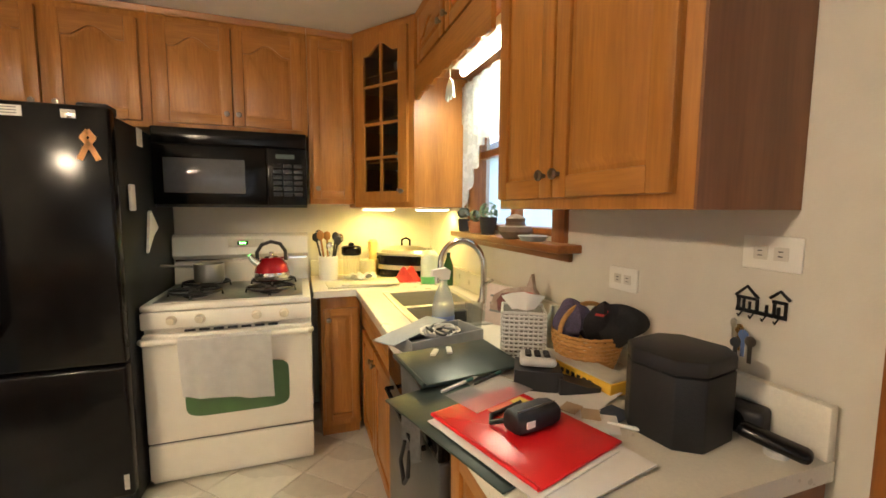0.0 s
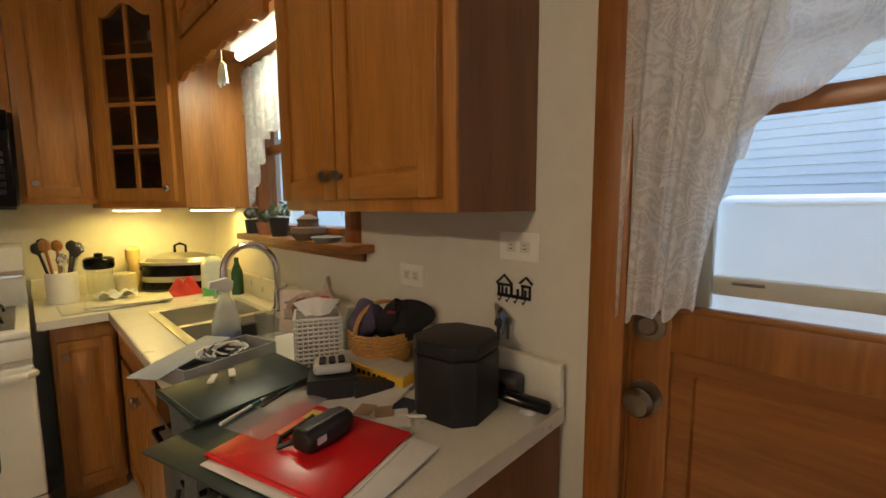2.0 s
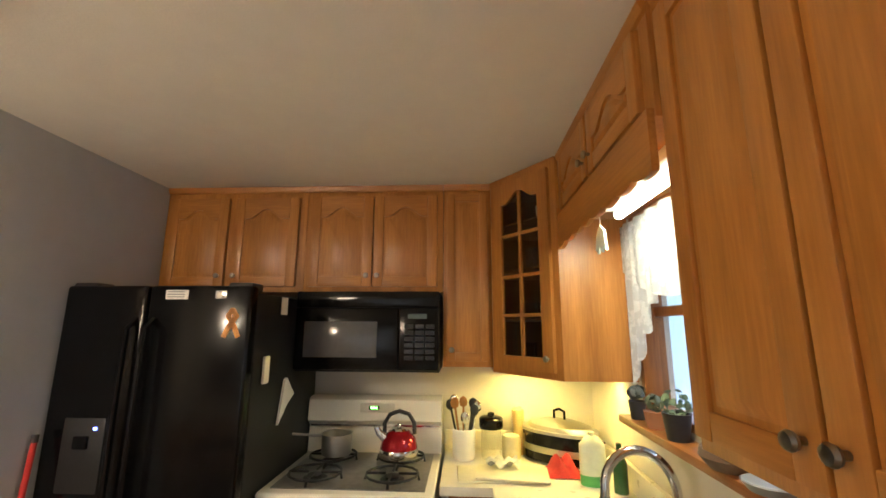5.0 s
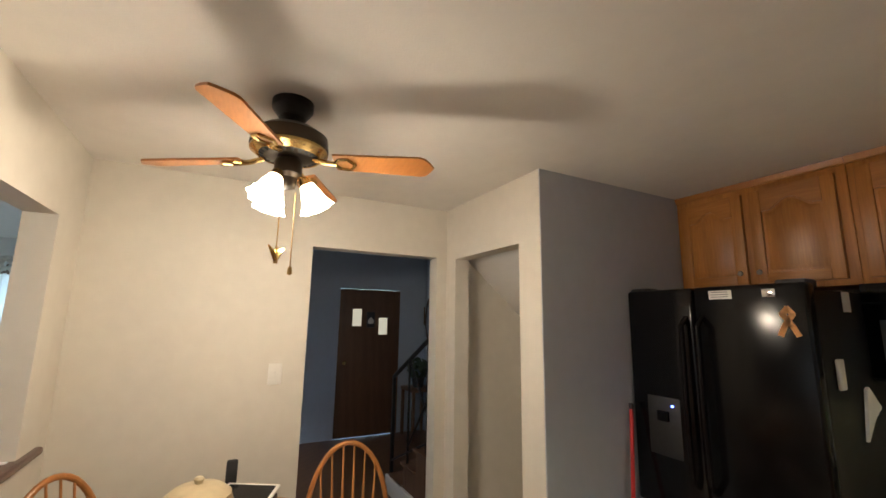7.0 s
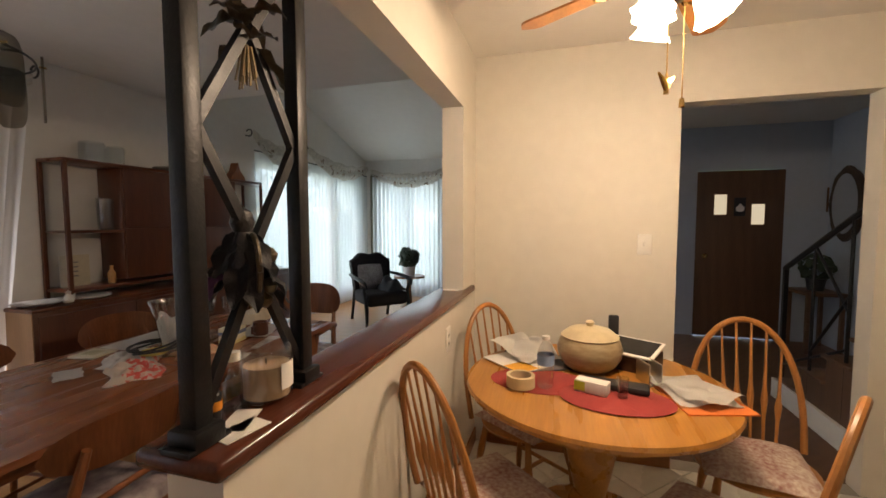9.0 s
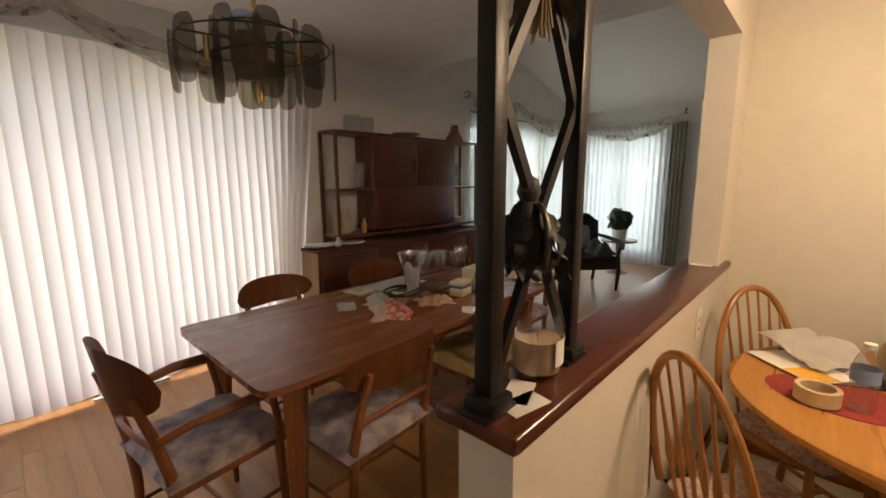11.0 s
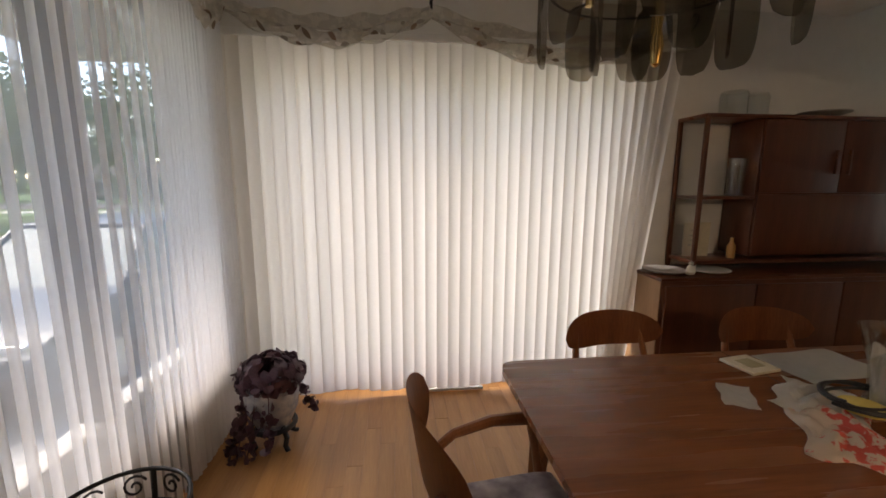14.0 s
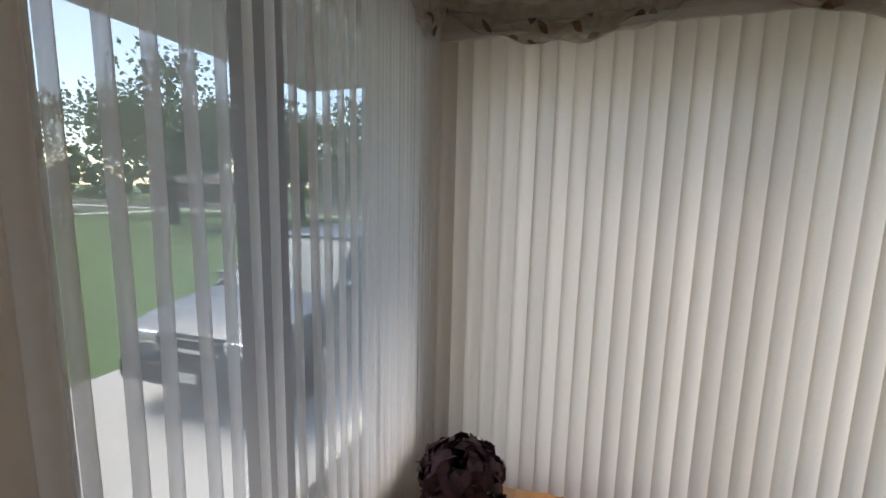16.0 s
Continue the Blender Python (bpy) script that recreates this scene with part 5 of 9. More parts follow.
# ---- ceiling fan ----
fan = thing("ceiling_fan", -1.20, 0.765, KC, 0, "ceiling fan with oak blades, brass trim and three lit frosted shades", "ceiling fan")
part("canopy", L([(0.0, 0), (0.075, 0), (0.075, -0.03), (0.05, -0.065), (0.02, -0.075), (0, -0.075)]), IRON, fan)
part("downrod", T([(0, 0, -0.06), (0, 0, -0.12)], 0.013), IRON, fan)
mo = part("motor_housing", L([(0.03, -0.105), (0.10, -0.115), (0.135, -0.14), (0.14, -0.185), (0.11, -0.215), (0.06, -0.225), (0, -0.225)], seg=36), material("antique_bronze", (0.06, 0.045, 0.032), 0.35, 0.7), fan)
part("brass_band", L([(0.136, -0.188), (0.138, -0.2), (0.112, -0.219), (0.105, -0.217)], seg=36), BRASS, mo)
bm = bmesh.new()
for k in range(24):
    a = k * math.pi / 12
    tube(bm, [(0.128 * math.cos(a), 0.128 * math.sin(a), -0.204), (0.090 * math.cos(a), 0.090 * math.sin(a), -0.222)], 0.004, 5)
part("vent_slots", bm, BLACK_MATT, mo)
for ang_ in (63, 153, 243, 333):
    M = Matrix.Rotation(radians(ang_), 4, "Z") @ Matrix.Translation((0, 0, -0.226)) @ Matrix.Rotation(radians(2.5), 4, "Y") @ Matrix.Rotation(radians(-12), 4, "X")
    bm = bmesh.new()
    out = [(0.17, -0.046), (0.49, -0.060), (0.51, -0.050), (0.525, -0.028), (0.54, 0.0), (0.525, 0.028), (0.51, 0.050), (0.49, 0.060), (0.17, 0.046)]
    prism(bm, out, "z", -0.004, 0.004)
    bl = part("blade", turn(bm, M), wood("blade_oak", (0.50, 0.22, 0.06), (0.34, 0.13, 0.03), "x", 0.35) if ang_ == 63 else bpy.data.materials["blade_oak"], fan)
    bm = bmesh.new()
    tube(bm, [(0.09, 0, 0.006), (0.14, 0, -0.006), (0.18, 0, -0.008)], 0.010, 8)
    for s in (-1, 1):
        tube(bm, [(0.17, 0, -0.008), (0.19, 0.03 * s, -0.008), (0.225, 0.034 * s, -0.008), (0.25, 0.0, -0.008)], 0.006, 6)
    part("blade_bracket", turn(bm, M), BRASS, bl, "brass scroll bracket")
lk = part("light_kit", L([(0.04, -0.225), (0.05, -0.24), (0.05, -0.285), (0.035, -0.30), (0.03, -0.335), (0, -0.345)], seg=24), bpy.data.materials["antique_bronze"], fan)
for k, a in enumerate((-40, 78, 205)):
    a = radians(a)
    dx, dy = math.cos(a), math.sin(a)
    part("arm", T([(0.03 * dx, 0.03 * dy, -0.30), (0.048 * dx, 0.048 * dy, -0.290), (0.062 * dx, 0.062 * dy, -0.305)], 0.009, 8), BRASS, lk)
    tilt = Matrix.Translation((0.062 * dx, 0.062 * dy, -0.305)) @ Matrix.Rotation(a, 4, "Z") @ Matrix.Rotation(radians(-27), 4, "Y")
    prof = [(0.022, 0.0), (0.026, -0.02), (0.037, -0.05), (0.045, -0.08), (0.055, -0.105), (0.060, -0.112)]
    bm = bmesh.new()
    rings = []
    for r, h in prof:
        rings.append([bm.verts.new(((r + (0.006 * math.cos(8 * q) if h < -0.1 else 0)) * math.cos(q), (r + (0.006 * math.cos(8 * q) if h < -0.1 else 0)) * math.sin(q), h)) for q in [j * 2 * math.pi / 32 for j in range(32)]])
    for p_, q_ in zip(rings, rings[1:]):
        for j in range(32):
            bm.faces.new((p_[j], p_[(j + 1) % 32], q_[(j + 1) % 32], q_[j]))
    part("shade", turn(bm, tilt), FROST, lk, "lit frosted tulip glass shade")
    part("socket", turn(L([(0, 0.012), (0.02, 0.01), (0.027, -0.018), (0.02, -0.02)], seg=16), tilt), BRASS, lk)
    m = fan.matrix_world @ tilt
    lamp("fan_bulb", "POINT", Matrix.Translation(m @ Vector((0, 0, -0.13))), 6.6, WARM, radius=0.03)
for x, y, z, nm in ((0.03, -0.02, -0.56, "fan"), (-0.02, 0.035, -0.62, "light")):
    ch = part("pull_chain", T([(x, y, -0.34), (x, y, z)], 0.002, 6), BRASS, fan)
    if nm == "fan":
        bm = bmesh.new()
        for s in (-1, 1):
            tube(bm, [(x, y, z - 0.05), (x + 0.012 * s, y - 0.012 * s, z - 0.02), (x + 0.028 * s, y - 0.028 * s, z - 0.002)], 0.006, 6, [0.007, 0.009, 0.003])
        tube(bm, [(x, y, z), (x, y, z - 0.06)], 0.006, 8, [0.004, 0.008])
        part("pull_ornament", bm, BRASS, ch, "small brass bird-shaped pull")
    else:
        part("pull_weight", L([(0, 0), (0.007, -0.004), (0.009, -0.03), (0, -0.034)], x, y, z, 10), BRASS, ch)

# ---- half wall: iron divider and what stands on the ledge ----
dv = thing("iron_divider", -0.443, -0.142, 1.03, 0, "black wrought iron divider with lattice between two posts", "divider")
for s in (-0.147, 0.147):
    p_ = part("post", B(s - 0.018, -0.018, 0.0, s + 0.018, 0.018, 1.008, 0.003), IRON, dv)
    bm = bmesh.new()
    box(bm, s - 0.032, -0.032, 0.0, s + 0.032, 0.032, 0.035, 0.006)
    box(bm, s - 0.045, -0.03, 0.0, s + 0.045, 0.03, 0.010, 0.003)
    part("foot", bm, IRON, p_)
def flat_bar(a, b, w=0.020, d=0.016):
    """A square-edged iron bar from a to b in the plane of the divider."""
    a, b = Vector(a), Vector(b)
    t = (b - a).normalized()
    n = Vector((-t.z, 0, t.x)) * w / 2
    return P([(p.x, p.z) for p in (a - n, b - n, b + n, a + n)], "y", -d / 2, d / 2)
for s_ in (-1, 1):
    for a, b in (((0.012, 0.74), (0.135, 0.54)), ((0.135, 0.55), (0.012, 0.35)), ((0.012, 0.27), (0.135, 0.05)), ((0.012, 0.76), (0.135, 0.96))):
        part("lattice_bar", flat_bar((a[0] * s_, 0, a[1]), (b[0] * s_, 0, b[1])), IRON, dv)
ORN = material("bronze_leaf", (0.13, 0.105, 0.07), 0.35, 0.7, 0.4, 40, 0.3)
def petal(root, way, length, width, curl, seed):
    """A curved metal leaf that bends downwards to its tip, with a ridge."""
    way = Vector(way).normalized()
    side = way.cross(Vector((0, 0, 1)))
    side = (side if side.length > 0.1 else Vector((1, 0, 0))).normalized()
    up = side.cross(way)
    def fn(u, v):
        w = width * (math.sin(math.pi * min(1.0, u * 0.92 + 0.06)) ** 0.8) * (v - 0.5)
        wave = 0.006 * math.sin(u * 14 + seed) * abs(v - 0.5) * 2
        return Vector(root) + way * (length * u) + side * w + up * (0.35 * abs(w) + wave) - Vector((0, 0, curl * u * u))
    return G(10, 6, fn, 0.0025)
rnd = random.Random(5)
for k in range(9):
    a = k * 2 * math.pi / 9 + rnd.uniform(-0.2, 0.2)
    part("leaf_ornament", petal((0.012 * math.cos(a), 0.012 * math.sin(a), 0.745 + rnd.uniform(-0.03, 0.05)), (math.cos(a), math.sin(a) * 0.8, rnd.uniform(-0.5, 0.5)), rnd.uniform(0.06, 0.085), rnd.uniform(0.035, 0.05), rnd.uniform(0.02, 0.05), k), ORN, dv, "curled bronze leaf")
STALK = material("dried_stalk", (0.26, 0.20, 0.11), 0.8)
for k in range(22):
    a, r = rnd.uniform(0, 6.28), rnd.uniform(0.004, 0.026)
    part("dried_stalk", T([(r * 0.4 * math.cos(a), r * 0.4 * math.sin(a), 0.72), (r * math.cos(a), r * math.sin(a), rnd.uniform(0.64, 0.67))], 0.0022, 5), STALK, dv)
fg = thing("hanging_figurine", -0.43, -0.142, 1.24, 0, "dark hanging bird-like decoration with a gilt ring tied to the divider", "figurine")
VELVET = material("dark_velvet", (0.014, 0.012, 0.016), 0.45, 0, 0.5, 30, 0.4)
part("body", L([(0.0, 0.0), (0.022, 0.012), (0.040, 0.05), (0.042, 0.085), (0.030, 0.13), (0.018, 0.15), (0.026, 0.168), (0.020, 0.19), (0, 0.20)], 0.01, -0.005, 0.0, 22, 1.0, 0.8), VELVET, fg)
for k in range(12):
    a = k * 2 * math.pi / 12
    part("feather", petal((0.01 + 0.018 * math.cos(a), -0.005 + 0.016 * math.sin(a), 0.15 - 0.03 * (k % 3)), (0.55 * math.cos(a), 0.55 * math.sin(a), -1.0), rnd.uniform(0.10, 0.14), 0.042, -0.01, k), VELVET, fg)
part("gilt_ring", T([(0.004 + 0.022 * math.cos(q), 0.012 + 0.034 * math.cos(q), 0.075 + 0.07 * math.sin(q)) for q in [k * math.pi / 14 for k in range(29)]], 0.0055, 8), ORN, fg, "tarnished gilt ring")
for k, (x, y, z) in enumerate(((-0.035, 0.02, 0.10), (-0.02, 0.03, 0.04), (-0.03, 0.01, 0.01))):
    part("bronze_bud", L([(0, -0.018), (0.012, -0.008), (0.016, 0.004), (0.008, 0.016), (0, 0.02)], x, y, z, 14), ORN, fg)
part("purple_cloth", petal((0.04, -0.02, 0.075), (0.8, -0.25, -0.8), 0.10, 0.07, 0.02, 3), material("purple_cloth", (0.16, 0.06, 0.15), 0.9), fg, "purple cloth wing")

cd = thing("jar_candle", -0.485, -0.155, 1.03, 0, "beige candle in a clear glass jar on the ledge", "candle")
part("jar", L([(0.0, 0.0), (0.05, 0.0), (0.053, 0.008), (0.052, 0.112), (0.05, 0.115), (0.048, 0.11), (0.048, 0.010), (0, 0.008)], seg=32), CLEAR, cd)
part("wax", L([(0, 0.012), (0.047, 0.012), (0.047, 0.078), (0.03, 0.075), (0, 0.076)], seg=32), material("beige_wax", (0.66, 0.44, 0.27), 0.6), cd)
part("wick", T([(0, 0, 0.07), (0.002, 0, 0.088)], 0.0015, 6), BLACK_MATT, cd)
bm = G(12, 1, lambda u, v: (0.0535 * math.cos(1.25 + u * 1.1), 0.0535 * math.sin(1.25 + u * 1.1), 0.03 + 0.055 * v))
part("label", bm, PAPER, cd, "cream paper label")
for x, y, nm, prof, mat, lab in (
        (-0.425, -0.185, "hand_sanitizer", [(0, 0), (0.02, 0), (0.022, 0.05), (0.012, 0.07), (0.01, 0.075), (0.012, 0.10), (0, 0.10)], CLEAR, "small clear sanitizer bottle on the ledge"),
        (-0.375, -0.188, "glue_bottle", [(0, 0), (0.014, 0), (0.015, 0.05), (0.008, 0.06), (0.005, 0.09), (0, 0.09)], BLACK_MATT, "small black bottle with an orange band on the ledge")):
    t_ = thing(nm, x, y, 1.03, 0, lab, "bottle")
    part("body", L(prof, seg=16), mat, t_)
    if nm == "glue_bottle":
        part("band", L([(0.0155, 0.02), (0.0160, 0.022), (0.0160, 0.036), (0.0155, 0.038)], seg=16), material("orange_band", (0.8, 0.28, 0.02), 0.5), t_)
    else:
        part("cap", L([(0.012, 0.10), (0.013, 0.10), (0.013, 0.118), (0, 0.118)], seg=14), WHITE_PLASTIC, t_)
for x, y, r in ((-0.385, -0.135, 20), (-0.355, -0.105, -12)):
    t_ = thing("card", x, y, 1.0305, r, "white paper card lying on the ledge", "card", "cards on the ledge")
    part("sheet", B(-0.045, -0.025, 0, 0.045, 0.025, 0.0015), PAPER, t_)
t_ = thing("phone_charger", -2.12, -0.15, 1.03, 0, "small black stick and white paper at the end of the ledge", "charger")
part("stick", T([(0, 0, 0.0), (0.0, 0, 0.10)], 0.012, 10), BLACK_MATT, t_)
part("paper", B(0.03, -0.04, 0.0, 0.17, 0.05, 0.002), PAPER, t_)

# ---- breakfast table ----
bt = thing("breakfast_table", -1.55, 0.58, 0, 0, "round honey oak pedestal table", "table")
part("tabletop", L([(0, 0.715), (0.50, 0.715), (0.52, 0.722), (0.525, 0.735), (0.52, 0.748), (0.505, 0.752), (0, 0.752)], seg=64), TABLE_OAK, bt)
part("apron", L([(0.40, 0.66), (0.42, 0.66), (0.42, 0.715), (0.40, 0.715)], seg=48), TABLE_OAK, bt)
part("pedestal", L([(0.0, 0.08), (0.085, 0.10), (0.09, 0.22), (0.065, 0.27), (0.085, 0.36), (0.10, 0.44), (0.07, 0.54), (0.075, 0.62), (0.16, 0.66), (0, 0.66)], seg=28), TABLE_OAK, bt)
for k in range(4):
    a = radians(45 + 90 * k)
    dx, dy = math.cos(a), math.sin(a)
    part("leg", T([(0.06 * dx, 0.06 * dy, 0.22), (0.18 * dx, 0.18 * dy, 0.15), (0.30 * dx, 0.30 * dy, 0.05), (0.36 * dx, 0.36 * dy, 0.03)], 0.03, 10, [0.035, 0.035, 0.028, 0.03]), TABLE_OAK, bt)


def windsor(x, y, rz, label):
    c = thing("windsor_chair", x, y, 0, rz, label, "chair", "chairs round the breakfast table")
    part("seat", L([(0, 0.42), (0.17, 0.42), (0.205, 0.432), (0.21, 0.445), (0.19, 0.455), (0.1, 0.448), (0, 0.446)], seg=32, sy=1.02), CHAIR_OAK, c)
    def hoop(q):
        return Vector((-0.16 - 0.11 * math.sin(q) ** 0.8, 0.205 * math.cos(q) * (1 + 0.10 * math.sin(q)), 0.45 + 0.52 * math.sin(q) ** 0.85))
    part("hoop", T([hoop(k * math.pi / 24) for k in range(25)], 0.013, 10), CHAIR_OAK, c)
    for k in range(6):
        v = -0.14 + 0.056 * k
        q = math.acos(max(-1, min(1, v / 0.225)))
        t = hoop(q)
        b_ = Vector((-0.165, v * 0.8, 0.45))
        pts = [b_.lerp(t, u) for u in (0, 0.25, 0.38, 0.5, 0.62, 0.8, 1)]
        part("spindle", T(pts, 0.006, 8, [0.006, 0.007, 0.014, 0.008, 0.0065, 0.005, 0.005]), CHAIR_OAK, c)
    feet = []
    for sx in (-1, 1):
        for sy in (-1, 1):
            top, bot = Vector((0.13 * sx, 0.13 * sy, 0.425)), Vector((0.19 * sx, 0.18 * sy, 0.0))
            feet.append((top, bot))
            part("leg", T([top.lerp(bot, u) for u in (0, 0.2, 0.35, 0.5, 0.7, 1)], 0.015, 10, [0.013, 0.016, 0.019, 0.013, 0.016, 0.011]), CHAIR_OAK, c)
    for i, j in ((0, 2), (1, 3)):
        part("stretcher", T([feet[i][0].lerp(feet[i][1], 0.58), feet[j][0].lerp(feet[j][1], 0.58)], 0.01, 8), CHAIR_OAK, c)
    part("stretcher", T([(0, -0.155, 0.18), (0, 0.155, 0.18)], 0.01, 8), CHAIR_OAK, c)
    return c


FLORAL = material("floral_cushion", (0.62, 0.55, 0.47), 0.9, 0, 0, 26, 0.3, second=(0.24, 0.07, 0.06))
def cushion(x, y, rz, lab):
    c = thing("seat_cushion", x, y, 0.449, rz, lab, "cushion", "cushions on the breakfast chairs")
    def fn(u, v):
        a, b = (u - 0.5) * 2, (v - 0.5) * 2
        e = (1 - abs(a) ** 4) * (1 - abs(b) ** 4)
        return (0.185 * a, 0.185 * b, 0.012 + 0.035 * max(0, e) ** 0.5)
    bm = G(16, 16, fn)
    def under(u, v):
        p = fn(u, v)
        return (p[0], p[1], 0.012 - 0.010 * (1 if 0 < u < 1 and 0 < v < 1 else 0))
    grid_sheet(bm, 16, 16, under)
    bmesh.ops.remove_doubles(bm, verts=bm.verts, dist=0.0005)
    part("pad", bm, FLORAL, c)


centre = Vector((-1.55, 0.58))
for ox, oy, rz, lab in ((-1.124, 0.210, 139.0, "oak hoop-back chair with its back to the half wall"), (-1.757, 0.285, 55.0, "oak hoop-back chair in the corner by the half wall"), (-1.634, 1.196, -10.0, "oak hoop-back chair beside the hall opening"), (-1.13, 0.94, 236.0, "oak hoop-back chair at the kitchen side of the table")):
    o, d = Vector((ox, oy)), Vector((math.cos(radians(rz)), math.sin(radians(rz))))
    windsor(o.x, o.y, rz, lab)
    cushion(o.x + d.x * 0.02, o.y + d.y * 0.02, rz, "floral tied cushion on an oak chair")

# on the table
TZ = 0.752
RED = material("red_felt", (0.30, 0.035, 0.03), 0.9, 0, 0.15, 30, 0.3)
for x, y, lab in ((-1.47, 0.37, "oval brick red placemat on the table"), (-1.36, 0.65, "oval brick red placemat overlapping another")):
    t_ = thing("placemat", x, y, TZ, 90, lab, "placemat", "placemats")
    part("mat", L([(0, 0), (0.2, 0), (0.203, 0.0015), (0.2, 0.003), (0, 0.003)], z=0.0 if y < 0.5 else 0.0035, seg=40, sx=1.0, sy=0.68), RED, t_)
MZ = TZ + 0.007
t_ = thing("tape_roll", -1.385, 0.30, MZ, 0, "beige roll of masking tape lying flat", "tape")
part("roll", L([(0.042, 0), (0.056, 0), (0.056, 0.045), (0.042, 0.045), (0.042, 0)], seg=32), material("masking_tape", (0.62, 0.50, 0.30), 0.7), t_)
t_ = thing("water_bottle", -1.405, 0.395, MZ, 0, "clear plastic water bottle with a blue label", "bottle")
part("body", L([(0, 0), (0.03, 0), (0.033, 0.01), (0.030, 0.03), (0.033, 0.05), (0.030, 0.07), (0.033, 0.09), (0.033, 0.13), (0.022, 0.165), (0.013, 0.18), (0.013, 0.19)], seg=24), CLEAR, t_)
part("label", L([(0.0335, 0.09), (0.0337, 0.09), (0.0337, 0.13), (0.0335, 0.13)], seg=24), material("blue_label", (0.25, 0.38, 0.62), 0.5), t_)
part("cap", L([(0.015, 0.188), (0.015, 0.203), (0, 0.204)], seg=16), WHITE_PLASTIC, t_)
t_ = thing("stoneware_jar", -1.69, 0.575, TZ, 0, "round glazed stoneware casserole with a lid", "jar")
part("pot", L([(0, 0), (0.085, 0), (0.11, 0.02), (0.135, 0.06), (0.14, 0.095), (0.13, 0.13), (0.12, 0.145), (0, 0.145)], seg=40), material("stoneware", (0.46, 0.37, 0.22), 0.35, 0, 0, 9, 0.05, (1, 1, 3), second=(0.25, 0.17, 0.08)), t_)
part("lid", L([(0.122, 0.145), (0.125, 0.15), (0.09, 0.178), (0.03, 0.19), (0.014, 0.193), (0.02, 0.21), (0.012, 0.218), (0, 0.22)], seg=40), material("stoneware_lid", (0.55, 0.45, 0.28), 0.35, 0, 0.2, 9), t_)
rnd = random.Random(4)
for k, (x, y, r, w, h) in enumerate(((-1.80, 0.30, 30, 0.30, 0.22), (-1.76, 0.27, 55, 0.26, 0.20), (-1.50, 0.93, 15, 0.28, 0.22), (-1.47, 0.95, 40, 0.22, 0.20))):
    t_ = thing("paper_stack", x, y, TZ + 0.012 * (k % 2), r, "rumpled white papers and bags on the table", "papers", "papers on the breakfast table")
    def crumple(u, v, k=k, w=w, h=h):
        return ((u - 0.5) * w, (v - 0.5) * h, 0.006 + 0.012 * (1 + math.sin(u * 9 + k * 3) * math.cos(v * 8 + k)) + (0.05 * max(0, math.sin(u * 4 + k)) if k < 2 else 0.0))
    part("sheet", G(14, 14, crumple, 0.002), PAPER, t_)
t_ = thing("magazine", -1.73, 0.34, TZ, 25, "folded dark magazine under the papers", "magazine")
part("cover", B(-0.15, -0.11, 0, 0.15, 0.11, 0.006), material("dark_print", (0.05, 0.06, 0.09), 0.4, 0, 0.6, 20), t_)
t_ = thing("magazine", -1.66, 0.25, TZ + 0.0065, 48, "yellow and white printed magazine under the papers", "magazine")
part("cover", B(-0.13, -0.09, 0, 0.13, 0.09, 0.004), PAPER, t_)
part("print", B(0.02, -0.088, 0.0041, 0.128, 0.02, 0.0052), material("yellow_print", (0.72, 0.36, 0.03), 0.5), t_, "yellow printed block")
t_ = thing("folder", -1.47, 0.95, TZ, 15, "orange folder under white papers", "folder")
part("cover", B(-0.15, -0.12, 0, 0.15, 0.12, 0.005), material("orange_card", (0.75, 0.20, 0.04), 0.6), t_)
t_ = thing("battery_pack", -1.40, 0.57, MZ, 70, "small white and lime green carton on a placemat", "box")
part("carton", B(-0.06, -0.028, 0, 0.06, 0.028, 0.045, 0.002), PAPER, t_)
part("side_panel", B(-0.061, -0.029, 0.006, -0.02, 0.029, 0.040), material("lime_print", (0.45, 0.55, 0.05), 0.5), t_)
t_ = thing("glasses_case", -1.46, 0.66, MZ, 80, "long dark pencil tray on the placemat", "case")
part("tray", B(-0.12, -0.04, 0, 0.12, 0.04, 0.025, 0.008), BLACK_MATT, t_)
t_ = thing("shot_glass", -1.375, 0.675, MZ, 0, "small clear glass tumbler", "glassware")
part("glass", L([(0, 0), (0.018, 0), (0.022, 0.075), (0.020, 0.075), (0.016, 0.008), (0, 0.008)], seg=20), CLEAR, t_)
t_ = thing("photo_frame", -1.75, 0.76, TZ, 60, "tablet in a white rim leaning on a dark box", "tablet")
part("stand", B(-0.11, -0.07, 0, 0.11, 0.07, 0.085, 0.006), material("dark_wood_box", (0.06, 0.025, 0.018), 0.4), t_)
rt = Matrix.Translation((0, -0.01, 0.092)) @ Matrix.Rotation(radians(12), 4, "X")
part("rim", turn(B(-0.12, -0.085, 0, 0.12, 0.085, 0.010, 0.004), rt), WHITE_PLASTIC, t_)
part("screen", turn(B(-0.105, -0.07, 0.0101, 0.105, 0.07, 0.012), rt), BLACK, t_)
t_ = thing("napkin_holder", -1.58, 0.80, TZ, 20, "small bright steel napkin holder", "holder")
for s in (-0.025, 0.025):
    part("plate", B(-0.05, s - 0.002, 0, 0.05, s + 0.002, 0.09, 0.001), STEEL, t_)
part("base", B(-0.05, -0.027, 0, 0.05, 0.027, 0.005), STEEL, t_)
t_ = thing("cordless_handset", -1.92, 0.70, TZ, 0, "black cordless phone standing in its base", "telephone")
part("base", B(-0.05, -0.05, 0, 0.05, 0.05, 0.05, 0.012), BLACK_MATT, t_)
part("handset", B(-0.012, -0.024, 0.04, 0.012, 0.024, 0.20, 0.008), BLACK_MATT, t_)

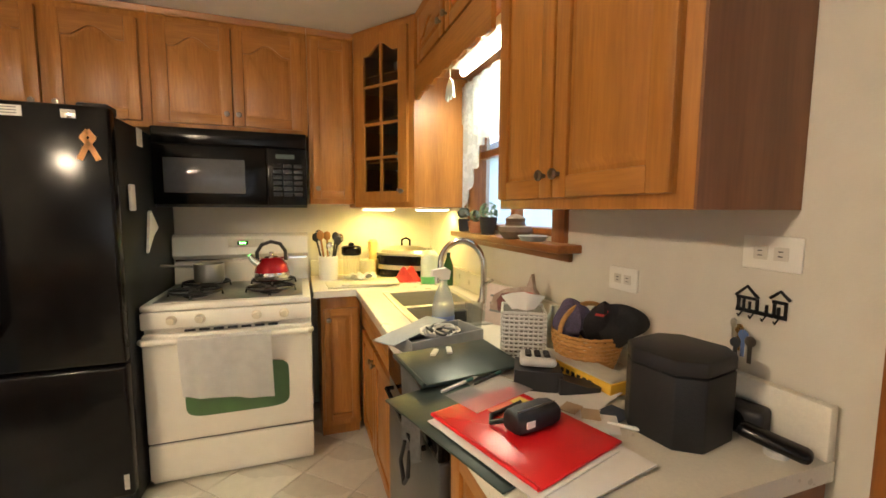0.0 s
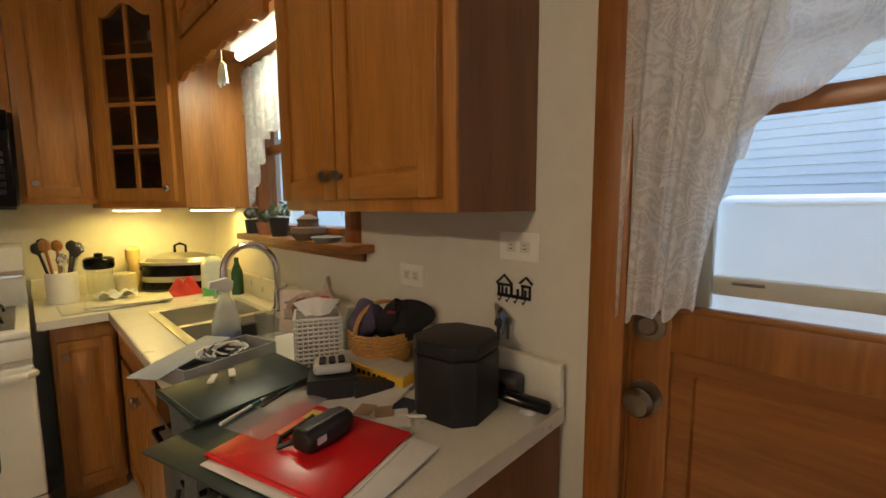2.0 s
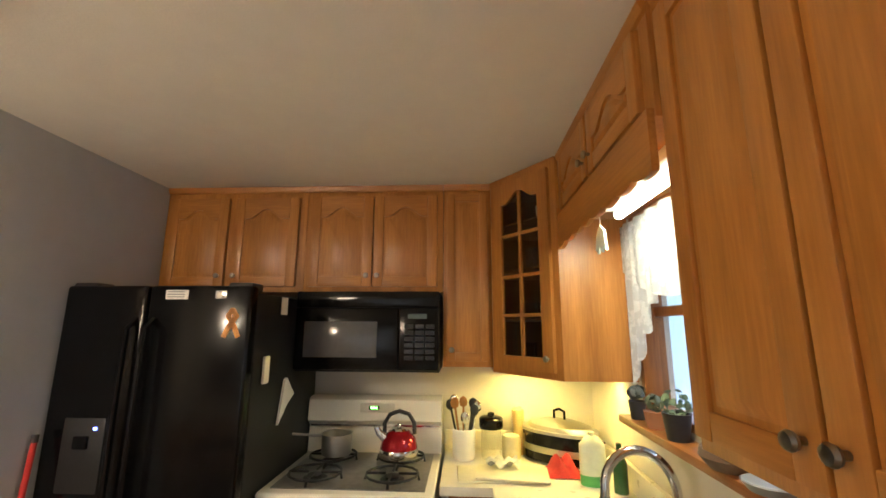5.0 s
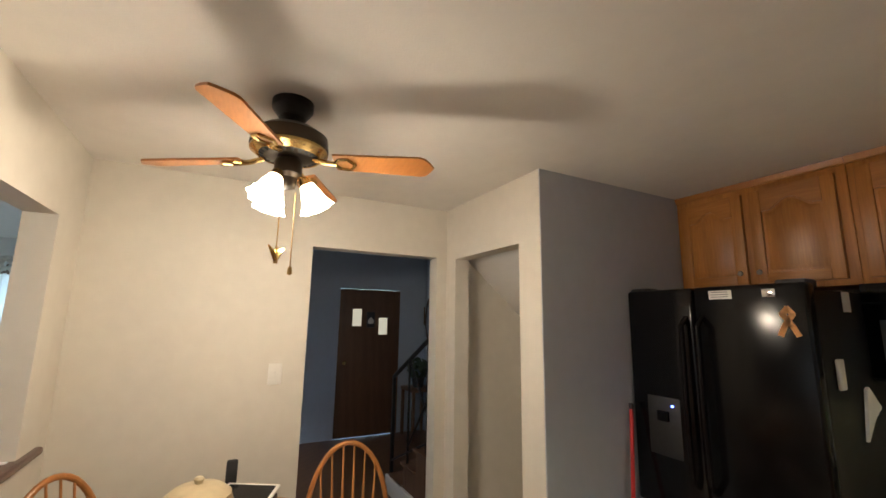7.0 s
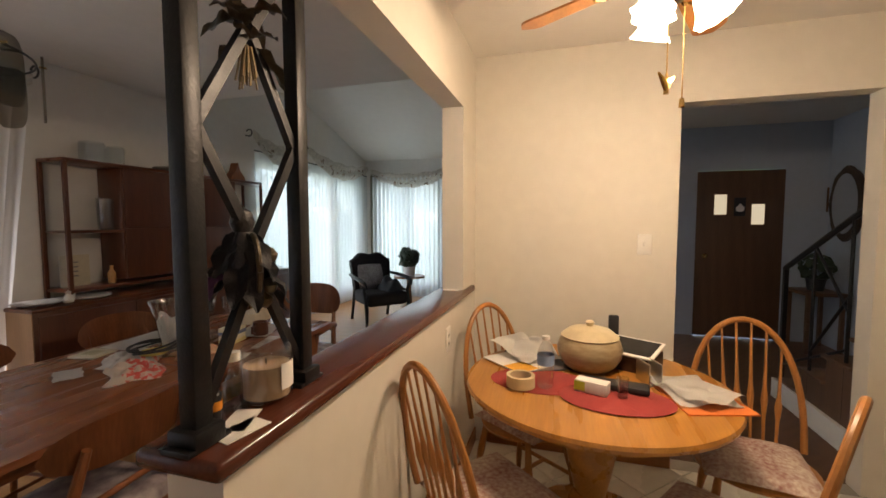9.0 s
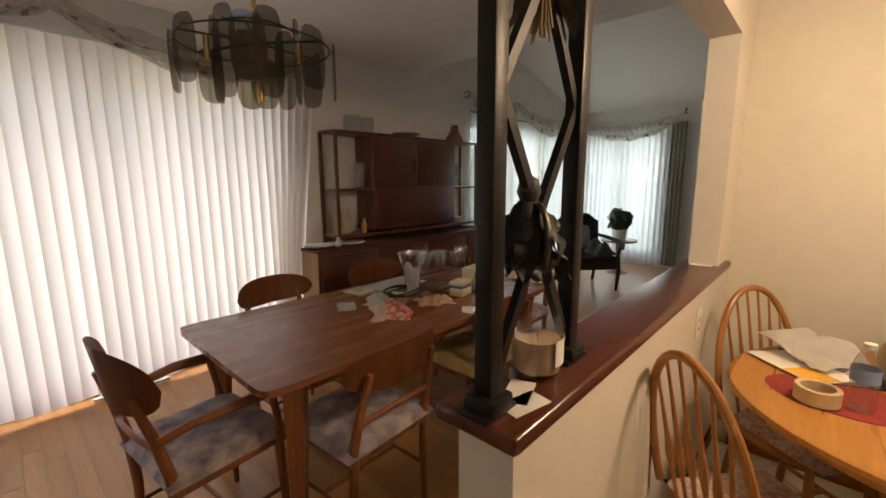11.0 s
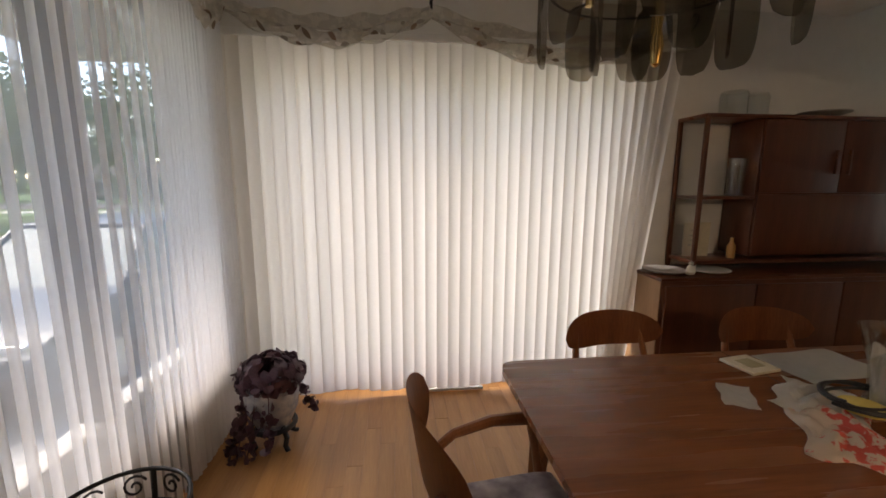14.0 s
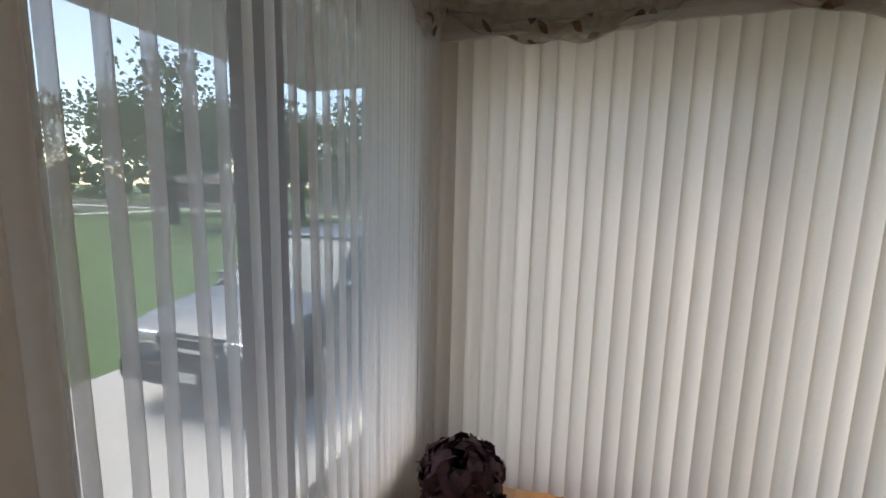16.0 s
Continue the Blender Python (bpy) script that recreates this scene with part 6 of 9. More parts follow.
# broom beside the refrigerator
bs = thing("broom", -1.245, 2.58, 0, 0, "broom with a red handle leaning beside the refrigerator", "broom")
part("handle", T([(0.055, -0.10, 0.20), (0.0, 0.02, 1.15)], 0.011, 10), material("red_handle", (0.50, 0.03, 0.03), 0.35), bs)
part("cap", T([(0.0, 0.02, 1.15), (-0.002, 0.023, 1.18)], 0.012, 10), BLACK_MATT, bs)
part("head", P([(-0.06, 0.0), (0.14, 0.0), (0.10, 0.20), (0.02, 0.20)], "y", -0.13, -0.08), material("bristle", (0.35, 0.30, 0.2), 0.9, 0, 0.3, 90, 0.5), bs)

# ---- dining table ----
dt = thing("dining_table", -1.23, -1.50, 0, 0, "long walnut dining table with rounded corners", "table")
outl = []
for k in range(48):
    a = 2 * math.pi * k / 48
    c, s = math.cos(a), math.sin(a)
    outl.append((0.965 * math.copysign(abs(c) ** 0.07, c), 0.475 * math.copysign(abs(s) ** 0.07, s) * (1.0 - 0.05 * abs(c) ** 6)))
bm = bmesh.new()
prism(bm, outl, "z", 0.712, 0.738)
part("tabletop", bm, WALNUT_X, dt)
part("leaf_seam", B(-0.002, -0.474, 0.7378, 0.002, 0.474, 0.7386), BLACK_MATT, dt)
for y in (-0.36, 0.36):
    part("apron", B(-0.78, y - 0.011, 0.63, 0.78, y + 0.011, 0.712, 0.003), WALNUT_X, dt)
for x in (-0.78, 0.78):
    part("apron", B(x - 0.011, -0.36, 0.63, x + 0.011, 0.36, 0.712, 0.003), WALNUT, dt)
for sx in (-1, 1):
    for sy in (-1, 1):
        bm = bmesh.new()
        top, bot = Vector((0.80 * sx, 0.37 * sy, 0.712)), Vector((0.83 * sx, 0.40 * sy, 0.0))
        tube(bm, [top, top.lerp(bot, 0.15), bot], 0.03, 4, [0.058, 0.05, 0.026])
        part("leg", bm, WALNUT, dt)

SEATFAB = material("plum_floral_fabric", (0.64, 0.56, 0.55), 0.9, 0, 0, 6, 0.35, second=(0.10, 0.075, 0.10))
GOLDFAB = material("gold_floral_fabric", (0.44, 0.33, 0.13), 0.9, 0, 0, 8, 0.35, second=(0.22, 0.15, 0.05))


def dining_chair(x, y, rz, arms, fabric, label):
    """A mid-century chair that faces its own +x."""
    c = thing("dining_chair", x, y, 0, rz, label, "chair", "chairs round the dining table")
    part("seat_frame", B(-0.21, -0.225, 0.385, 0.21, 0.225, 0.425, 0.008), WALNUT, c)
    def pad(u, v):
        a, b = (u - 0.5) * 2, (v - 0.5) * 2
        e = max(0, (1 - abs(a) ** 5) * (1 - abs(b) ** 5)) ** 0.4
        return (0.225 * a, 0.238 * b, 0.425 + 0.055 * e)
    part("seat", G(18, 18, pad), fabric, c, "floral upholstered seat")
    for s in (-1, 1):
        part("back_post", T([(-0.20, 0.19 * s, 0.0), (-0.19, 0.195 * s, 0.25), (-0.20, 0.195 * s, 0.45), (-0.235, 0.18 * s, 0.62), (-0.275, 0.165 * s, 0.76)], 0.017, 10, [0.013, 0.018, 0.021, 0.017, 0.013]), WALNUT, c)
        part("front_leg", T([(0.185, 0.20 * s, 0.44 if not arms else 0.40), (0.19, 0.205 * s, 0.2), (0.195, 0.21 * s, 0.0)], 0.017, 10, [0.021, 0.018, 0.012]), WALNUT, c)
        part("stretcher", T([(-0.19, 0.195 * s, 0.17), (0.19, 0.205 * s, 0.17)], 0.009, 8), WALNUT, c)
        if arms:
            part("arm_post", T([(0.175, 0.225 * s, 0.40), (0.16, 0.245 * s, 0.52), (0.14, 0.25 * s, 0.635)], 0.015, 10, [0.018, 0.014, 0.016]), WALNUT, c)
            part("armrest", T([(-0.225, 0.20 * s, 0.60), (-0.14, 0.235 * s, 0.635), (0.0, 0.262 * s, 0.645), (0.12, 0.258 * s, 0.64), (0.17, 0.25 * s, 0.63)], 0.018, 10, [0.016, 0.016, 0.02, 0.023, 0.015]), WALNUT, c)
    part("cross_stretcher", T([(0.0, -0.2, 0.17), (0.0, 0.2, 0.17)], 0.009, 8), WALNUT, c)
    part("lower_rail", T([(-0.225, -0.185, 0.56), (-0.245, -0.09, 0.575), (-0.25, 0, 0.58), (-0.245, 0.09, 0.575), (-0.225, 0.185, 0.56)], 0.011, 8), WALNUT, c)
    bm = bmesh.new()
    nu, nv, t = 28, 8, 0.022
    def rest(u, v, off):
        a = (u - 0.5) * 2
        h = (0.115 if arms else 0.078) * (1 - abs(a) ** 3.2) ** 0.5 + 0.004
        z = (0.79 if arms else 0.755) + (v - 0.5) * 2 * h + 0.008 * (1 - a * a)
        return (-0.295 + 0.085 * a * a - 0.16 * (z - 0.745) + off, 0.25 * a, z)
    grid_sheet(bm, nu, nv, lambda u, v: rest(u, v, 0.0))
    bmesh.ops.solidify(bm, geom=list(bm.faces), thickness=t)
    part("backrest", bm, WALNUT, c, "curved oval walnut backrest")
    return c


dining_chair(-0.21, -1.46, 187, True, SEATFAB, "walnut armchair with plum floral seat at the table's end")
dining_chair(-0.88, -1.945, 96, False, SEATFAB, "walnut dining chair before the patio blinds")
dining_chair(-1.60, -1.92, 90, False, SEATFAB, "walnut dining chair before the hutch")
dining_chair(-2.36, -1.45, 4, True, SEATFAB, "walnut armchair at the far end of the table")
dining_chair(-0.71, -1.13, -86, False, SEATFAB, "walnut dining chair with plum floral seat pushed to the table")
dining_chair(-1.545, -1.18, -89, False, GOLDFAB, "walnut dining chair with gold floral seat")

# ---- on the dining table ----
Z = 0.7395
t_ = thing("coaster_frame", -1.23, -1.83, Z, 10, "small square cream picture tile", "tile")
part("rim", B(-0.07, -0.07, 0, 0.07, 0.07, 0.012, 0.003), material("cream_card", (0.62, 0.57, 0.45), 0.6), t_)
part("centre", B(-0.035, -0.035, 0.0121, 0.035, 0.035, 0.0135), material("muted_print", (0.40, 0.36, 0.22), 0.6), t_)
t_ = thing("glass_vase", -1.36, -1.48, Z, 0, "tall flared clear glass vase with crumpled tissue in it", "vase")
part("vase", L([(0, 0.0), (0.055, 0.0), (0.057, 0.01), (0.045, 0.09), (0.052, 0.16), (0.088, 0.275), (0.084, 0.275), (0.048, 0.158), (0.041, 0.09), (0.05, 0.012), (0, 0.01)], seg=36), CLEAR, t_)
part("tissue", G(24, 10, lambda u, v: ((0.030 + 0.018 * v + 0.007 * math.sin(u * 31 + v * 5)) * math.cos(2 * math.pi * u), (0.030 + 0.018 * v + 0.007 * math.cos(u * 25)) * math.sin(2 * math.pi * u), 0.02 + 0.175 * v + 0.02 * math.sin(u * 19) * v)), cloth("tissue_wrap", (0.8, 0.78, 0.75), 0.4, 0.1), t_)
for k, (x, y, h) in enumerate(((-1.58, -1.60, 0.20), (-1.66, -1.54, 0.21), (-1.74, -1.62, 0.225), (-1.82, -1.55, 0.21), (-1.92, -1.58, 0.235), (-1.70, -1.70, 0.20))):
    t_ = thing("wine_glass", x, y, Z, 0, "clear stemmed glass on the dining table", "glassware", "stemmed glasses")
    w = 1.25 if k == 4 else 1.0
    part("glass", L([(0, 0.0), (0.034, 0.0), (0.034, 0.003), (0.006, 0.008), (0.005, h * 0.40), (0.012, h * 0.46), (0.030 * w, h * 0.70), (0.042 * w + 0.004 * (k % 3), h), (0.040 * w + 0.004 * (k % 3), h), (0.028 * w, h * 0.71), (0, h * 0.49)], seg=24), CLEAR, t_)
t_ = thing("glass_bowl", -1.56, -1.47, Z, 0, "low clear glass bowl", "bowl")
part("bowl", L([(0, 0), (0.05, 0), (0.095, 0.05), (0.092, 0.05), (0.05, 0.006), (0, 0.006)], seg=26), CLEAR, t_)
PINK = material("pink_print", (0.90, 0.78, 0.66), 0.6, 0, 0, 16, 0.1, second=(0.85, 0.16, 0.12))
patches = [x for x in PINK.node_tree.nodes if x.type == "MAP_RANGE"][0]
patches.inputs["From Min"].default_value, patches.inputs["From Max"].default_value = 0.90, 0.97
PEACH = material("peach_print", (0.92, 0.78, 0.62), 0.6, 0, 0, 20, 0.1, second=(0.80, 0.45, 0.24))
for k, (x, y, r, w, h, m, lab) in enumerate(((-1.14, -1.43, 55, 0.40, 0.20, PINK, "long crumpled pink and white printed bag"), (-1.39, -1.33, -25, 0.20, 0.15, PEACH, "crumpled peach printed bag"), (-0.99, -1.62, 60, 0.16, 0.10, PAPER, "torn white paper"), (-1.50, -1.80, 5, 0.38, 0.24, PAPER, "white sheets of paper"), (-1.65, -1.07, 15, 0.24, 0.17, PAPER, "white sheet of paper"), (-1.22, -1.55, 35, 0.26, 0.22, PAPER, "rumpled white bag"), (-1.83, -1.33, 20, 0.30, 0.20, PAPER, "white sheet of paper"))):
    t_ = thing("paper_bag" if k in (0, 1, 5) else "paper_sheet", x, y, Z, r, lab + " on the dining table", "papers", "papers on the dining table")
    def crumple2(u, v, k=k, w=w, h=h):
        bag = k in (0, 1, 5)
        amp, wob = (0.024, 0.014) if bag else (0.0012, 0.003)
        dome = math.sin(math.pi * u) ** 0.5 * math.sin(math.pi * v) ** 0.5 if bag else 1.0
        ridge = abs(math.sin(u * 11 + 3.0 * math.sin(v * 4 + k) + k)) * 0.9 + 0.5 * abs(math.sin(v * 13 + 2.2 * math.sin(u * 6) + k))
        return ((u - 0.5) * w + wob * math.sin(v * 9 + k), (v - 0.5) * h + wob * math.sin(u * 11 + k), 0.002 + 0.0016 * k + amp * dome * (0.35 + ridge))
    part("sheet", G(36, 24, crumple2, 0.0015), m, t_)
t_ = thing("cable_coil", -1.27, -1.47, Z, 0, "coiled black cable on the dining table", "cable")
part("cable", T([((0.105 + 0.012 * math.sin(q * 0.7)) * math.cos(q), (0.085 + 0.01 * math.cos(q * 0.6)) * math.sin(q), 0.055 + 0.004 * math.sin(q * 2.3) + 0.0012 * q) for q in [k * 0.25 for k in range(78)]], 0.005, 6), BLACK_MATT, t_)
t_ = thing("yellow_disc", -1.26, -1.46, Z + 0.035, 0, "pale yellow round trivet inside the cable coil", "trivet")
part("disc", L([(0, 0.0), (0.06, 0.0), (0.06, 0.012), (0, 0.012)], seg=26), material("pale_yellow", (0.72, 0.58, 0.16), 0.6), t_)
for k, (x, y, z, r) in enumerate(((-1.62, -1.33, 0, 10), (-1.62, -1.33, 0.022, 14), (-1.63, -1.34, 0.044, 6), (-1.62, -1.33, 0.066, 12))):
    t_ = thing("card_box", x, y, Z + z, r, "small flat boxed pack in a pile", "box", "boxes on the dining table")
    part("carton", B(-0.06, -0.045, 0, 0.06, 0.045, 0.0215, 0.002), material("box_%s" % "abcd"[k], ((0.62, 0.52, 0.25), (0.7, 0.66, 0.55), (0.12, 0.16, 0.28), (0.65, 0.60, 0.42))[k], 0.5), t_)
t_ = thing("mug", -1.75, -1.25, Z, 0, "brown glazed ceramic mug", "mug")
part("cup", L([(0, 0), (0.035, 0), (0.042, 0.02), (0.042, 0.09), (0.038, 0.09), (0.036, 0.01), (0, 0.01)], seg=24), material("brown_glaze", (0.09, 0.035, 0.02), 0.3), t_)
part("handle", T([(0.04, 0, 0.075), (0.068, 0, 0.07), (0.07, 0, 0.035), (0.04, 0, 0.025)], 0.006, 8), bpy.data.materials["brown_glaze"], t_)
t_ = thing("tissue_box", -2.05, -1.55, Z, 10, "cream cardboard tissue box", "box")
part("carton", B(-0.10, -0.06, 0, 0.10, 0.06, 0.075, 0.003), material("cream_box", (0.60, 0.52, 0.36), 0.6), t_)
t_ = thing("salt_shaker", -1.90, -1.09, Z, 0, "small glass shaker with steel cap", "shaker")
part("glass", L([(0, 0), (0.018, 0), (0.016, 0.05), (0, 0.05)], seg=16), CLEAR, t_)
part("cap", L([(0.017, 0.05), (0.017, 0.065), (0, 0.07)], seg=16), STEEL, t_)
t_ = thing("folded_napkin", -1.42, -1.09, Z, 20, "folded white napkin standing as a wedge", "napkin")
part("wedge", P([(-0.06, 0.0), (0.06, 0.0), (0.045, 0.03), (-0.01, 0.012)], "y", -0.03, 0.03), PAPER, t_)

# ---- chandelier ----
ch = thing("chandelier", -0.59, -1.60, 1.76, 0, "chandelier of smoked glass panes round a brass stem", "chandelier")
part("stem", L([(0, 0.0), (0.012, 0.01), (0.018, 0.06), (0.010, 0.10), (0.016, 0.20), (0.03, 0.26), (0.012, 0.32), (0.010, 0.42), (0, 0.43)], seg=16), BRASS, ch)
bm = bmesh.new()
for k in range(13):
    z = 0.43 + k * 0.034
    pl = [(0.009 * math.cos(q), 0.0, z + 0.017 + 0.017 * math.sin(q)) if k % 2 else (0.0, 0.009 * math.cos(q), z + 0.017 + 0.017 * math.sin(q)) for q in [j * math.pi / 5 for j in range(11)]]
    tube(bm, pl, 0.0025, 5, caps=False)
part("chain", bm, BRASS, ch)
part("ceiling_rose", L([(0.06, DC - 1.76), (0.055, DC - 1.79), (0.02, DC - 1.80), (0.012, DC - 1.815), (0, DC - 1.815)], seg=24), BRASS, ch)
for r, z in ((0.30, 0.235), (0.155, 0.295)):
    part("ring", T([(r * math.cos(q), r * math.sin(q), z) for q in [k * math.pi / 20 for k in range(41)]], 0.004, 6), IRON, ch)
def glass_pane(w, h):
    o = []
    for k in range(20):
        a = 2 * math.pi * k / 20
        c, s = math.cos(a), math.sin(a)
        o.append((w / 2 * math.copysign(abs(c) ** 0.5, c), h / 2 + h / 2 * math.copysign(abs(s) ** 0.75, s)))
    return P(o, "y", -0.004, 0.004)
for n_, r, z0, w, h in ((8, 0.315, 0.03, 0.125, 0.24), (6, 0.165, 0.0, 0.115, 0.35)):
    for k in range(n_):
        a = 2 * math.pi * (k + 0.35) / n_
        M = Matrix.Translation((r * math.cos(a), r * math.sin(a), z0)) @ Matrix.Rotation(a + math.pi / 2, 4, "Z")
        p_ = part("glass_pane", turn(glass_pane(w, h), M), SMOKED, ch, "smoked glass pane")
        part("pin", T([(0.012 * math.cos(a) + (r - 0.02) * math.cos(a), (r - 0.008) * math.sin(a), z0 + h * 0.85), ((r + 0.012) * math.cos(a), (r + 0.012) * math.sin(a), z0 + h * 0.85)], 0.004, 6), BRASS, p_)
for k in range(6):
    a = 2 * math.pi * k / 6
    part("arm", T([(0.02 * math.cos(a), 0.02 * math.sin(a), 0.25), (0.30 * math.cos(a), 0.30 * math.sin(a), 0.235)], 0.005, 6), IRON, ch)
    if k % 2 == 0:
        part("candle_sleeve", T([(0.20 * math.cos(a), 0.20 * math.sin(a), 0.15), (0.20 * math.cos(a), 0.20 * math.sin(a), 0.235)], 0.012, 10), BRASS, ch)

# ---- hutch ----
hu = thing("hutch", -2.84, -3.24, 0, 0, "dark walnut hutch with open glazed ends and cupboards", "hutch")
part("base_body", B(-1.30, 0.0, 0.08, 1.30, 0.40, 0.82, 0.006), HUTCH, hu)
part("plinth", B(-1.25, 0.03, 0.0, 1.25, 0.36, 0.08), BLACK_MATT, hu)
part("base_top", B(-1.315, -0.0, 0.82, 1.315, 0.415, 0.845, 0.006), HUTCH_X, hu)
part("end_panel", B(1.30, 0.005, 0.08, 1.306, 0.395, 0.82), wood("light_end", (0.42, 0.25, 0.13), (0.30, 0.17, 0.08), "z", 0.4), hu, "lighter end panel")
for k in range(4):
    x0 = -1.28 + k * 0.642
    d_ = part("door", B(x0, 0.40, 0.12, x0 + 0.63, 0.415, 0.79, 0.003), HUTCH, hu)
    part("pull", B(x0 + (0.58 if k % 2 == 0 else 0.03), 0.415, 0.42, x0 + (0.60 if k % 2 == 0 else 0.05), 0.43, 0.52, 0.003), BRASS, d_)
part("upper_top", B(-1.01, 0.0, 1.855, 1.01, 0.28, 1.88, 0.005), HUTCH_X, hu)
for x0, x1 in ((-0.60, 0.60),):
    part("cupboard", B(x0, 0.0, 0.95, x1, 0.265, 1.855, 0.004), HUTCH, hu)
    part("cupboard_door", B(x0 + 0.01, 0.265, 1.38, -0.004, 0.28, 1.845, 0.003), HUTCH, hu)
    part("cupboard_door", B(0.004, 0.265, 1.38, x1 - 0.01, 0.28, 1.845, 0.003), HUTCH, hu)
    part("drop_front", B(x0 + 0.01, 0.265, 0.96, x1 - 0.01, 0.28, 1.365, 0.003), HUTCH, hu)
    for s in (-0.05, 0.05):
        part("pull", B(s - 0.008, 0.28, 1.50, s + 0.008, 0.295, 1.66, 0.003), HUTCH, hu)
for s in (-1, 1):
    for y in (0.012, 0.268):
        part("post", B(s * 0.995 - 0.014, y - 0.012, 0.845, s * 0.995 + 0.014, y + 0.012, 1.855, 0.003), HUTCH, hu)
    part("shelf", B(min(s * 0.60, s * 0.99), 0.01, 1.335, max(s * 0.60, s * 0.99), 0.27, 1.355, 0.003), HUTCH_X, hu)
    part("glass_end", B(s * 0.993 - 0.002, 0.03, 0.86, s * 0.993 + 0.002, 0.25, 1.85), CLEAR, hu)
part("foot_rail", B(-1.0, 0.01, 0.90, 1.0, 0.27, 0.925, 0.003), HUTCH_X, hu)
for nm, x, y, z, prof, mat, lab in (
        ("glass_canister", -2.12, -3.10, 1.88, [(0, 0), (0.085, 0), (0.085, 0.14), (0.075, 0.16), (0.07, 0.16), (0.08, 0.14), (0.08, 0.006), (0, 0.006)], CLEAR, "clear glass canister on top of the hutch"),
        ("glass_jar", -2.28, -3.08, 1.88, [(0, 0), (0.06, 0), (0.065, 0.13), (0.05, 0.15), (0.045, 0.15), (0.06, 0.12), (0.055, 0.006), (0, 0.006)], CLEAR, "clear glass jar on top of the hutch"),
        ("shallow_dish", -2.78, -3.08, 1.88, [(0, 0), (0.06, 0), (0.15, 0.035), (0.147, 0.04), (0.06, 0.008), (0, 0.008)], material("grey_dish", (0.35, 0.33, 0.31), 0.3), "shallow grey dish on top of the hutch"),
        ("grey_plate", -1.66, -3.00, 0.845, [(0, 0), (0.08, 0), (0.14, 0.02), (0.14, 0.024), (0.07, 0.006), (0, 0.006)], bpy.data.materials.get("grey_dish"), "grey plate on the hutch base"),
        ("serving_dish", -1.98, -2.99, 0.845, [(0, 0), (0.08, 0), (0.13, 0.015), (0.13, 0.02), (0, 0.01)], WHITE_PAINT, "white shallow dish on the hutch base"),
        ("serving_dish", -3.95, -3.00, 0.845, [(0, 0), (0.12, 0), (0.18, 0.012), (0.18, 0.016), (0, 0.01)], WHITE_PAINT, "pale platter on the hutch base"),
        ("glass_vase", -2.18, -3.08, 1.355, [(0, 0), (0.05, 0), (0.06, 0.25), (0.055, 0.25), (0.045, 0.006), (0, 0.006)], CLEAR, "straight clear vase on the hutch shelf"),
        ("amber_bottle", -2.19, -3.06, 0.925, [(0, 0), (0.025, 0), (0.028, 0.08), (0.012, 0.11), (0.012, 0.14), (0, 0.14)], material("amber", (0.55, 0.30, 0.10), 0.3), "small amber bottle in the hutch"),
        ("glass_bowl", -3.60, -3.08, 0.925, [(0, 0), (0.06, 0), (0.10, 0.06), (0.096, 0.06), (0.055, 0.006), (0, 0.006)], WHITE_PAINT, "white bowl in the hutch"),
        ("glass_vase", -3.62, -3.08, 1.355, [(0, 0), (0.05, 0), (0.04, 0.2), (0.06, 0.26), (0.055, 0.26), (0.035, 0.2), (0, 0.01)], CLEAR, "clear vase on the far hutch shelf")):
    solo(nm, L(prof, x, y, z, 26), mat, lab, "tableware", "things on the hutch")
t_ = thing("mantel_clock", -3.58, -3.10, 1.88, 0, "small dark carved clock-like ornament on the hutch", "ornament")
part("body", P([(-0.11, 0.0), (0.11, 0.0), (0.09, 0.05), (0.03, 0.11), (0.0, 0.20), (-0.03, 0.11), (-0.09, 0.05)], "y", -0.05, 0.05), WALNUT, t_)
t_ = thing("paper_card", -1.98, -3.14, 0.925, 0, "cream printed card standing in the hutch", "card")
part("sheet", B(-0.10, -0.003, 0, 0.10, 0.003, 0.24), material("cream_card_print", (0.62, 0.56, 0.42), 0.7), t_)
for k in range(4):
    part("print_bar", B(-0.02, 0.0032, 0.18 - k * 0.035, 0.05 + 0.01 * (k % 2), 0.0045, 0.19 - k * 0.035), bpy.data.materials["print_grey"], t_)
t_ = thing("white_figurine", -1.80, -2.93, 0.845, 30, "small white porcelain bird figurine on the hutch base", "figurine")
bm = L([(0, 0), (0.025, 0), (0.03, 0.02), (0.018, 0.05), (0.012, 0.06), (0.015, 0.075), (0, 0.088)], seg=16, sx=1.5)
tube(bm, [(-0.03, 0, 0.025), (-0.075, 0, 0.05)], 0.01, 8, [0.018, 0.004])
part("bird", bm, WHITE_PAINT, t_)

# ---- plant on a stand, iron basket stand ----
pl = thing("potted_plant", 0.83, -2.66, 0, 0, "purple-leaved trailing plant in a glazed pot on a stand", "plant")
for k in range(4):
    a = radians(45 + 90 * k)
    dx, dy = math.cos(a), math.sin(a)
    part("stand_leg", T([(0.09 * dx, 0.09 * dy, 0.13), (0.13 * dx, 0.13 * dy, 0.08), (0.11 * dx, 0.11 * dy, 0.02), (0.14 * dx, 0.14 * dy, 0.0)], 0.014, 8), BLACK_MATT, pl)
part("stand_ring", T([(0.115 * math.cos(q), 0.115 * math.sin(q), 0.115) for q in [k * math.pi / 14 for k in range(29)]], 0.014, 8), BLACK_MATT, pl)
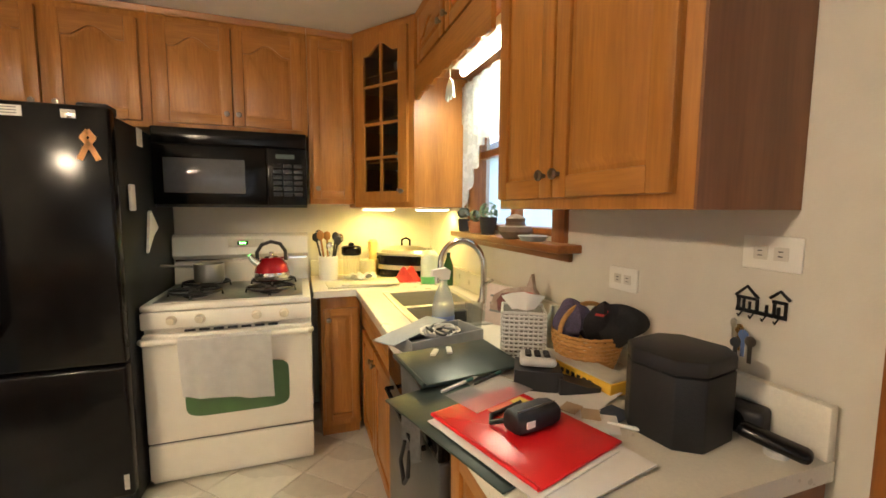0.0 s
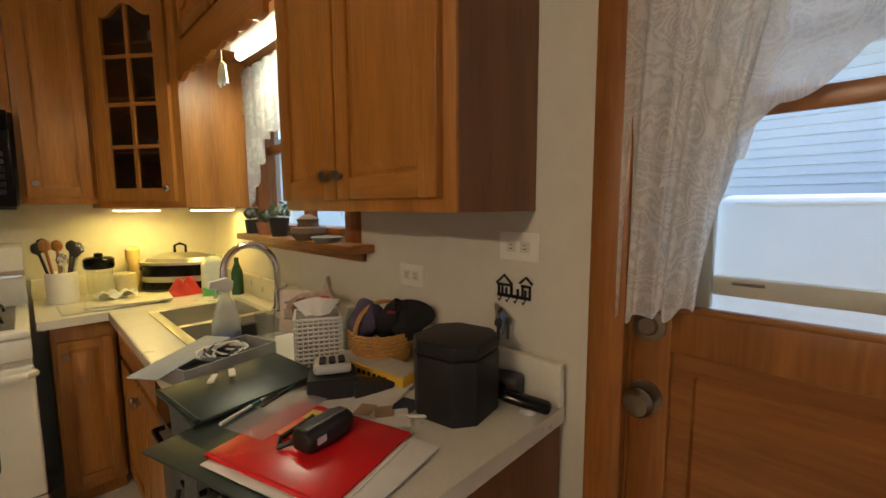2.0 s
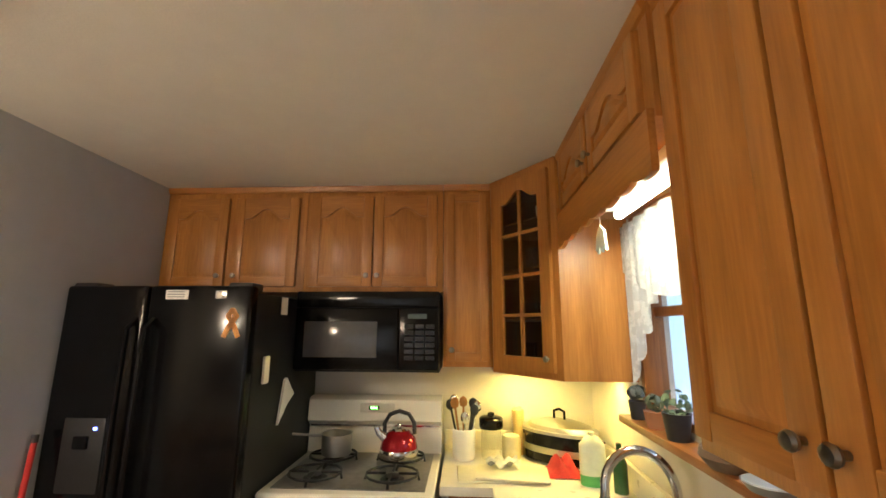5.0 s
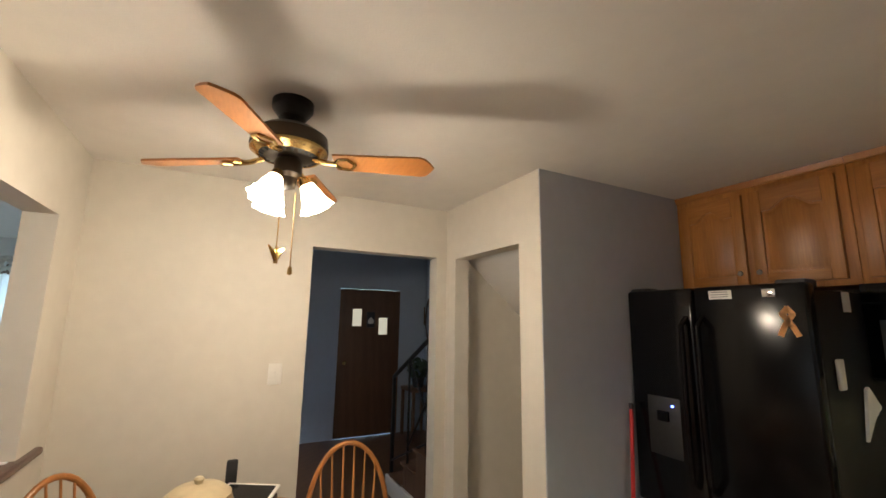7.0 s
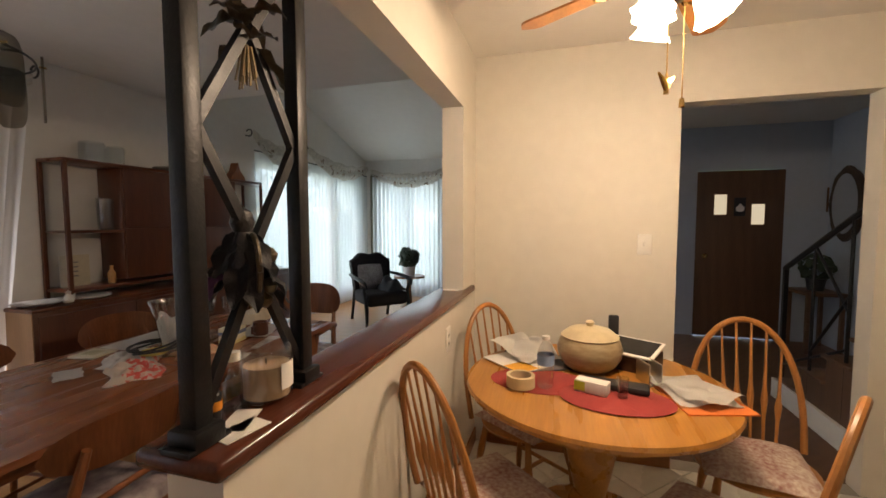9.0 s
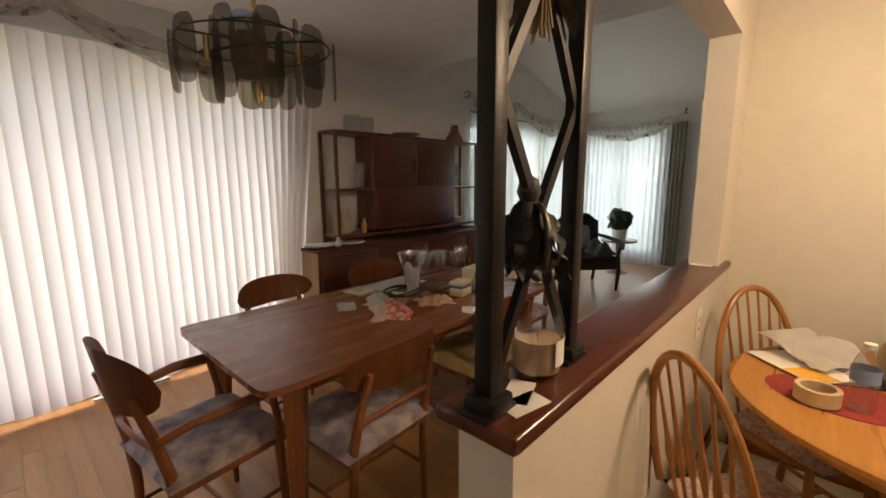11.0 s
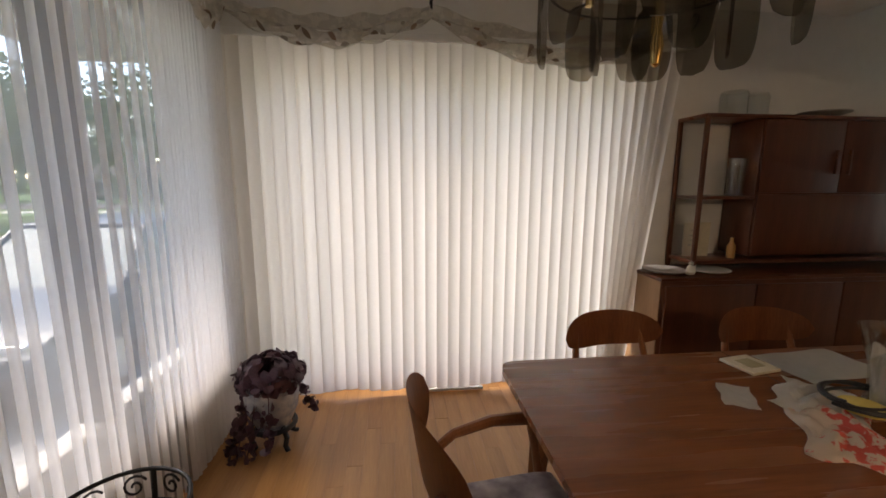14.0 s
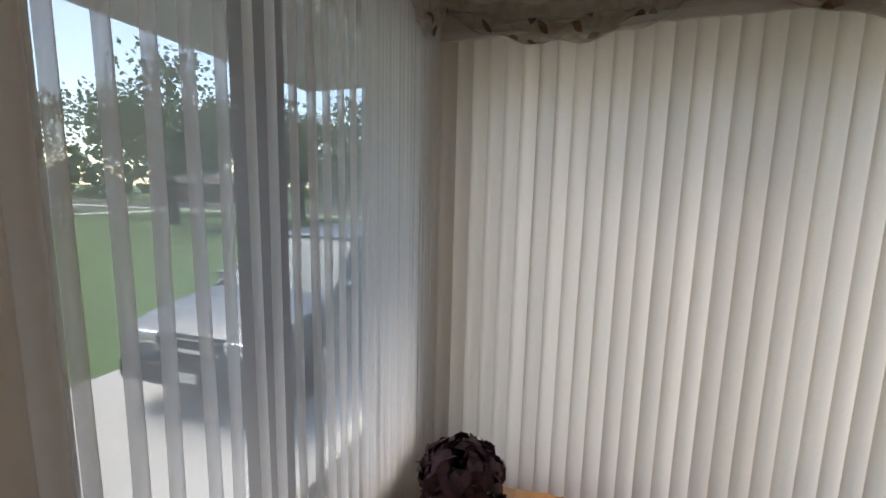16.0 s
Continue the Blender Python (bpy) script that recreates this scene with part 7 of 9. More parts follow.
part("pot", L([(0, 0.10), (0.085, 0.10), (0.10, 0.13), (0.135, 0.22), (0.145, 0.30), (0.135, 0.345), (0.145, 0.355), (0.13, 0.355), (0.12, 0.34), (0, 0.33)], seg=40), material("blue_white_glaze", (0.62, 0.62, 0.60), 0.18, 0, 0, 10, 0, second=(0.22, 0.27, 0.36)), pl)
PURPLE = material("purple_leaf", (0.085, 0.035, 0.055), 0.55, 0, 0.5, 40, 0.2)
rnd = random.Random(12)
bm = leaf_bunch(rnd, 420, 0.175, 0.40, 0.033, 0.6)
part("foliage", bm, PURPLE, pl, "purple ruffled leaves")
for a0, ln in ((150, 0.30), (175, 0.36), (120, 0.24), (20, 0.20), (200, 0.40), (230, 0.34)):
    bm = bmesh.new()
    a = radians(220 - a0)
    pts = [Vector((0.13 * math.cos(a) + 0.10 * u * math.cos(a), 0.13 * math.sin(a) + 0.10 * u * math.sin(a), max(0.012, 0.36 - ln * 1.1 * u ** 0.8))) for u in [k / 10 for k in range(11)]]
    tube(bm, pts, 0.003, 5)
    for p_ in pts[2:]:
        for _ in range(3):
            sub = leaf_bunch(rnd, 1, 0.02, 0, 0.027)
            bmesh.ops.translate(sub, verts=sub.verts, vec=p_ + Vector((rnd.gauss(0, 0.012), rnd.gauss(0, 0.012), max(0.0, rnd.gauss(0.005, 0.01)))))
            me = bpy.data.meshes.new("tmp")
            sub.to_mesh(me)
            sub.free()
            bm.from_mesh(me)
            bpy.data.meshes.remove(me)
    part("trailing_stem", bm, PURPLE, pl)
ib = thing("iron_stand", 0.95, -1.61, 0, 0, "round black wrought iron stand with scrolled rim", "plant stand")
ib.scale = (1.09, 1.09, 1.25)
for z, r in ((0.40, 0.17), (0.31, 0.165)):
    part("ring", T([(r * math.cos(q), r * math.sin(q), z) for q in [k * math.pi / 18 for k in range(37)]], 0.006, 8), IRON, ib)
for k in range(10):
    a = 2 * math.pi * k / 10
    M = Matrix.Translation((0.168 * math.cos(a), 0.168 * math.sin(a), 0.355)) @ Matrix.Rotation(a + math.pi / 2, 4, "Z")
    part("scroll", turn(T([((0.006 + 0.028 * q / 9) * math.cos(q), 0, (0.006 + 0.028 * q / 9) * math.sin(q)) for q in [j * 0.5 for j in range(19)]], 0.0035, 6), M), IRON, ib)
for k in range(3):
    a = radians(30 + 120 * k)
    dx, dy = math.cos(a), math.sin(a)
    part("leg", T([(0.17 * dx, 0.17 * dy, 0.40), (0.15 * dx, 0.15 * dy, 0.2), (0.18 * dx, 0.18 * dy, 0.0)], 0.008, 8), IRON, ib)
part("tray", L([(0, 0.295), (0.163, 0.295), (0.163, 0.302), (0, 0.302)], seg=28), IRON, ib)
t_ = thing("paper_wrap", 0.95, -1.61, 0.379, 20, "crumpled beige paper in the iron stand", "paper")
part("sheet", G(12, 12, lambda u, v: ((u - 0.5) * 0.2, (v - 0.5) * 0.16, 0.004 + 0.02 * (1 + math.sin(u * 7) * math.cos(v * 6)))), material("kraft_paper", (0.48, 0.36, 0.22), 0.8), t_)

# ---- living room ----
ac = thing("armchair", -5.05, -2.02, 0, 48, "dark carved wooden armchair by the living room windows", "armchair")
DARKUP = material("dark_upholstery", (0.025, 0.02, 0.02), 0.8, 0, 0.4, 20, 0.2)
part("seat", B(-0.28, -0.29, 0.28, 0.30, 0.29, 0.46, 0.05, 3), DARKUP, ac)
lean = Matrix.Translation((-0.30, 0, 0.42)) @ Matrix.Rotation(radians(-12), 4, "Y")
crest = [(0.30 * math.cos(a), 0.39 + 0.13 * math.sin(a) + 0.02 * math.cos(6 * a)) for a in [k * math.pi / 16 for k in range(17)]]
part("backrest", turn(P([(-0.27, 0.0), (0.27, 0.0)] + crest, "x", -0.05, 0.05), lean), DARKUP, ac)
part("top_rail", turn(T([(0.0, y, z + 0.012) for y, z in crest], 0.024, 8), lean), BLACK_MATT, ac, "carved dark crest rail")
for s in (-1, 1):
    part("armrest", T([(-0.36, 0.31 * s, 0.66), (-0.1, 0.345 * s, 0.65), (0.16, 0.35 * s, 0.63), (0.28, 0.34 * s, 0.60), (0.31, 0.33 * s, 0.55)], 0.026, 8, [0.022, 0.026, 0.03, 0.03, 0.018]), BLACK_MATT, ac)
    part("arm_post", T([(0.25, 0.34 * s, 0.60), (0.21, 0.32 * s, 0.46), (0.27, 0.31 * s, 0.26), (0.25, 0.30 * s, 0.0)], 0.022, 8, [0.02, 0.024, 0.028, 0.018]), BLACK_MATT, ac)
    part("back_leg", T([(-0.30, 0.27 * s, 0.46), (-0.34, 0.28 * s, 0.2), (-0.40, 0.28 * s, 0.0)], 0.022, 8), BLACK_MATT, ac)
def soft_pad(w, h, d):
    """A plump square pillow standing on its edge."""
    def fn(side):
        def f(u, v):
            a, b = (u - 0.5) * 2, (v - 0.5) * 2
            e = max(0.0, (1 - abs(a) ** 3) * (1 - abs(b) ** 3)) ** 0.6
            return (side * d * e, w / 2 * a * (1 - 0.06 * b * b), h / 2 + h / 2 * b * (1 - 0.06 * a * a))
        return f
    bm = G(14, 14, fn(1))
    grid_sheet(bm, 14, 14, fn(-1))
    bmesh.ops.remove_doubles(bm, verts=bm.verts, dist=0.0005)
    return bm
t_ = thing("throw_pillow", -5.05, -2.02, 0.462, 48, "pale grey floral throw pillow in the armchair", "pillow")
part("pad", turn(soft_pad(0.38, 0.36, 0.06), Matrix.Translation((-0.16, -0.06, 0.0)) @ Matrix.Rotation(radians(-14), 4, "Y")), material("pillow_floral", (0.52, 0.50, 0.48), 0.9, 0, 0, 20, 0.2, second=(0.20, 0.17, 0.17)), t_)
t_ = thing("folded_coat", -5.05, -2.02, 0.455, 48, "black coat thrown over the armchair", "coat")
part("cloth", turn(G(22, 18, lambda u, v: ((u - 0.5) * 0.46, 0.30 * (v - 0.5) + 0.02 * math.sin(u * 9), 0.02 + 0.19 * math.sin(math.pi * u) ** 0.7 * math.sin(math.pi * v) ** 0.7 * (0.8 + 0.25 * math.sin(u * 13 + v * 7)))), Matrix.Translation((0.04, 0.13, 0.0))), BLACK_MATT, t_)
t_ = thing("side_table", -6.2, -2.02, 0, 0, "small side table with a leafy plant near the corner window", "table")
part("top", L([(0, 0.49), (0.26, 0.49), (0.26, 0.52), (0, 0.52)], seg=28), WALNUT, t_)
part("pedestal", L([(0.16, 0), (0.05, 0.05), (0.03, 0.3), (0.05, 0.49)], seg=18), WALNUT, t_)
t_ = thing("potted_plant", -6.2, -2.02, 0.52, 0, "leafy green potted plant on the side table", "plant")
part("pot", L([(0, 0), (0.09, 0), (0.11, 0.16), (0.10, 0.16), (0, 0.15)], seg=18), WHITE_PAINT, t_)
part("foliage", leaf_bunch(random.Random(6), 120, 0.17, 0.30, 0.06), LEAF_DARK, t_)
t_ = thing("wall_picture", -7.095, -0.75, 1.55, 0, "picture in a red-brown frame on the living room wall", "picture")
part("frame", B(0, -0.28, -0.38, 0.03, 0.28, 0.38, 0.008), material("red_brown_frame", (0.14, 0.04, 0.02), 0.45), t_)
part("print", B(0.0302, -0.23, -0.33, 0.034, 0.23, 0.33), material("red_print", (0.20, 0.07, 0.04), 0.6, 0, 0.5, 12), t_)

# ---- outside ----
GRASS = material("lawn", (0.075, 0.15, 0.035), 0.9, 0, 0.4, 3, 0.4, bump_scale=40)
CONCRETE = material("concrete", (0.52, 0.51, 0.49), 0.85, 0, 0.12, 3, 0.2)
ASPHALT = material("asphalt", (0.07, 0.07, 0.07), 0.9, 0, 0.15, 6, 0.2)
def flat(name, mat, x0, y0, x1, y1, z, label, kind="structure"):
    return tagged(new(name, mesh_of(name, B(x0, y0, z - 0.1, x1, y1, z), mat)), label, name, kind=kind)
GZ = -0.80
flat("ground", GRASS, -900, -900, 900, 900, GZ, "green lawn reaching to the horizon")
flat("driveway", CONCRETE, 1.37, -30, 5.9, 14, GZ + 0.012, "pale concrete driveway beside the house")
flat("pavement", CONCRETE, 5.9, -32.5, 120, -31.0, GZ + 0.012, "pale concrete sidewalk along the street")
flat("pavement", CONCRETE, -120, -32.5, 1.37, -31.0, GZ + 0.012, "pale concrete sidewalk along the street")
flat("road", ASPHALT, -150, -44, 150, -35, GZ + 0.006, "grey asphalt street")
flat("pavement", CONCRETE, 36, -30, 38, 40, GZ + 0.012, "pale concrete walk beyond the lawn")
flat("road", ASPHALT, 42, -30, 50, 60, GZ + 0.006, "grey asphalt side street")

slab("roof_overhang", material("painted_soffit", (0.36, 0.35, 0.33), 0.7), 1.37, -3.92, 2.30, 2.47, 4.0, 2.36, "grey painted soffit of the house's eaves", "soffit")
SIDING = material("white_siding", (0.80, 0.82, 0.84), 0.6, 0, 0.04, 4)
ng = thing("garage", 5.6, 2.2, GZ, 0, "white clapboard garage across the driveway", "garage")
part("wall", B(0, -4.2, 0, 6.0, 11.8, 3.7), SIDING, ng)
for k in range(38):
    bm = bmesh.new()
    prism(bm, [(-0.020, 0.16 + k * 0.092), (0.0, 0.16 + k * 0.092 + 0.088), (0.0, 0.16 + k * 0.092)], "y", -4.2, 11.8)
    part("clapboard", bm, SIDING, ng)
part("roof", P([(-0.3, 3.68), (3.0, 5.2), (6.3, 3.68), (6.3, 3.80), (3.0, 5.35), (-0.3, 3.80)], "y", -4.5, 12.1), ASPHALT, ng)

tr_ = thing("cargo_trailer", 4.2, -0.65, GZ, 0, "white enclosed cargo trailer with rounded corners on the driveway", "trailer")
WHITE_METAL = material("white_sheet_metal", (0.82, 0.83, 0.85), 0.35, 0, 0.05, 2)
part("body", B(0.0, -2.0, 0.36, 1.2, 1.95, 2.255, 0.10, 4), WHITE_METAL, tr_)
part("top_rail", B(-0.012, -1.85, 2.185, 0.01, 1.82, 2.205, 0.004), WHITE_METAL, tr_)
for y in (-0.55, 0.25):
    w_ = part("wheel", turn(L([(0.0, -0.09), (0.26, -0.09), (0.30, -0.06), (0.30, 0.06), (0.26, 0.09), (0, 0.09)], seg=24), Matrix.Translation((0.08, y, 0.30)) @ Matrix.Rotation(radians(90), 4, "Y")), BLACK_MATT, tr_)
    part("rim", turn(L([(0, 0.092), (0.16, 0.092), (0.17, 0.088)], seg=20), Matrix.Translation((0.08, y, 0.30)) @ Matrix.Rotation(radians(-90), 4, "Y")), STEEL, w_)

# parked car, nose to the north
CARPAINT = material("slate_blue_paint", (0.12, 0.145, 0.18), 0.3, 0.0, 0.08, 3, spec=0.3)
TYRE = material("tyre", (0.02, 0.02, 0.02), 0.8)
# blue of the reflected sky is put into the base colour, gloss kept low
CARGLASS = material("car_glass", (0.15, 0.21, 0.24), 0.15, 0.0, 0.05, 2, spec=0.12)
car = thing("car", 4.15, -6.45, GZ, 2, "silvery slate blue sport utility car parked on the driveway", "car")
bm = bmesh.new()
prof = [(y, z) for y, z in [(-2.34, 0.40), (-2.38, 0.70), (-2.32, 1.05), (1.0, 1.08), (1.15, 1.06), (2.05, 0.96), (2.30, 0.86), (2.38, 0.66), (2.34, 0.38)]]
rings = []
for x, inset in ((-0.93, 0.10), (-0.90, 0.03), (-0.72, 0.0), (0.72, 0.0), (0.90, 0.03), (0.93, 0.10)):
    rings.append([bm.verts.new((x, y * (1 - inset * 0.25), 0.38 + (z - 0.38) * (1 - inset * 0.6))) for y, z in prof])
for a, b in zip(rings, rings[1:]):
    for i in range(len(prof)):
        j = (i + 1) % len(prof)
        bm.faces.new((a[i], a[j], b[j], b[i]))
bm.faces.new(rings[0])
bm.faces.new(rings[-1])
bmesh.ops.recalc_face_normals(bm, faces=bm.faces)
part("body", bm, CARPAINT, car)
bm = bmesh.new()
cab = [(-2.25, 1.02, 0.88), (-2.05, 1.62, 0.70), (0.25, 1.66, 0.72), (1.12, 1.04, 0.86)]
va = [[bm.verts.new((s * w, y, z)) for y, z, w in cab] for s in (-1, 1)]
for i in range(3):
    bm.faces.new((va[0][i], va[0][i + 1], va[1][i + 1], va[1][i]))
bm.faces.new(va[0])
bm.faces.new(va[1])
bmesh.ops.recalc_face_normals(bm, faces=bm.faces)
part("glasshouse", bm, CARGLASS, car, "car windows with the sky's reflection put into their colour")
bm = bmesh.new()
box(bm, -0.72, -2.06, 1.62, 0.72, 0.28, 1.70, 0.04, 3)
for s in (-1, 1):
    for p_ in (((-0.86, 1.10, 1.05), (-0.72, 0.26, 1.66)), ((-0.87, -0.6, 1.05), (-0.71, -0.6, 1.66)), ((-0.87, -2.22, 1.05), (-0.71, -2.05, 1.64))):
        tube(bm, [(s * -p_[0][0], p_[0][1], p_[0][2]), (s * -p_[1][0], p_[1][1], p_[1][2])], 0.035, 6)
part("roof", bm, CARPAINT, car)
for s in (-1, 1):
    part("headlight", B(s * 0.62 - 0.20, 2.24, 0.72, s * 0.62 + 0.20, 2.37, 0.86, 0.03, 3), material("headlight", (0.7, 0.72, 0.74), 0.08, 0.6), car, "clear headlight")
    mr = part("side_mirror", B(s * 0.98 - 0.10, 0.75, 1.06, s * 0.98 + 0.10, 0.90, 1.20, 0.04, 3), CARPAINT, car)
    for y in (-1.45, 1.45):
        w_ = part("wheel", turn(L([(0.0, -0.11), (0.30, -0.11), (0.345, -0.08), (0.345, 0.08), (0.30, 0.11), (0, 0.11)], seg=28), Matrix.Translation((s * 0.865, y, 0.345)) @ Matrix.Rotation(radians(90), 4, "Y")), TYRE, car)
        part("rim", turn(L([(0, -0.005), (0.20, -0.005), (0.215, 0.005), (0, 0.012)], seg=24), Matrix.Translation((s * 0.982, y, 0.345)) @ Matrix.Rotation(radians(90 * s), 4, "Y")), STEEL, w_)
part("grille", B(-0.40, 2.33, 0.60, 0.40, 2.39, 0.84, 0.02), BLACK_MATT, car)
part("grille_bar", B(-0.42, 2.385, 0.71, 0.42, 2.40, 0.75, 0.005), CHROME, car, "chrome bar")
part("bumper", B(-0.90, 2.22, 0.32, 0.90, 2.44, 0.56, 0.05, 3), BLACK_MATT, car)
part("number_plate", B(-0.16, 2.442, 0.42, 0.16, 2.45, 0.52), WHITE_PLASTIC, car)

# houses and trees over the road
def house(x, y, rz, w, d, col, label):
    h = thing("house", x, y, GZ, rz, label, "house", "houses across the street")
    m = material("house_" + col[0], col[1], 0.8, 0, 0.1, 2)
    part("wall", B(-w / 2, -d / 2, 0, w / 2, d / 2, 2.8), m, h)
    part("roof", P([(-d / 2 - 0.5, 2.7), (0, 4.6), (d / 2 + 0.5, 2.7)], "x", -w / 2 - 0.4, w / 2 + 0.4), material("shingle_" + col[0], (0.12, 0.11, 0.10), 0.9), h)
    for k in range(3):
        wx = -w / 3 + k * w / 3
        wi = part("window", B(wx - 0.7, d / 2, 0.9, wx + 0.7, d / 2 + 0.06, 2.1), WHITE_PAINT, h)
        part("pane", B(wx - 0.6, d / 2 + 0.06, 1.0, wx + 0.6, d / 2 + 0.08, 2.0), CARGLASS, wi)
    part("door", B(w / 2 - 1.8, d / 2, 0, w / 2 - 0.9, d / 2 + 0.05, 2.05), BROWN_DOOR, h)


house(56, -52, 45, 14, 9, ("brick", (0.36, 0.22, 0.16)), "low brick house across the street")
house(30, -58, 20, 15, 9, ("tan", (0.55, 0.50, 0.40)), "low tan house across the street")
house(66, -28, 80, 14, 9, ("white", (0.70, 0.70, 0.68)), "low white house across the side street")
house(4, -60, 5, 14, 9, ("grey", (0.42, 0.42, 0.42)), "low grey house across the street")
house(-18, -56, -8, 14, 9, ("cream", (0.62, 0.57, 0.46)), "low cream house across the street")

BARK = material("bark", (0.10, 0.075, 0.055), 0.95, 0, 0.3, 10, 0.6)
LEAVES = material("tree_leaves", (0.24, 0.28, 0.16), 0.8, 0, 0.5, 2)
def tree(x, y, h, r, seed, label):
    rnd = random.Random(seed)
    t = thing("tree", x, y, GZ, 0, label, "tree", "trees round the lawn")
    bm = bmesh.new()
    tube(bm, [(0, 0, 0), (0.1, 0, h * 0.25), (0.0, 0.1, h * 0.45), (0.1, 0.1, h * 0.8)], 0.3, 9, [h * 0.035, h * 0.026, h * 0.02, 0.03])
    tips = []
    for k in range(9):
        a, z = rnd.uniform(0, 6.28), h * rnd.uniform(0.28, 0.65)
        e = Vector((math.cos(a) * r * rnd.uniform(0.5, 0.9), math.sin(a) * r * rnd.uniform(0.5, 0.9), z + h * rnd.uniform(0.12, 0.3)))
        m_ = Vector((e.x * 0.45, e.y * 0.45, z + (e.z - z) * 0.7))
        tube(bm, [(0.05, 0.05, z), m_, e], 0.05, 6, [h * 0.013, h * 0.008, 0.015])
        tips += [m_, e, e]
    part("trunk", bm, BARK, t)
    verts, faces = [], []
    for k in range(5200):
        c = rnd.choice(tips) + Vector((rnd.gauss(0, r * 0.22), rnd.gauss(0, r * 0.22), rnd.gauss(0, h * 0.07)))
        u = Vector((rnd.gauss(0, 1), rnd.gauss(0, 1), rnd.gauss(0, 1))).normalized()
        v = u.orthogonal().normalized()
        s = rnd.uniform(0.10, 0.22)
        b = len(verts)
        verts += [c - u * s, c + v * s * 0.6, c + u * s, c - v * s * 0.6]
        faces.append((b, b + 1, b + 2, b + 3))
    me = bpy.data.meshes.new("crown")
    me.from_pydata(verts, [], faces)
    me.materials.append(LEAVES)
    ob = new("crown", me)
    ob.parent = t


for i, (x, y, h, r) in enumerate(((24, -20, 9, 4.5), (33, -27, 10, 5), (20, -27, 8, 4), (44, -22, 11, 5), (12, -29, 9, 4.5), (52, -40, 12, 6), (40, -48, 12, 6), (26, -48, 11, 5), (8, -48, 11, 5), (62, -20, 12, 6), (-6, -15, 9, 4.5), (-12, -18, 9, 5), (-20, -8, 9, 5), (-24, -3, 10, 5))):
    tree(x, y, h, r, 20 + i, "leafy green tree beyond the lawn")
# far woods along the horizon
rnd = random.Random(77)
verts, faces = [], []
for k in range(9000):
    a = rnd.uniform(-math.pi, 0.6)
    d = rnd.uniform(85, 115)
    top = 9 + 3.5 * math.sin(a * 17) + 2 * math.sin(a * 41)
    c = Vector((math.cos(a) * d, math.sin(a) * d, GZ + rnd.uniform(0, max(2, top))))
    u = Vector((rnd.gauss(0, 1), rnd.gauss(0, 1), rnd.gauss(0, 1))).normalized()
    v = u.orthogonal().normalized()
    s = rnd.uniform(0.5, 1.2)
    b = len(verts)
    verts += [c - u * s, c + v * s * 0.7, c + u * s, c - v * s * 0.7]
    faces.append((b, b + 1, b + 2, b + 3))
me = bpy.data.meshes.new("far_woods")
me.from_pydata(verts, [], faces)
me.materials.append(LEAVES)
tagged(new("far_woods", me), "line of green woods beyond the street", "woods", kind="stuff")

# ---- on the kitchen worktop ----
CZ = 0.914
t_ = thing("utensil_crock", 0.47, 3.33, CZ, 0, "white crock full of cooking utensils", "crock")
part("crock", L([(0, 0), (0.055, 0), (0.062, 0.01), (0.062, 0.15), (0.058, 0.155), (0.055, 0.15), (0.055, 0.01), (0, 0.01)], seg=28), WHITE_PAINT, t_)
rnd = random.Random(5)
for k in range(8):
    a = k * 0.8
    e = Vector((0.075 * math.cos(a), 0.06 * math.sin(a), rnd.uniform(0.22, 0.30)))
    m_ = (CHROME, BLACK_MATT, CHAIR_OAK)[k % 3]
    bm = T([(0.02 * math.cos(a), 0.02 * math.sin(a), 0.02), e], 0.006, 8)
    lathe(bm, [(0, -0.035), (0.02, -0.02), (0.024, 0), (0.018, 0.02), (0, 0.03)], e.x, e.y, e.z, 10, 1.0, 0.35)
    part("utensil", bm, m_, t_)
t_ = thing("coffee_grinder", 0.62, 3.34, CZ, 0, "clear jar with a black lid", "jar")
part("jar", L([(0, 0), (0.05, 0), (0.055, 0.02), (0.055, 0.15), (0.05, 0.16)], seg=26), CLEAR, t_)
part("lid", L([(0.06, 0.155), (0.066, 0.165), (0.066, 0.205), (0.055, 0.215), (0.02, 0.22), (0.018, 0.235), (0, 0.24)], seg=26), BLACK, t_)
t_ = thing("storage_jar", 0.73, 3.36, CZ, 0, "short clear storage jar with pale contents", "jar")
part("jar", L([(0, 0), (0.05, 0), (0.052, 0.10), (0.045, 0.115), (0, 0.118)], seg=26), material("jar_contents", (0.60, 0.55, 0.35), 0.25), t_)
t_ = thing("pepper_mill", 0.78, 3.44, CZ, 0, "tall pale wooden mill", "mill")
part("body", L([(0, 0), (0.035, 0), (0.035, 0.10), (0.026, 0.14), (0.034, 0.19), (0.034, 0.235), (0.02, 0.25), (0, 0.25)], seg=24), material("pale_wood", (0.62, 0.45, 0.18), 0.4, 0, 0.2, 12), t_)
t_ = thing("roaster_oven", 0.99, 3.33, CZ, -38, "silver and black countertop roaster with a domed lid", "roaster")
def oval(rx, ry, z0, z1, n=36):
    return P([(rx * math.copysign(abs(math.cos(a)) ** 0.7, math.cos(a)), ry * math.copysign(abs(math.sin(a)) ** 0.7, math.sin(a))) for a in [k * 2 * math.pi / n for k in range(n)]], "z", z0, z1)
part("body", oval(0.19, 0.125, 0.01, 0.15), BLACK, t_)
part("band", oval(0.195, 0.13, 0.055, 0.085), STEEL, t_)
part("rim", oval(0.2, 0.135, 0.15, 0.165), STEEL, t_)
part("lid", L([(0.185, 0.165), (0.17, 0.185), (0.10, 0.205), (0, 0.212)], seg=36, sy=0.68), STEEL, t_)
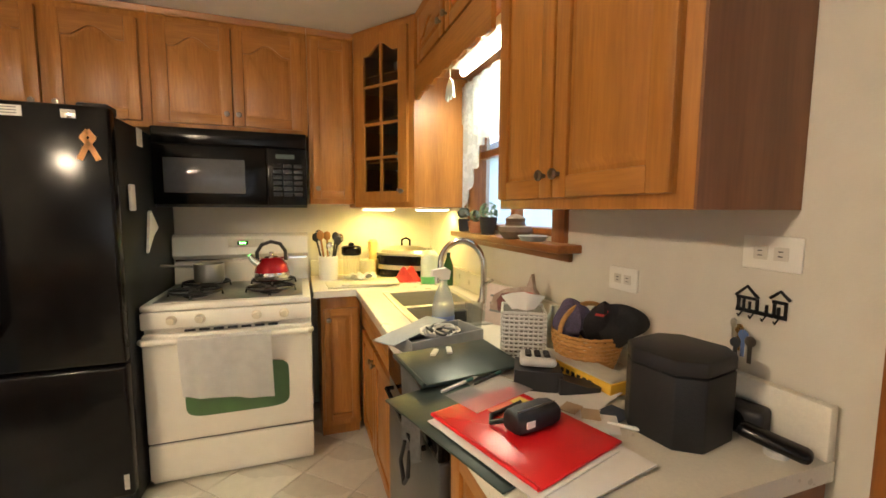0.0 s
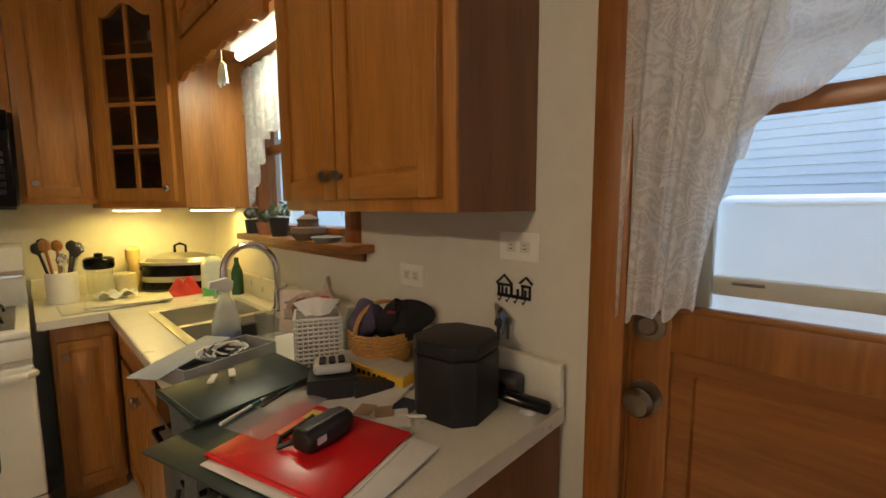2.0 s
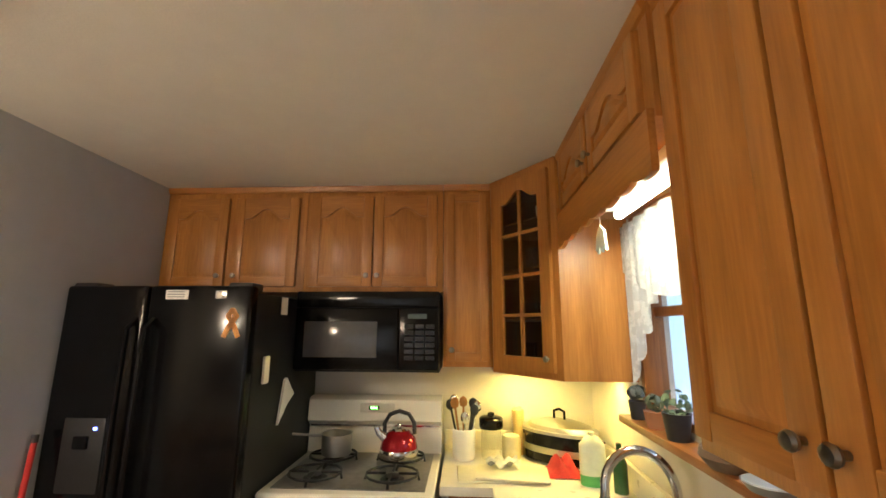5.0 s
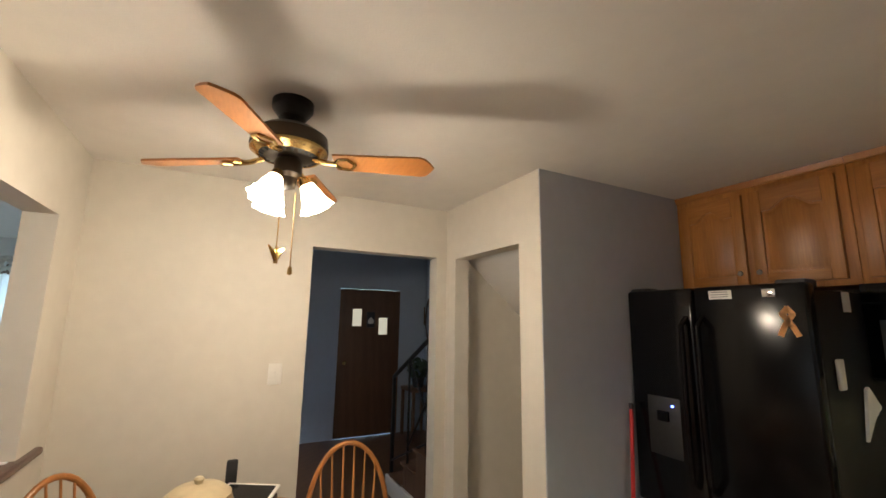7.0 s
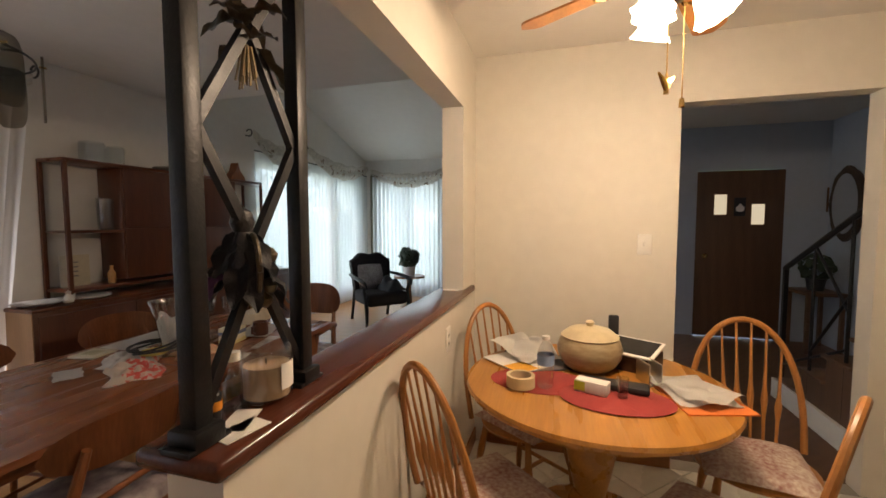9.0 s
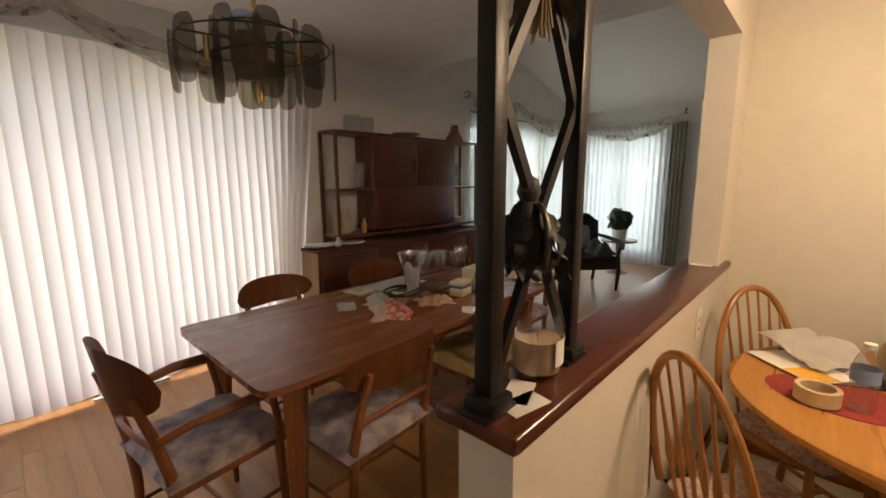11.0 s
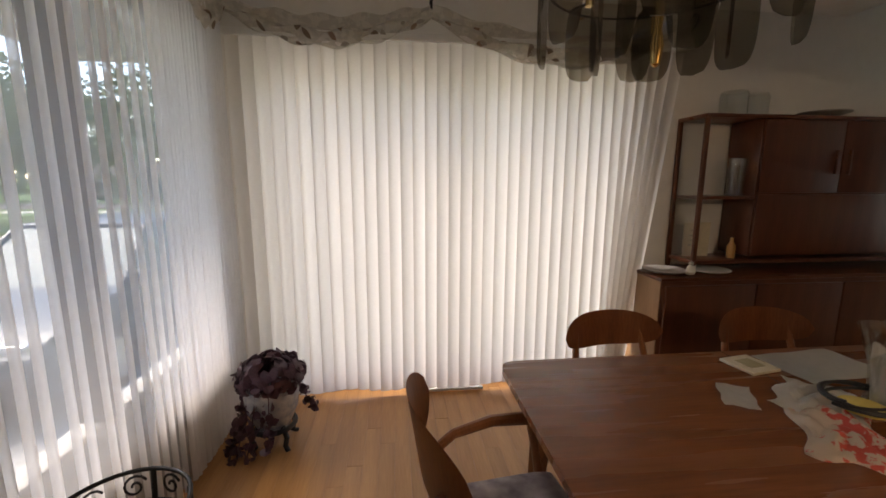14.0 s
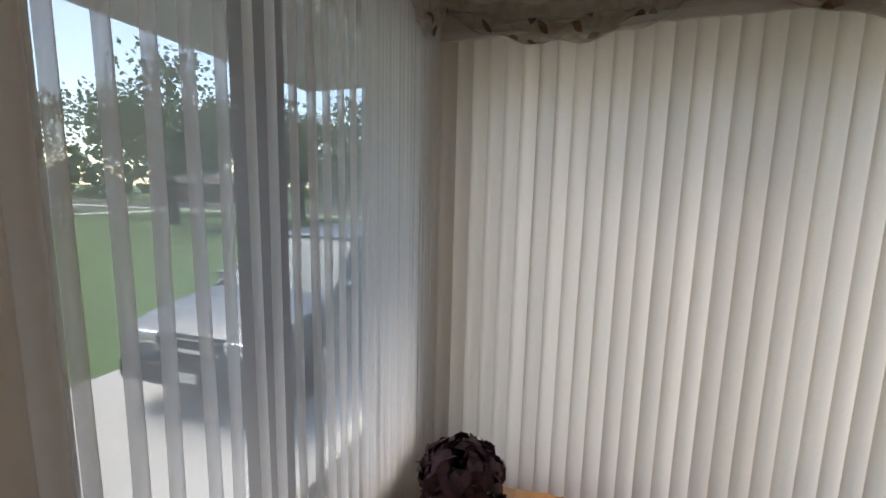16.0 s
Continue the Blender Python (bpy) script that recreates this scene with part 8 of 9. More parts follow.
part("lid_handle", T([(-0.03, 0, 0.21), (-0.03, 0, 0.25), (0, 0, 0.262), (0.03, 0, 0.25), (0.03, 0, 0.21)], 0.007, 8), BLACK, t_)
for s in (-1, 1):
    part("side_handle", T([(s * 0.19, -0.04, 0.12), (s * 0.225, -0.03, 0.12), (s * 0.225, 0.03, 0.12), (s * 0.19, 0.04, 0.12)], 0.008, 8), BLACK, t_)
t_ = thing("red_cloth", 0.95, 3.12, CZ, 0, "crumpled red dish cloth", "cloth")
part("cloth", G(20, 20, lambda u, v: ((u - 0.5) * 0.18, (v - 0.5) * 0.16, 0.004 + 0.095 * math.sin(math.pi * u) * math.sin(math.pi * v) * (0.8 + 0.3 * math.sin(u * 17 + v * 5)))), material("red_cotton", (0.42, 0.03, 0.03), 0.9, 0, 0.2, 40, 0.3), t_)
t_ = thing("soap_jug", 1.06, 2.99, CZ, 0, "translucent jug of dish soap with green bottom", "bottle")
part("body", L([(0.0, 0.045), (0.06, 0.045), (0.058, 0.17), (0.03, 0.205), (0.016, 0.21), (0.016, 0.225), (0, 0.225)], seg=24, sy=0.7), material("milky_plastic", (0.62, 0.66, 0.52), 0.35), t_)
part("soap", L([(0, 0), (0.058, 0), (0.0602, 0.045), (0, 0.045)], seg=24, sy=0.7), material("green_soap", (0.10, 0.42, 0.12), 0.3), t_)
for k, (x, y, w, d, r) in enumerate(((0.62, 3.08, 0.36, 0.22, 2), (0.70, 3.06, 0.34, 0.20, -6))):
    t_ = thing("cutting_board", x, y, CZ + 0.012 * k, r, "cream plastic cutting board", "cutting board", "cutting boards")
    part("board", B(-w / 2, -d / 2, 0, w / 2, d / 2, 0.011, 0.006), material("cream_plastic", (0.72, 0.68, 0.50), 0.4) if k == 0 else bpy.data.materials["cream_plastic"], t_)
t_ = thing("dish_rag", 0.66, 3.14, CZ + 0.024, 0, "pale grey dish rag on the boards", "cloth")
part("cloth", G(14, 14, lambda u, v: ((u - 0.5) * 0.16, (v - 0.5) * 0.11, 0.003 + 0.018 * (1 + math.sin(u * 11) * math.cos(v * 9)))), material("grey_cotton", (0.55, 0.56, 0.55), 0.9, 0, 0.2, 30), t_)
t_ = thing("green_bottle", 1.15, 2.90, CZ, 0, "dark green bottle behind the faucet", "bottle")
part("body", L([(0, 0), (0.03, 0), (0.03, 0.12), (0.012, 0.17), (0.012, 0.20), (0, 0.20)], seg=20), material("green_glass", (0.03, 0.09, 0.03), 0.15), t_)

t_ = thing("spray_bottle", 0.80, 1.99, CZ, 0, "clear spray bottle with a blue and white label", "bottle")
part("body", L([(0, 0), (0.04, 0), (0.043, 0.01), (0.043, 0.10), (0.03, 0.15), (0.016, 0.18), (0.014, 0.20)], seg=26, sy=0.75), cloth("clear_bottle_plastic", (0.74, 0.80, 0.86), 0.5, 0.68), t_)
part("cleaner", L([(0, 0.004), (0.040, 0.005), (0.0405, 0.055), (0, 0.056)], seg=24, sy=0.74), glass("blue_cleaner", (0.62, 0.76, 0.90), 0.02), t_, "pale blue cleaning liquid")
part("label", L([(0.0435, 0.03), (0.0438, 0.03), (0.0438, 0.065), (0.0435, 0.065)], seg=26, sy=0.76), material("label_blue", (0.18, 0.24, 0.48), 0.5, 0, 0.5, 25), t_)
part("trigger_head", P([(-0.048, 0.215), (-0.044, 0.236), (0.008, 0.244), (0.026, 0.232), (0.020, 0.20), (-0.012, 0.20), (-0.018, 0.212)], "y", -0.011, 0.011), WHITE_PLASTIC, t_)
part("trigger", T([(-0.012, 0, 0.225), (-0.03, 0, 0.205), (-0.028, 0, 0.18)], 0.005, 8), WHITE_PLASTIC, t_)
t_ = thing("drinking_glass", 0.93, 2.06 - 0.06, CZ, 0, "clear drinking glass by the sink", "glassware")
part("glass", L([(0, 0), (0.03, 0), (0.036, 0.10), (0.034, 0.10), (0.028, 0.006), (0, 0.006)], seg=24), CLEAR, t_)
t_ = thing("sponge_caddy", 0.90, 2.10 - 0.02, CZ + 0.006, 0, "black sponge holder on the sink rim", "holder")
part("tray", B(-0.03, -0.02, 0, 0.03, 0.02, 0.05, 0.008), BLACK_MATT, t_)

# decorative rooster sign
t_ = thing("rooster_ornament", 1.09, 1.95, CZ, -60, "painted wooden rooster ornament", "ornament")
bm = bmesh.new()
body = [(-0.10, 0.02), (-0.05, 0.0), (0.06, 0.0), (0.10, 0.06), (0.10, 0.13), (0.075, 0.165), (0.065, 0.22), (0.045, 0.17), (0.0, 0.16), (-0.05, 0.15), (-0.10, 0.12), (-0.12, 0.07)]
prism(bm, body, "y", -0.012, 0.012)
part("body", bm, material("rooster_paint", (0.62, 0.52, 0.42), 0.6, 0, 0, 12, 0.1, second=(0.26, 0.12, 0.10)), t_)
part("wing", L([(0, -0.05), (0.045, -0.03), (0.05, 0.01), (0.03, 0.04), (0, 0.05)], -0.03, -0.014, 0.09, 18, 1.1, 0.2), material("rooster_wing", (0.20, 0.07, 0.06), 0.6, 0, 0.4, 30), t_)
part("comb", P([(0.04, 0.15), (0.075, 0.15), (0.09, 0.115), (0.07, 0.10), (0.05, 0.12)], "y", -0.016, 0.016), material("comb_red", (0.55, 0.05, 0.04), 0.6), t_)
t_ = thing("recipe_card", 1.03, 2.02, CZ, -60, "pale pink card leaning on the rooster ornament", "card")
part("sheet", turn(B(-0.05, -0.002, 0, 0.05, 0.002, 0.16), Matrix.Rotation(radians(-8), 4, "X")), material("pink_card", (0.72, 0.60, 0.55), 0.7), t_)
for k in range(3):
    part("print_bar", turn(B(-0.03, -0.0035, 0.05 + 0.03 * k, 0.03, -0.0022, 0.058 + 0.03 * k), Matrix.Rotation(radians(-8), 4, "X")), bpy.data.materials["print_grey"], t_)

# wicker tissue box
t_ = thing("tissue_box_cover", 0.965, 1.69, CZ, -28, "white woven wicker tissue box cover", "tissue box")
# core coloured dark to stand for shade in the weave's gaps
part("core", B(-0.062, -0.062, 0, 0.062, 0.062, 0.145, 0.006), material("shaded_gap_core", (0.22, 0.20, 0.17), 0.8), t_)
WICK = material("white_wicker", (0.68, 0.66, 0.62), 0.7, 0, 0.1, 60)
for r in range(11):
    bm = bmesh.new()
    z = 0.008 + r * 0.0128
    n_ = 44
    pts = []
    for k in range(n_ + 1):
        u = k / n_ * 4
        sd, f = int(u) % 4, u - int(u)
        c = [(-0.065, -0.065), (0.065, -0.065), (0.065, 0.065), (-0.065, 0.065)]
        a, b = c[sd], c[(sd + 1) % 4]
        w = 0.0022 * (1 if (k + r) % 2 else -1)
        x, y = a[0] + (b[0] - a[0]) * f, a[1] + (b[1] - a[1]) * f
        l_ = math.hypot(x, y)
        pts.append((x + w * x / l_, y + w * y / l_, z))
    tube(bm, pts, 0.0042, 5, caps=False)
    part("strand", bm, WICK, t_)
for k in range(36):
    sd, f = k // 9, (k % 9 + 0.5) / 9
    c = [(-0.0655, -0.0655), (0.0655, -0.0655), (0.0655, 0.0655), (-0.0655, 0.0655)]
    p0, p1 = c[sd], c[(sd + 1) % 4]
    x, y = p0[0] + (p1[0] - p0[0]) * f, p0[1] + (p1[1] - p0[1]) * f
    part("stake", T([(x, y, 0.002), (x, y, 0.146)], 0.0026, 5), WICK, t_)
part("rim", T([(-0.066, -0.066, 0.147), (0.066, -0.066, 0.147), (0.066, 0.066, 0.147), (-0.066, 0.066, 0.147), (-0.066, -0.066, 0.147)], 0.005, 6), WICK, t_)
part("tissue", G(8, 8, lambda u, v: ((u - 0.5) * 0.07 * (1 + v), 0.01 * math.sin(u * 8) + 0.02 * (v - 0.5), 0.145 + 0.055 * v * (1 - 0.6 * abs(u - 0.5)))), PAPER, t_)
t_ = thing("lotion_bottle", 1.10, 1.72, CZ, 0, "pale green lotion bottle", "bottle")
part("body", L([(0, 0), (0.028, 0), (0.03, 0.09), (0.014, 0.115), (0.012, 0.14), (0, 0.142)], seg=22), material("pale_lotion", (0.60, 0.66, 0.60), 0.3), t_)

# wicker basket with dark cloths
t_ = thing("wicker_basket", 1.10, 1.55, CZ, 0, "round natural wicker basket", "basket")
WB = material("natural_wicker", (0.55, 0.28, 0.08), 0.55, 0, 0.25, 40)
for r in range(9):
    rad = 0.075 + 0.022 * math.sin(r / 8 * math.pi / 2)
    part("strand", T([((rad + 0.0025 * (1 if (k + r) % 2 else -1)) * math.cos(k * math.pi / 22), (rad + 0.0025 * (1 if (k + r) % 2 else -1)) * math.sin(k * math.pi / 22), 0.008 + r * 0.0115) for k in range(45)], 0.0058, 5), WB, t_)
part("bottom", L([(0, 0), (0.078, 0), (0.078, 0.006), (0, 0.006)], seg=28), WB, t_)
part("handle", T([(0.095 * math.cos(a), 0.0, 0.10 + 0.085 * math.sin(a)) for a in [k * math.pi / 14 for k in range(15)]], 0.007, 6), WB, t_)
rnd = random.Random(31)
for k, (col, lab) in enumerate((((0.02, 0.018, 0.022), "black knitted glove in the basket"), ((0.10, 0.08, 0.14), "purple grey knitted scarf in the basket"), ((0.015, 0.015, 0.018), "black woollen hat in the basket"))):
    t2 = thing("knitwear", 1.10 + (0.03, -0.03, 0.05)[k], 1.55 + (-0.03, 0.03, -0.07)[k], CZ + 0.10, k * 70, lab, "knitwear", "knitwear in the basket")
    part("knit", G(20, 16, lambda u, v, k=k: ((0.055 + 0.012 * math.sin(6 * u * 2 * math.pi + k) * math.sin(v * 3)) * math.sin(math.pi * v) * math.cos(2 * math.pi * u) * 1.25, (0.05 + 0.01 * math.sin(5 * u * 2 * math.pi)) * math.sin(math.pi * v) * math.sin(2 * math.pi * u), 0.03 + 0.05 * math.cos(math.pi * v) + 0.015 * math.sin(u * 12 + k))), material("knit_" + "abc"[k], col, 0.95, 0, 0.4, 60, 0.6), t2)
t2 = thing("red_ribbon", 1.12, 1.50, CZ + 0.165, 30, "strip of red fleece on the knitwear", "cloth")
part("cloth", G(10, 4, lambda u, v: ((u - 0.5) * 0.09, (v - 0.5) * 0.025, 0.008 * math.sin(u * 3.1) + 0.003 * math.sin(u * 20))), bpy.data.materials["red_cotton"], t2)
t_ = thing("yellow_box", 1.03, 1.47, CZ, -82, "flat yellow carton with dark printing", "box")
part("carton", B(-0.13, -0.045, 0, 0.13, 0.045, 0.035, 0.002), material("yellow_card", (0.78, 0.47, 0.04), 0.5), t_)
part("lid", B(-0.125, -0.04, 0.0352, 0.125, 0.04, 0.037), material("pale_card", (0.62, 0.60, 0.52), 0.5), t_)
for k in range(8):
    part("print_bar", B(-0.08 + k * 0.02, -0.0462, 0.012, -0.068 + k * 0.02, -0.0451, 0.024), BLACK_MATT, t_)
t_ = thing("telephone", 0.90, 1.50, CZ, -30, "grey corded-style telephone with black keys and dark base", "telephone")
part("base", P([(-0.09, 0.0), (0.09, 0.0), (0.09, 0.025), (-0.09, 0.055)], "x", -0.06, 0.06), BLACK_MATT, t_)
R_ = Matrix.Translation((0, 0, 0.045)) @ Matrix.Rotation(radians(-10), 4, "X")
ph = part("handset", turn(B(-0.047, -0.066, 0, 0.047, 0.066, 0.024, 0.010, 3), R_), material("phone_grey", (0.52, 0.52, 0.49), 0.35), t_)
for r in range(4):
    for q in range(3):
        part("key", turn(L([(0, 0.031), (0.0065, 0.0305), (0.0085, 0.028), (0.0085, 0.022)], -0.024 + q * 0.024, -0.044 + r * 0.023, 0.0, 12), R_), BLACK_MATT, ph)
t_ = thing("charging_cradle", 0.95, 1.40, CZ, -15, "black charging cradle beside the telephone", "cradle")
part("cradle", P([(-0.05, 0), (0.05, 0), (0.055, 0.02), (0.02, 0.022), (-0.05, 0.045)], "y", -0.03, 0.03), BLACK_MATT, t_)

# black octagonal box
t_ = thing("octagonal_box", 1.042, 1.185, CZ, 10, "tall black octagonal leather box", "box")
o8 = [(0.09, -0.047), (0.09, 0.047), (0.051, 0.086), (-0.051, 0.086), (-0.09, 0.047), (-0.09, -0.047), (-0.051, -0.086), (0.051, -0.086)]
bm = bmesh.new()
prism(bm, o8, "z", 0.0, 0.145)
bmesh.ops.bevel(bm, geom=[e for e in bm.edges], offset=0.004, segments=2, affect="EDGES", profile=0.5)
part("body", bm, BLACK_PEBBLE, t_)
bm = bmesh.new()
prism(bm, [(x * 1.008, y * 1.008) for x, y in o8], "z", 0.147, 0.178)
bmesh.ops.bevel(bm, geom=[e for e in bm.edges], offset=0.006, segments=2, affect="EDGES", profile=0.5)
part("lid", bm, BLACK_PEBBLE, t_)
t_ = thing("eyeglass_case", 1.135, 1.055, CZ + 0.012, -68, "black hard eyeglass case tilted on a small roll", "case")
part("case", turn(B(-0.058, -0.019, 0.0, 0.058, 0.019, 0.026, 0.012, 3), Matrix.Rotation(radians(8), 4, "Y")), BLACK, t_)
t_ = thing("tape_roll", 1.14, 1.05, CZ, 0, "small clear roll of tape", "tape")
part("roll", L([(0.012, 0), (0.02, 0), (0.02, 0.012), (0.012, 0.012), (0.012, 0)], seg=20), material("clear_tape", (0.6, 0.6, 0.58), 0.2), t_)
t_ = thing("compact_recorder", 1.165, 1.14, CZ, 15, "small black compact device by the wall", "device")
part("body", B(-0.028, -0.05, 0, 0.028, 0.05, 0.06, 0.010, 3), BLACK_MATT, t_)
part("lens", T([(-0.028, 0, 0.032), (-0.042, 0, 0.032)], 0.02, 18), BLACK, t_)

# papers, folders, pouch
def sheet(name, x, y, z, rz, w, h, th, mat, label, category, group="", bevel=0.0):
    t = thing(name, x, y, z, rz, label, category, group)
    part("sheet" if th < 0.003 else "cover", B(-w / 2, -h / 2, 0, w / 2, h / 2, th, bevel), mat, t)
    return t
sheet("paper_sheet", 0.74, 1.215, CZ + 0.0065, 12, 0.24, 0.31, 0.002, PAPER, "white papers under the red folder", "papers", "papers on the worktop")
sheet("paper_sheet", 0.70, 1.25, CZ + 0.0095, 17, 0.23, 0.30, 0.002, PAPER, "white printed papers under the red folder", "papers", "papers on the worktop")
rf = sheet("red_folder", 0.718, 1.268, CZ + 0.012, 17, 0.235, 0.305, 0.006, material("red_plastic", (0.70, 0.015, 0.02), 0.28, 0, 0.04, 10), "glossy red plastic folder with papers on the worktop", "folder", bevel=0.002)
part("spine", T([(-0.1175, -0.150, 0.0035), (-0.1175, 0.150, 0.0035)], 0.0042, 8), bpy.data.materials["red_plastic"], rf)
part("papers", B(0.10, -0.146, 0.0015, 0.1205, 0.146, 0.0045), PAPER, rf, "white paper edges")
t_ = thing("green_binder", 0.722, 1.63, CZ + 0.022, 9, "dark green vinyl binder resting on a basket", "binder")
GREENV = material("dark_green_vinyl", (0.028, 0.045, 0.042), 0.38, 0, 0.2, 12, 0.1)
part("cover", turn(B(-0.155, -0.105, 0, 0.155, 0.105, 0.010, 0.004), Matrix.Rotation(radians(4), 4, "X")), GREENV, t_)
part("spine", turn(T([(-0.157, -0.10, 0.006), (-0.157, 0.10, 0.006)], 0.007, 8), Matrix.Rotation(radians(4), 4, "X")), GREENV, t_)
t_ = thing("green_binder", 0.635, 1.335, CZ + 0.0005, 17, "dark green vinyl binder under the folder", "binder")
part("cover", B(-0.10, -0.20, 0, 0.12, 0.20, 0.0055, 0.002), GREENV, t_)
for k, (x, y, r) in enumerate(((0.66, 1.66, 60), (0.705, 1.665, 75))):
    t_ = thing("flash_drive", x, y, CZ + 0.046, r, "white stick with a black tip on the binder", "flash drive", "small sticks")
    part("body", B(-0.03, -0.008, 0, 0.018, 0.008, 0.007, 0.002), WHITE_PLASTIC, t_)
    part("tip", B(0.018, -0.006, 0.001, 0.032, 0.006, 0.006), BLACK_MATT, t_)
for k, (x, y, r, m_) in enumerate(((0.67, 1.485, 25, WHITE_PLASTIC), (0.76, 1.50, 28, BLACK_MATT), (0.955, 1.19, -45, WHITE_PLASTIC))):
    t_ = thing("pen", x, y, CZ + (0.020 if k < 2 else 0.004), r, "slim pen lying on the worktop papers", "pen", "pens")
    part("barrel", T([(-0.065, 0, 0.004), (0.05, 0, 0.004), (0.065, 0, 0.004)], 0.0042, 10, [0.0042, 0.0042, 0.001]), m_, t_)
    part("grip", T([(0.02, 0, 0.004), (0.045, 0, 0.004)], 0.005, 10), material("teal_grip", (0.03, 0.14, 0.12), 0.5) if k == 0 else bpy.data.materials["teal_grip"], t_)
t_ = thing("clear_sleeve", 0.72, 1.42, CZ + 0.0195, 20, "clear plastic sleeve over the papers", "sleeve")
part("film", G(10, 8, lambda u, v: ((u - 0.5) * 0.19, (v - 0.5) * 0.11, 0.003 + 0.006 * math.sin(u * 3.1) * math.sin(v * 3.1))), cloth("clear_film", (0.80, 0.74, 0.76), 0.3, 0.6), t_)
t_ = thing("orange_leaflet", 0.74, 1.345, CZ + 0.0185, 20, "orange and yellow leaflet on the folder", "leaflet")
part("sheet", B(-0.055, -0.025, 0, 0.055, 0.025, 0.001), material("leaflet", (0.70, 0.13, 0.05), 0.5), t_)
part("corner", B(0.015, -0.02, 0.0011, 0.05, 0.02, 0.002), material("leaflet_yellow", (0.75, 0.55, 0.08), 0.5), t_)
t_ = thing("black_pouch", 0.738, 1.258, CZ + 0.0185, 12, "soft black zipped pouch with a wrist strap on the red folder", "pouch")
t_.scale = (0.82, 0.95, 0.92)
def pouch(u, v):
    a, b = 2 * math.pi * u, math.pi * v
    return (-0.072 * math.copysign(abs(math.cos(b)) ** 0.7, math.cos(b)), 0.031 * math.copysign(abs(math.cos(a)) ** 0.6, math.cos(a)) * math.sin(b) ** 0.22, 0.025 + (0.025 + 0.0012 * math.sin(b * 9 + a * 2)) * math.copysign(abs(math.sin(a)) ** 0.6, math.sin(a)) * math.sin(b) ** 0.22)
part("body", G(24, 18, pouch), BLACK_MATT, t_)
part("zip", T([(-0.06, -0.012, 0.0505), (0.06, -0.012, 0.0505)], 0.0022, 6), NICKEL, t_)
part("tag", B(-0.05, -0.0325, 0.02, -0.025, -0.0295, 0.034), WHITE_PLASTIC, t_)
part("strap", T([(-0.06, 0.02, 0.02), (-0.085, 0.05, 0.006), (-0.06, 0.075, 0.005), (0.0, 0.08, 0.006), (0.05, 0.085, 0.008)], 0.006, 6), BLACK_MATT, t_)
for k, (x, y, r, m_) in enumerate(((0.88, 1.32, 30, PAPER), (0.90, 1.28, 55, PAPER), (0.945, 1.265, 15, material("navy_card", (0.04, 0.055, 0.09), 0.5)), (0.86, 1.37, -10, PAPER), (0.95, 1.36, 20, PAPER))):
    t_ = thing("leaflet", x, y, CZ + 0.0015 * (k + 1), r, "dark blue card on the worktop" if k == 2 else "printed leaflet on the worktop", "leaflet", "leaflets on the worktop")
    part("sheet", G(6, 6, lambda u, v, k=k: ((u - 0.5) * (0.09 if k == 2 else 0.15), (v - 0.5) * (0.06 if k == 2 else 0.11), 0.001 + 0.004 * math.sin(u * 3.1 + k) * (k != 2))), m_, t_)
    if k in (0, 1):
        part("print", B(-0.03, -0.02, 0.006, 0.02, 0.02, 0.0068), material("tan_print", (0.45, 0.32, 0.20), 0.6) if k == 0 else bpy.data.materials["tan_print"], t_)
# tray with cables and a grey flap over the counter's edge
t_ = thing("cable_tray", 0.735, 1.86, CZ, 14, "shallow grey tray full of white cables", "tray")
for a in ((-0.14, -0.075, 0.14, -0.068), (-0.14, 0.068, 0.14, 0.075), (-0.14, -0.068, -0.133, 0.068), (0.133, -0.068, 0.14, 0.068)):
    part("side", B(a[0], a[1], 0.0, a[2], a[3], 0.05, 0.002), material("grey_tray", (0.30, 0.31, 0.32), 0.4), t_)
part("bottom", B(-0.133, -0.068, 0, 0.133, 0.068, 0.005), bpy.data.materials["grey_tray"], t_)
rnd = random.Random(9)
for k in range(5):
    m_ = (WHITE_PLASTIC, BLACK_MATT, WHITE_PLASTIC, material("grey_cable", (0.35, 0.36, 0.38), 0.5) if k == 3 else WHITE_PLASTIC, BLACK_MATT)[k]
    c = thing("cable", 0.735 + rnd.uniform(-0.03, 0.03), 1.86 + rnd.uniform(-0.01, 0.01), CZ + 0.035, rnd.uniform(0, 90), "coiled cable in the grey tray", "cable", "cables in the tray")
    part("cord", T([((0.07 + 0.02 * math.sin(q * 1.3 + k)) * math.cos(q + k), (0.040 + 0.012 * math.cos(q * 1.7)) * math.sin(q + k), 0.012 + 0.012 * math.sin(q * 0.9 + k)) for q in [j * 0.35 for j in range(40)]], 0.004, 6), m_, c)
t_ = thing("grey_folder", 0.66, 1.88, CZ + 0.052, 35, "grey flap of a folder lying over the cable tray", "folder")
part("cover", turn(B(-0.15, -0.04, 0, 0.13, 0.05, 0.004, 0.001), Matrix.Rotation(radians(-4), 4, "Y")), material("grey_card", (0.42, 0.45, 0.48), 0.5), t_)
t_ = thing("hanging_bag", 0.585, 1.62, 0.66, 0, "grey cloth bag hanging over the worktop edge", "bag")
part("cloth", G(14, 12, lambda u, v: (-0.012 + 0.010 * math.sin(u * 14) * v, (u - 0.5) * 0.22, 0.268 - 0.25 * v * (0.75 + 0.25 * math.sin(u * 3.1))), 0.003), material("grey_canvas", (0.22, 0.23, 0.24), 0.9, 0, 0.2, 30), t_)
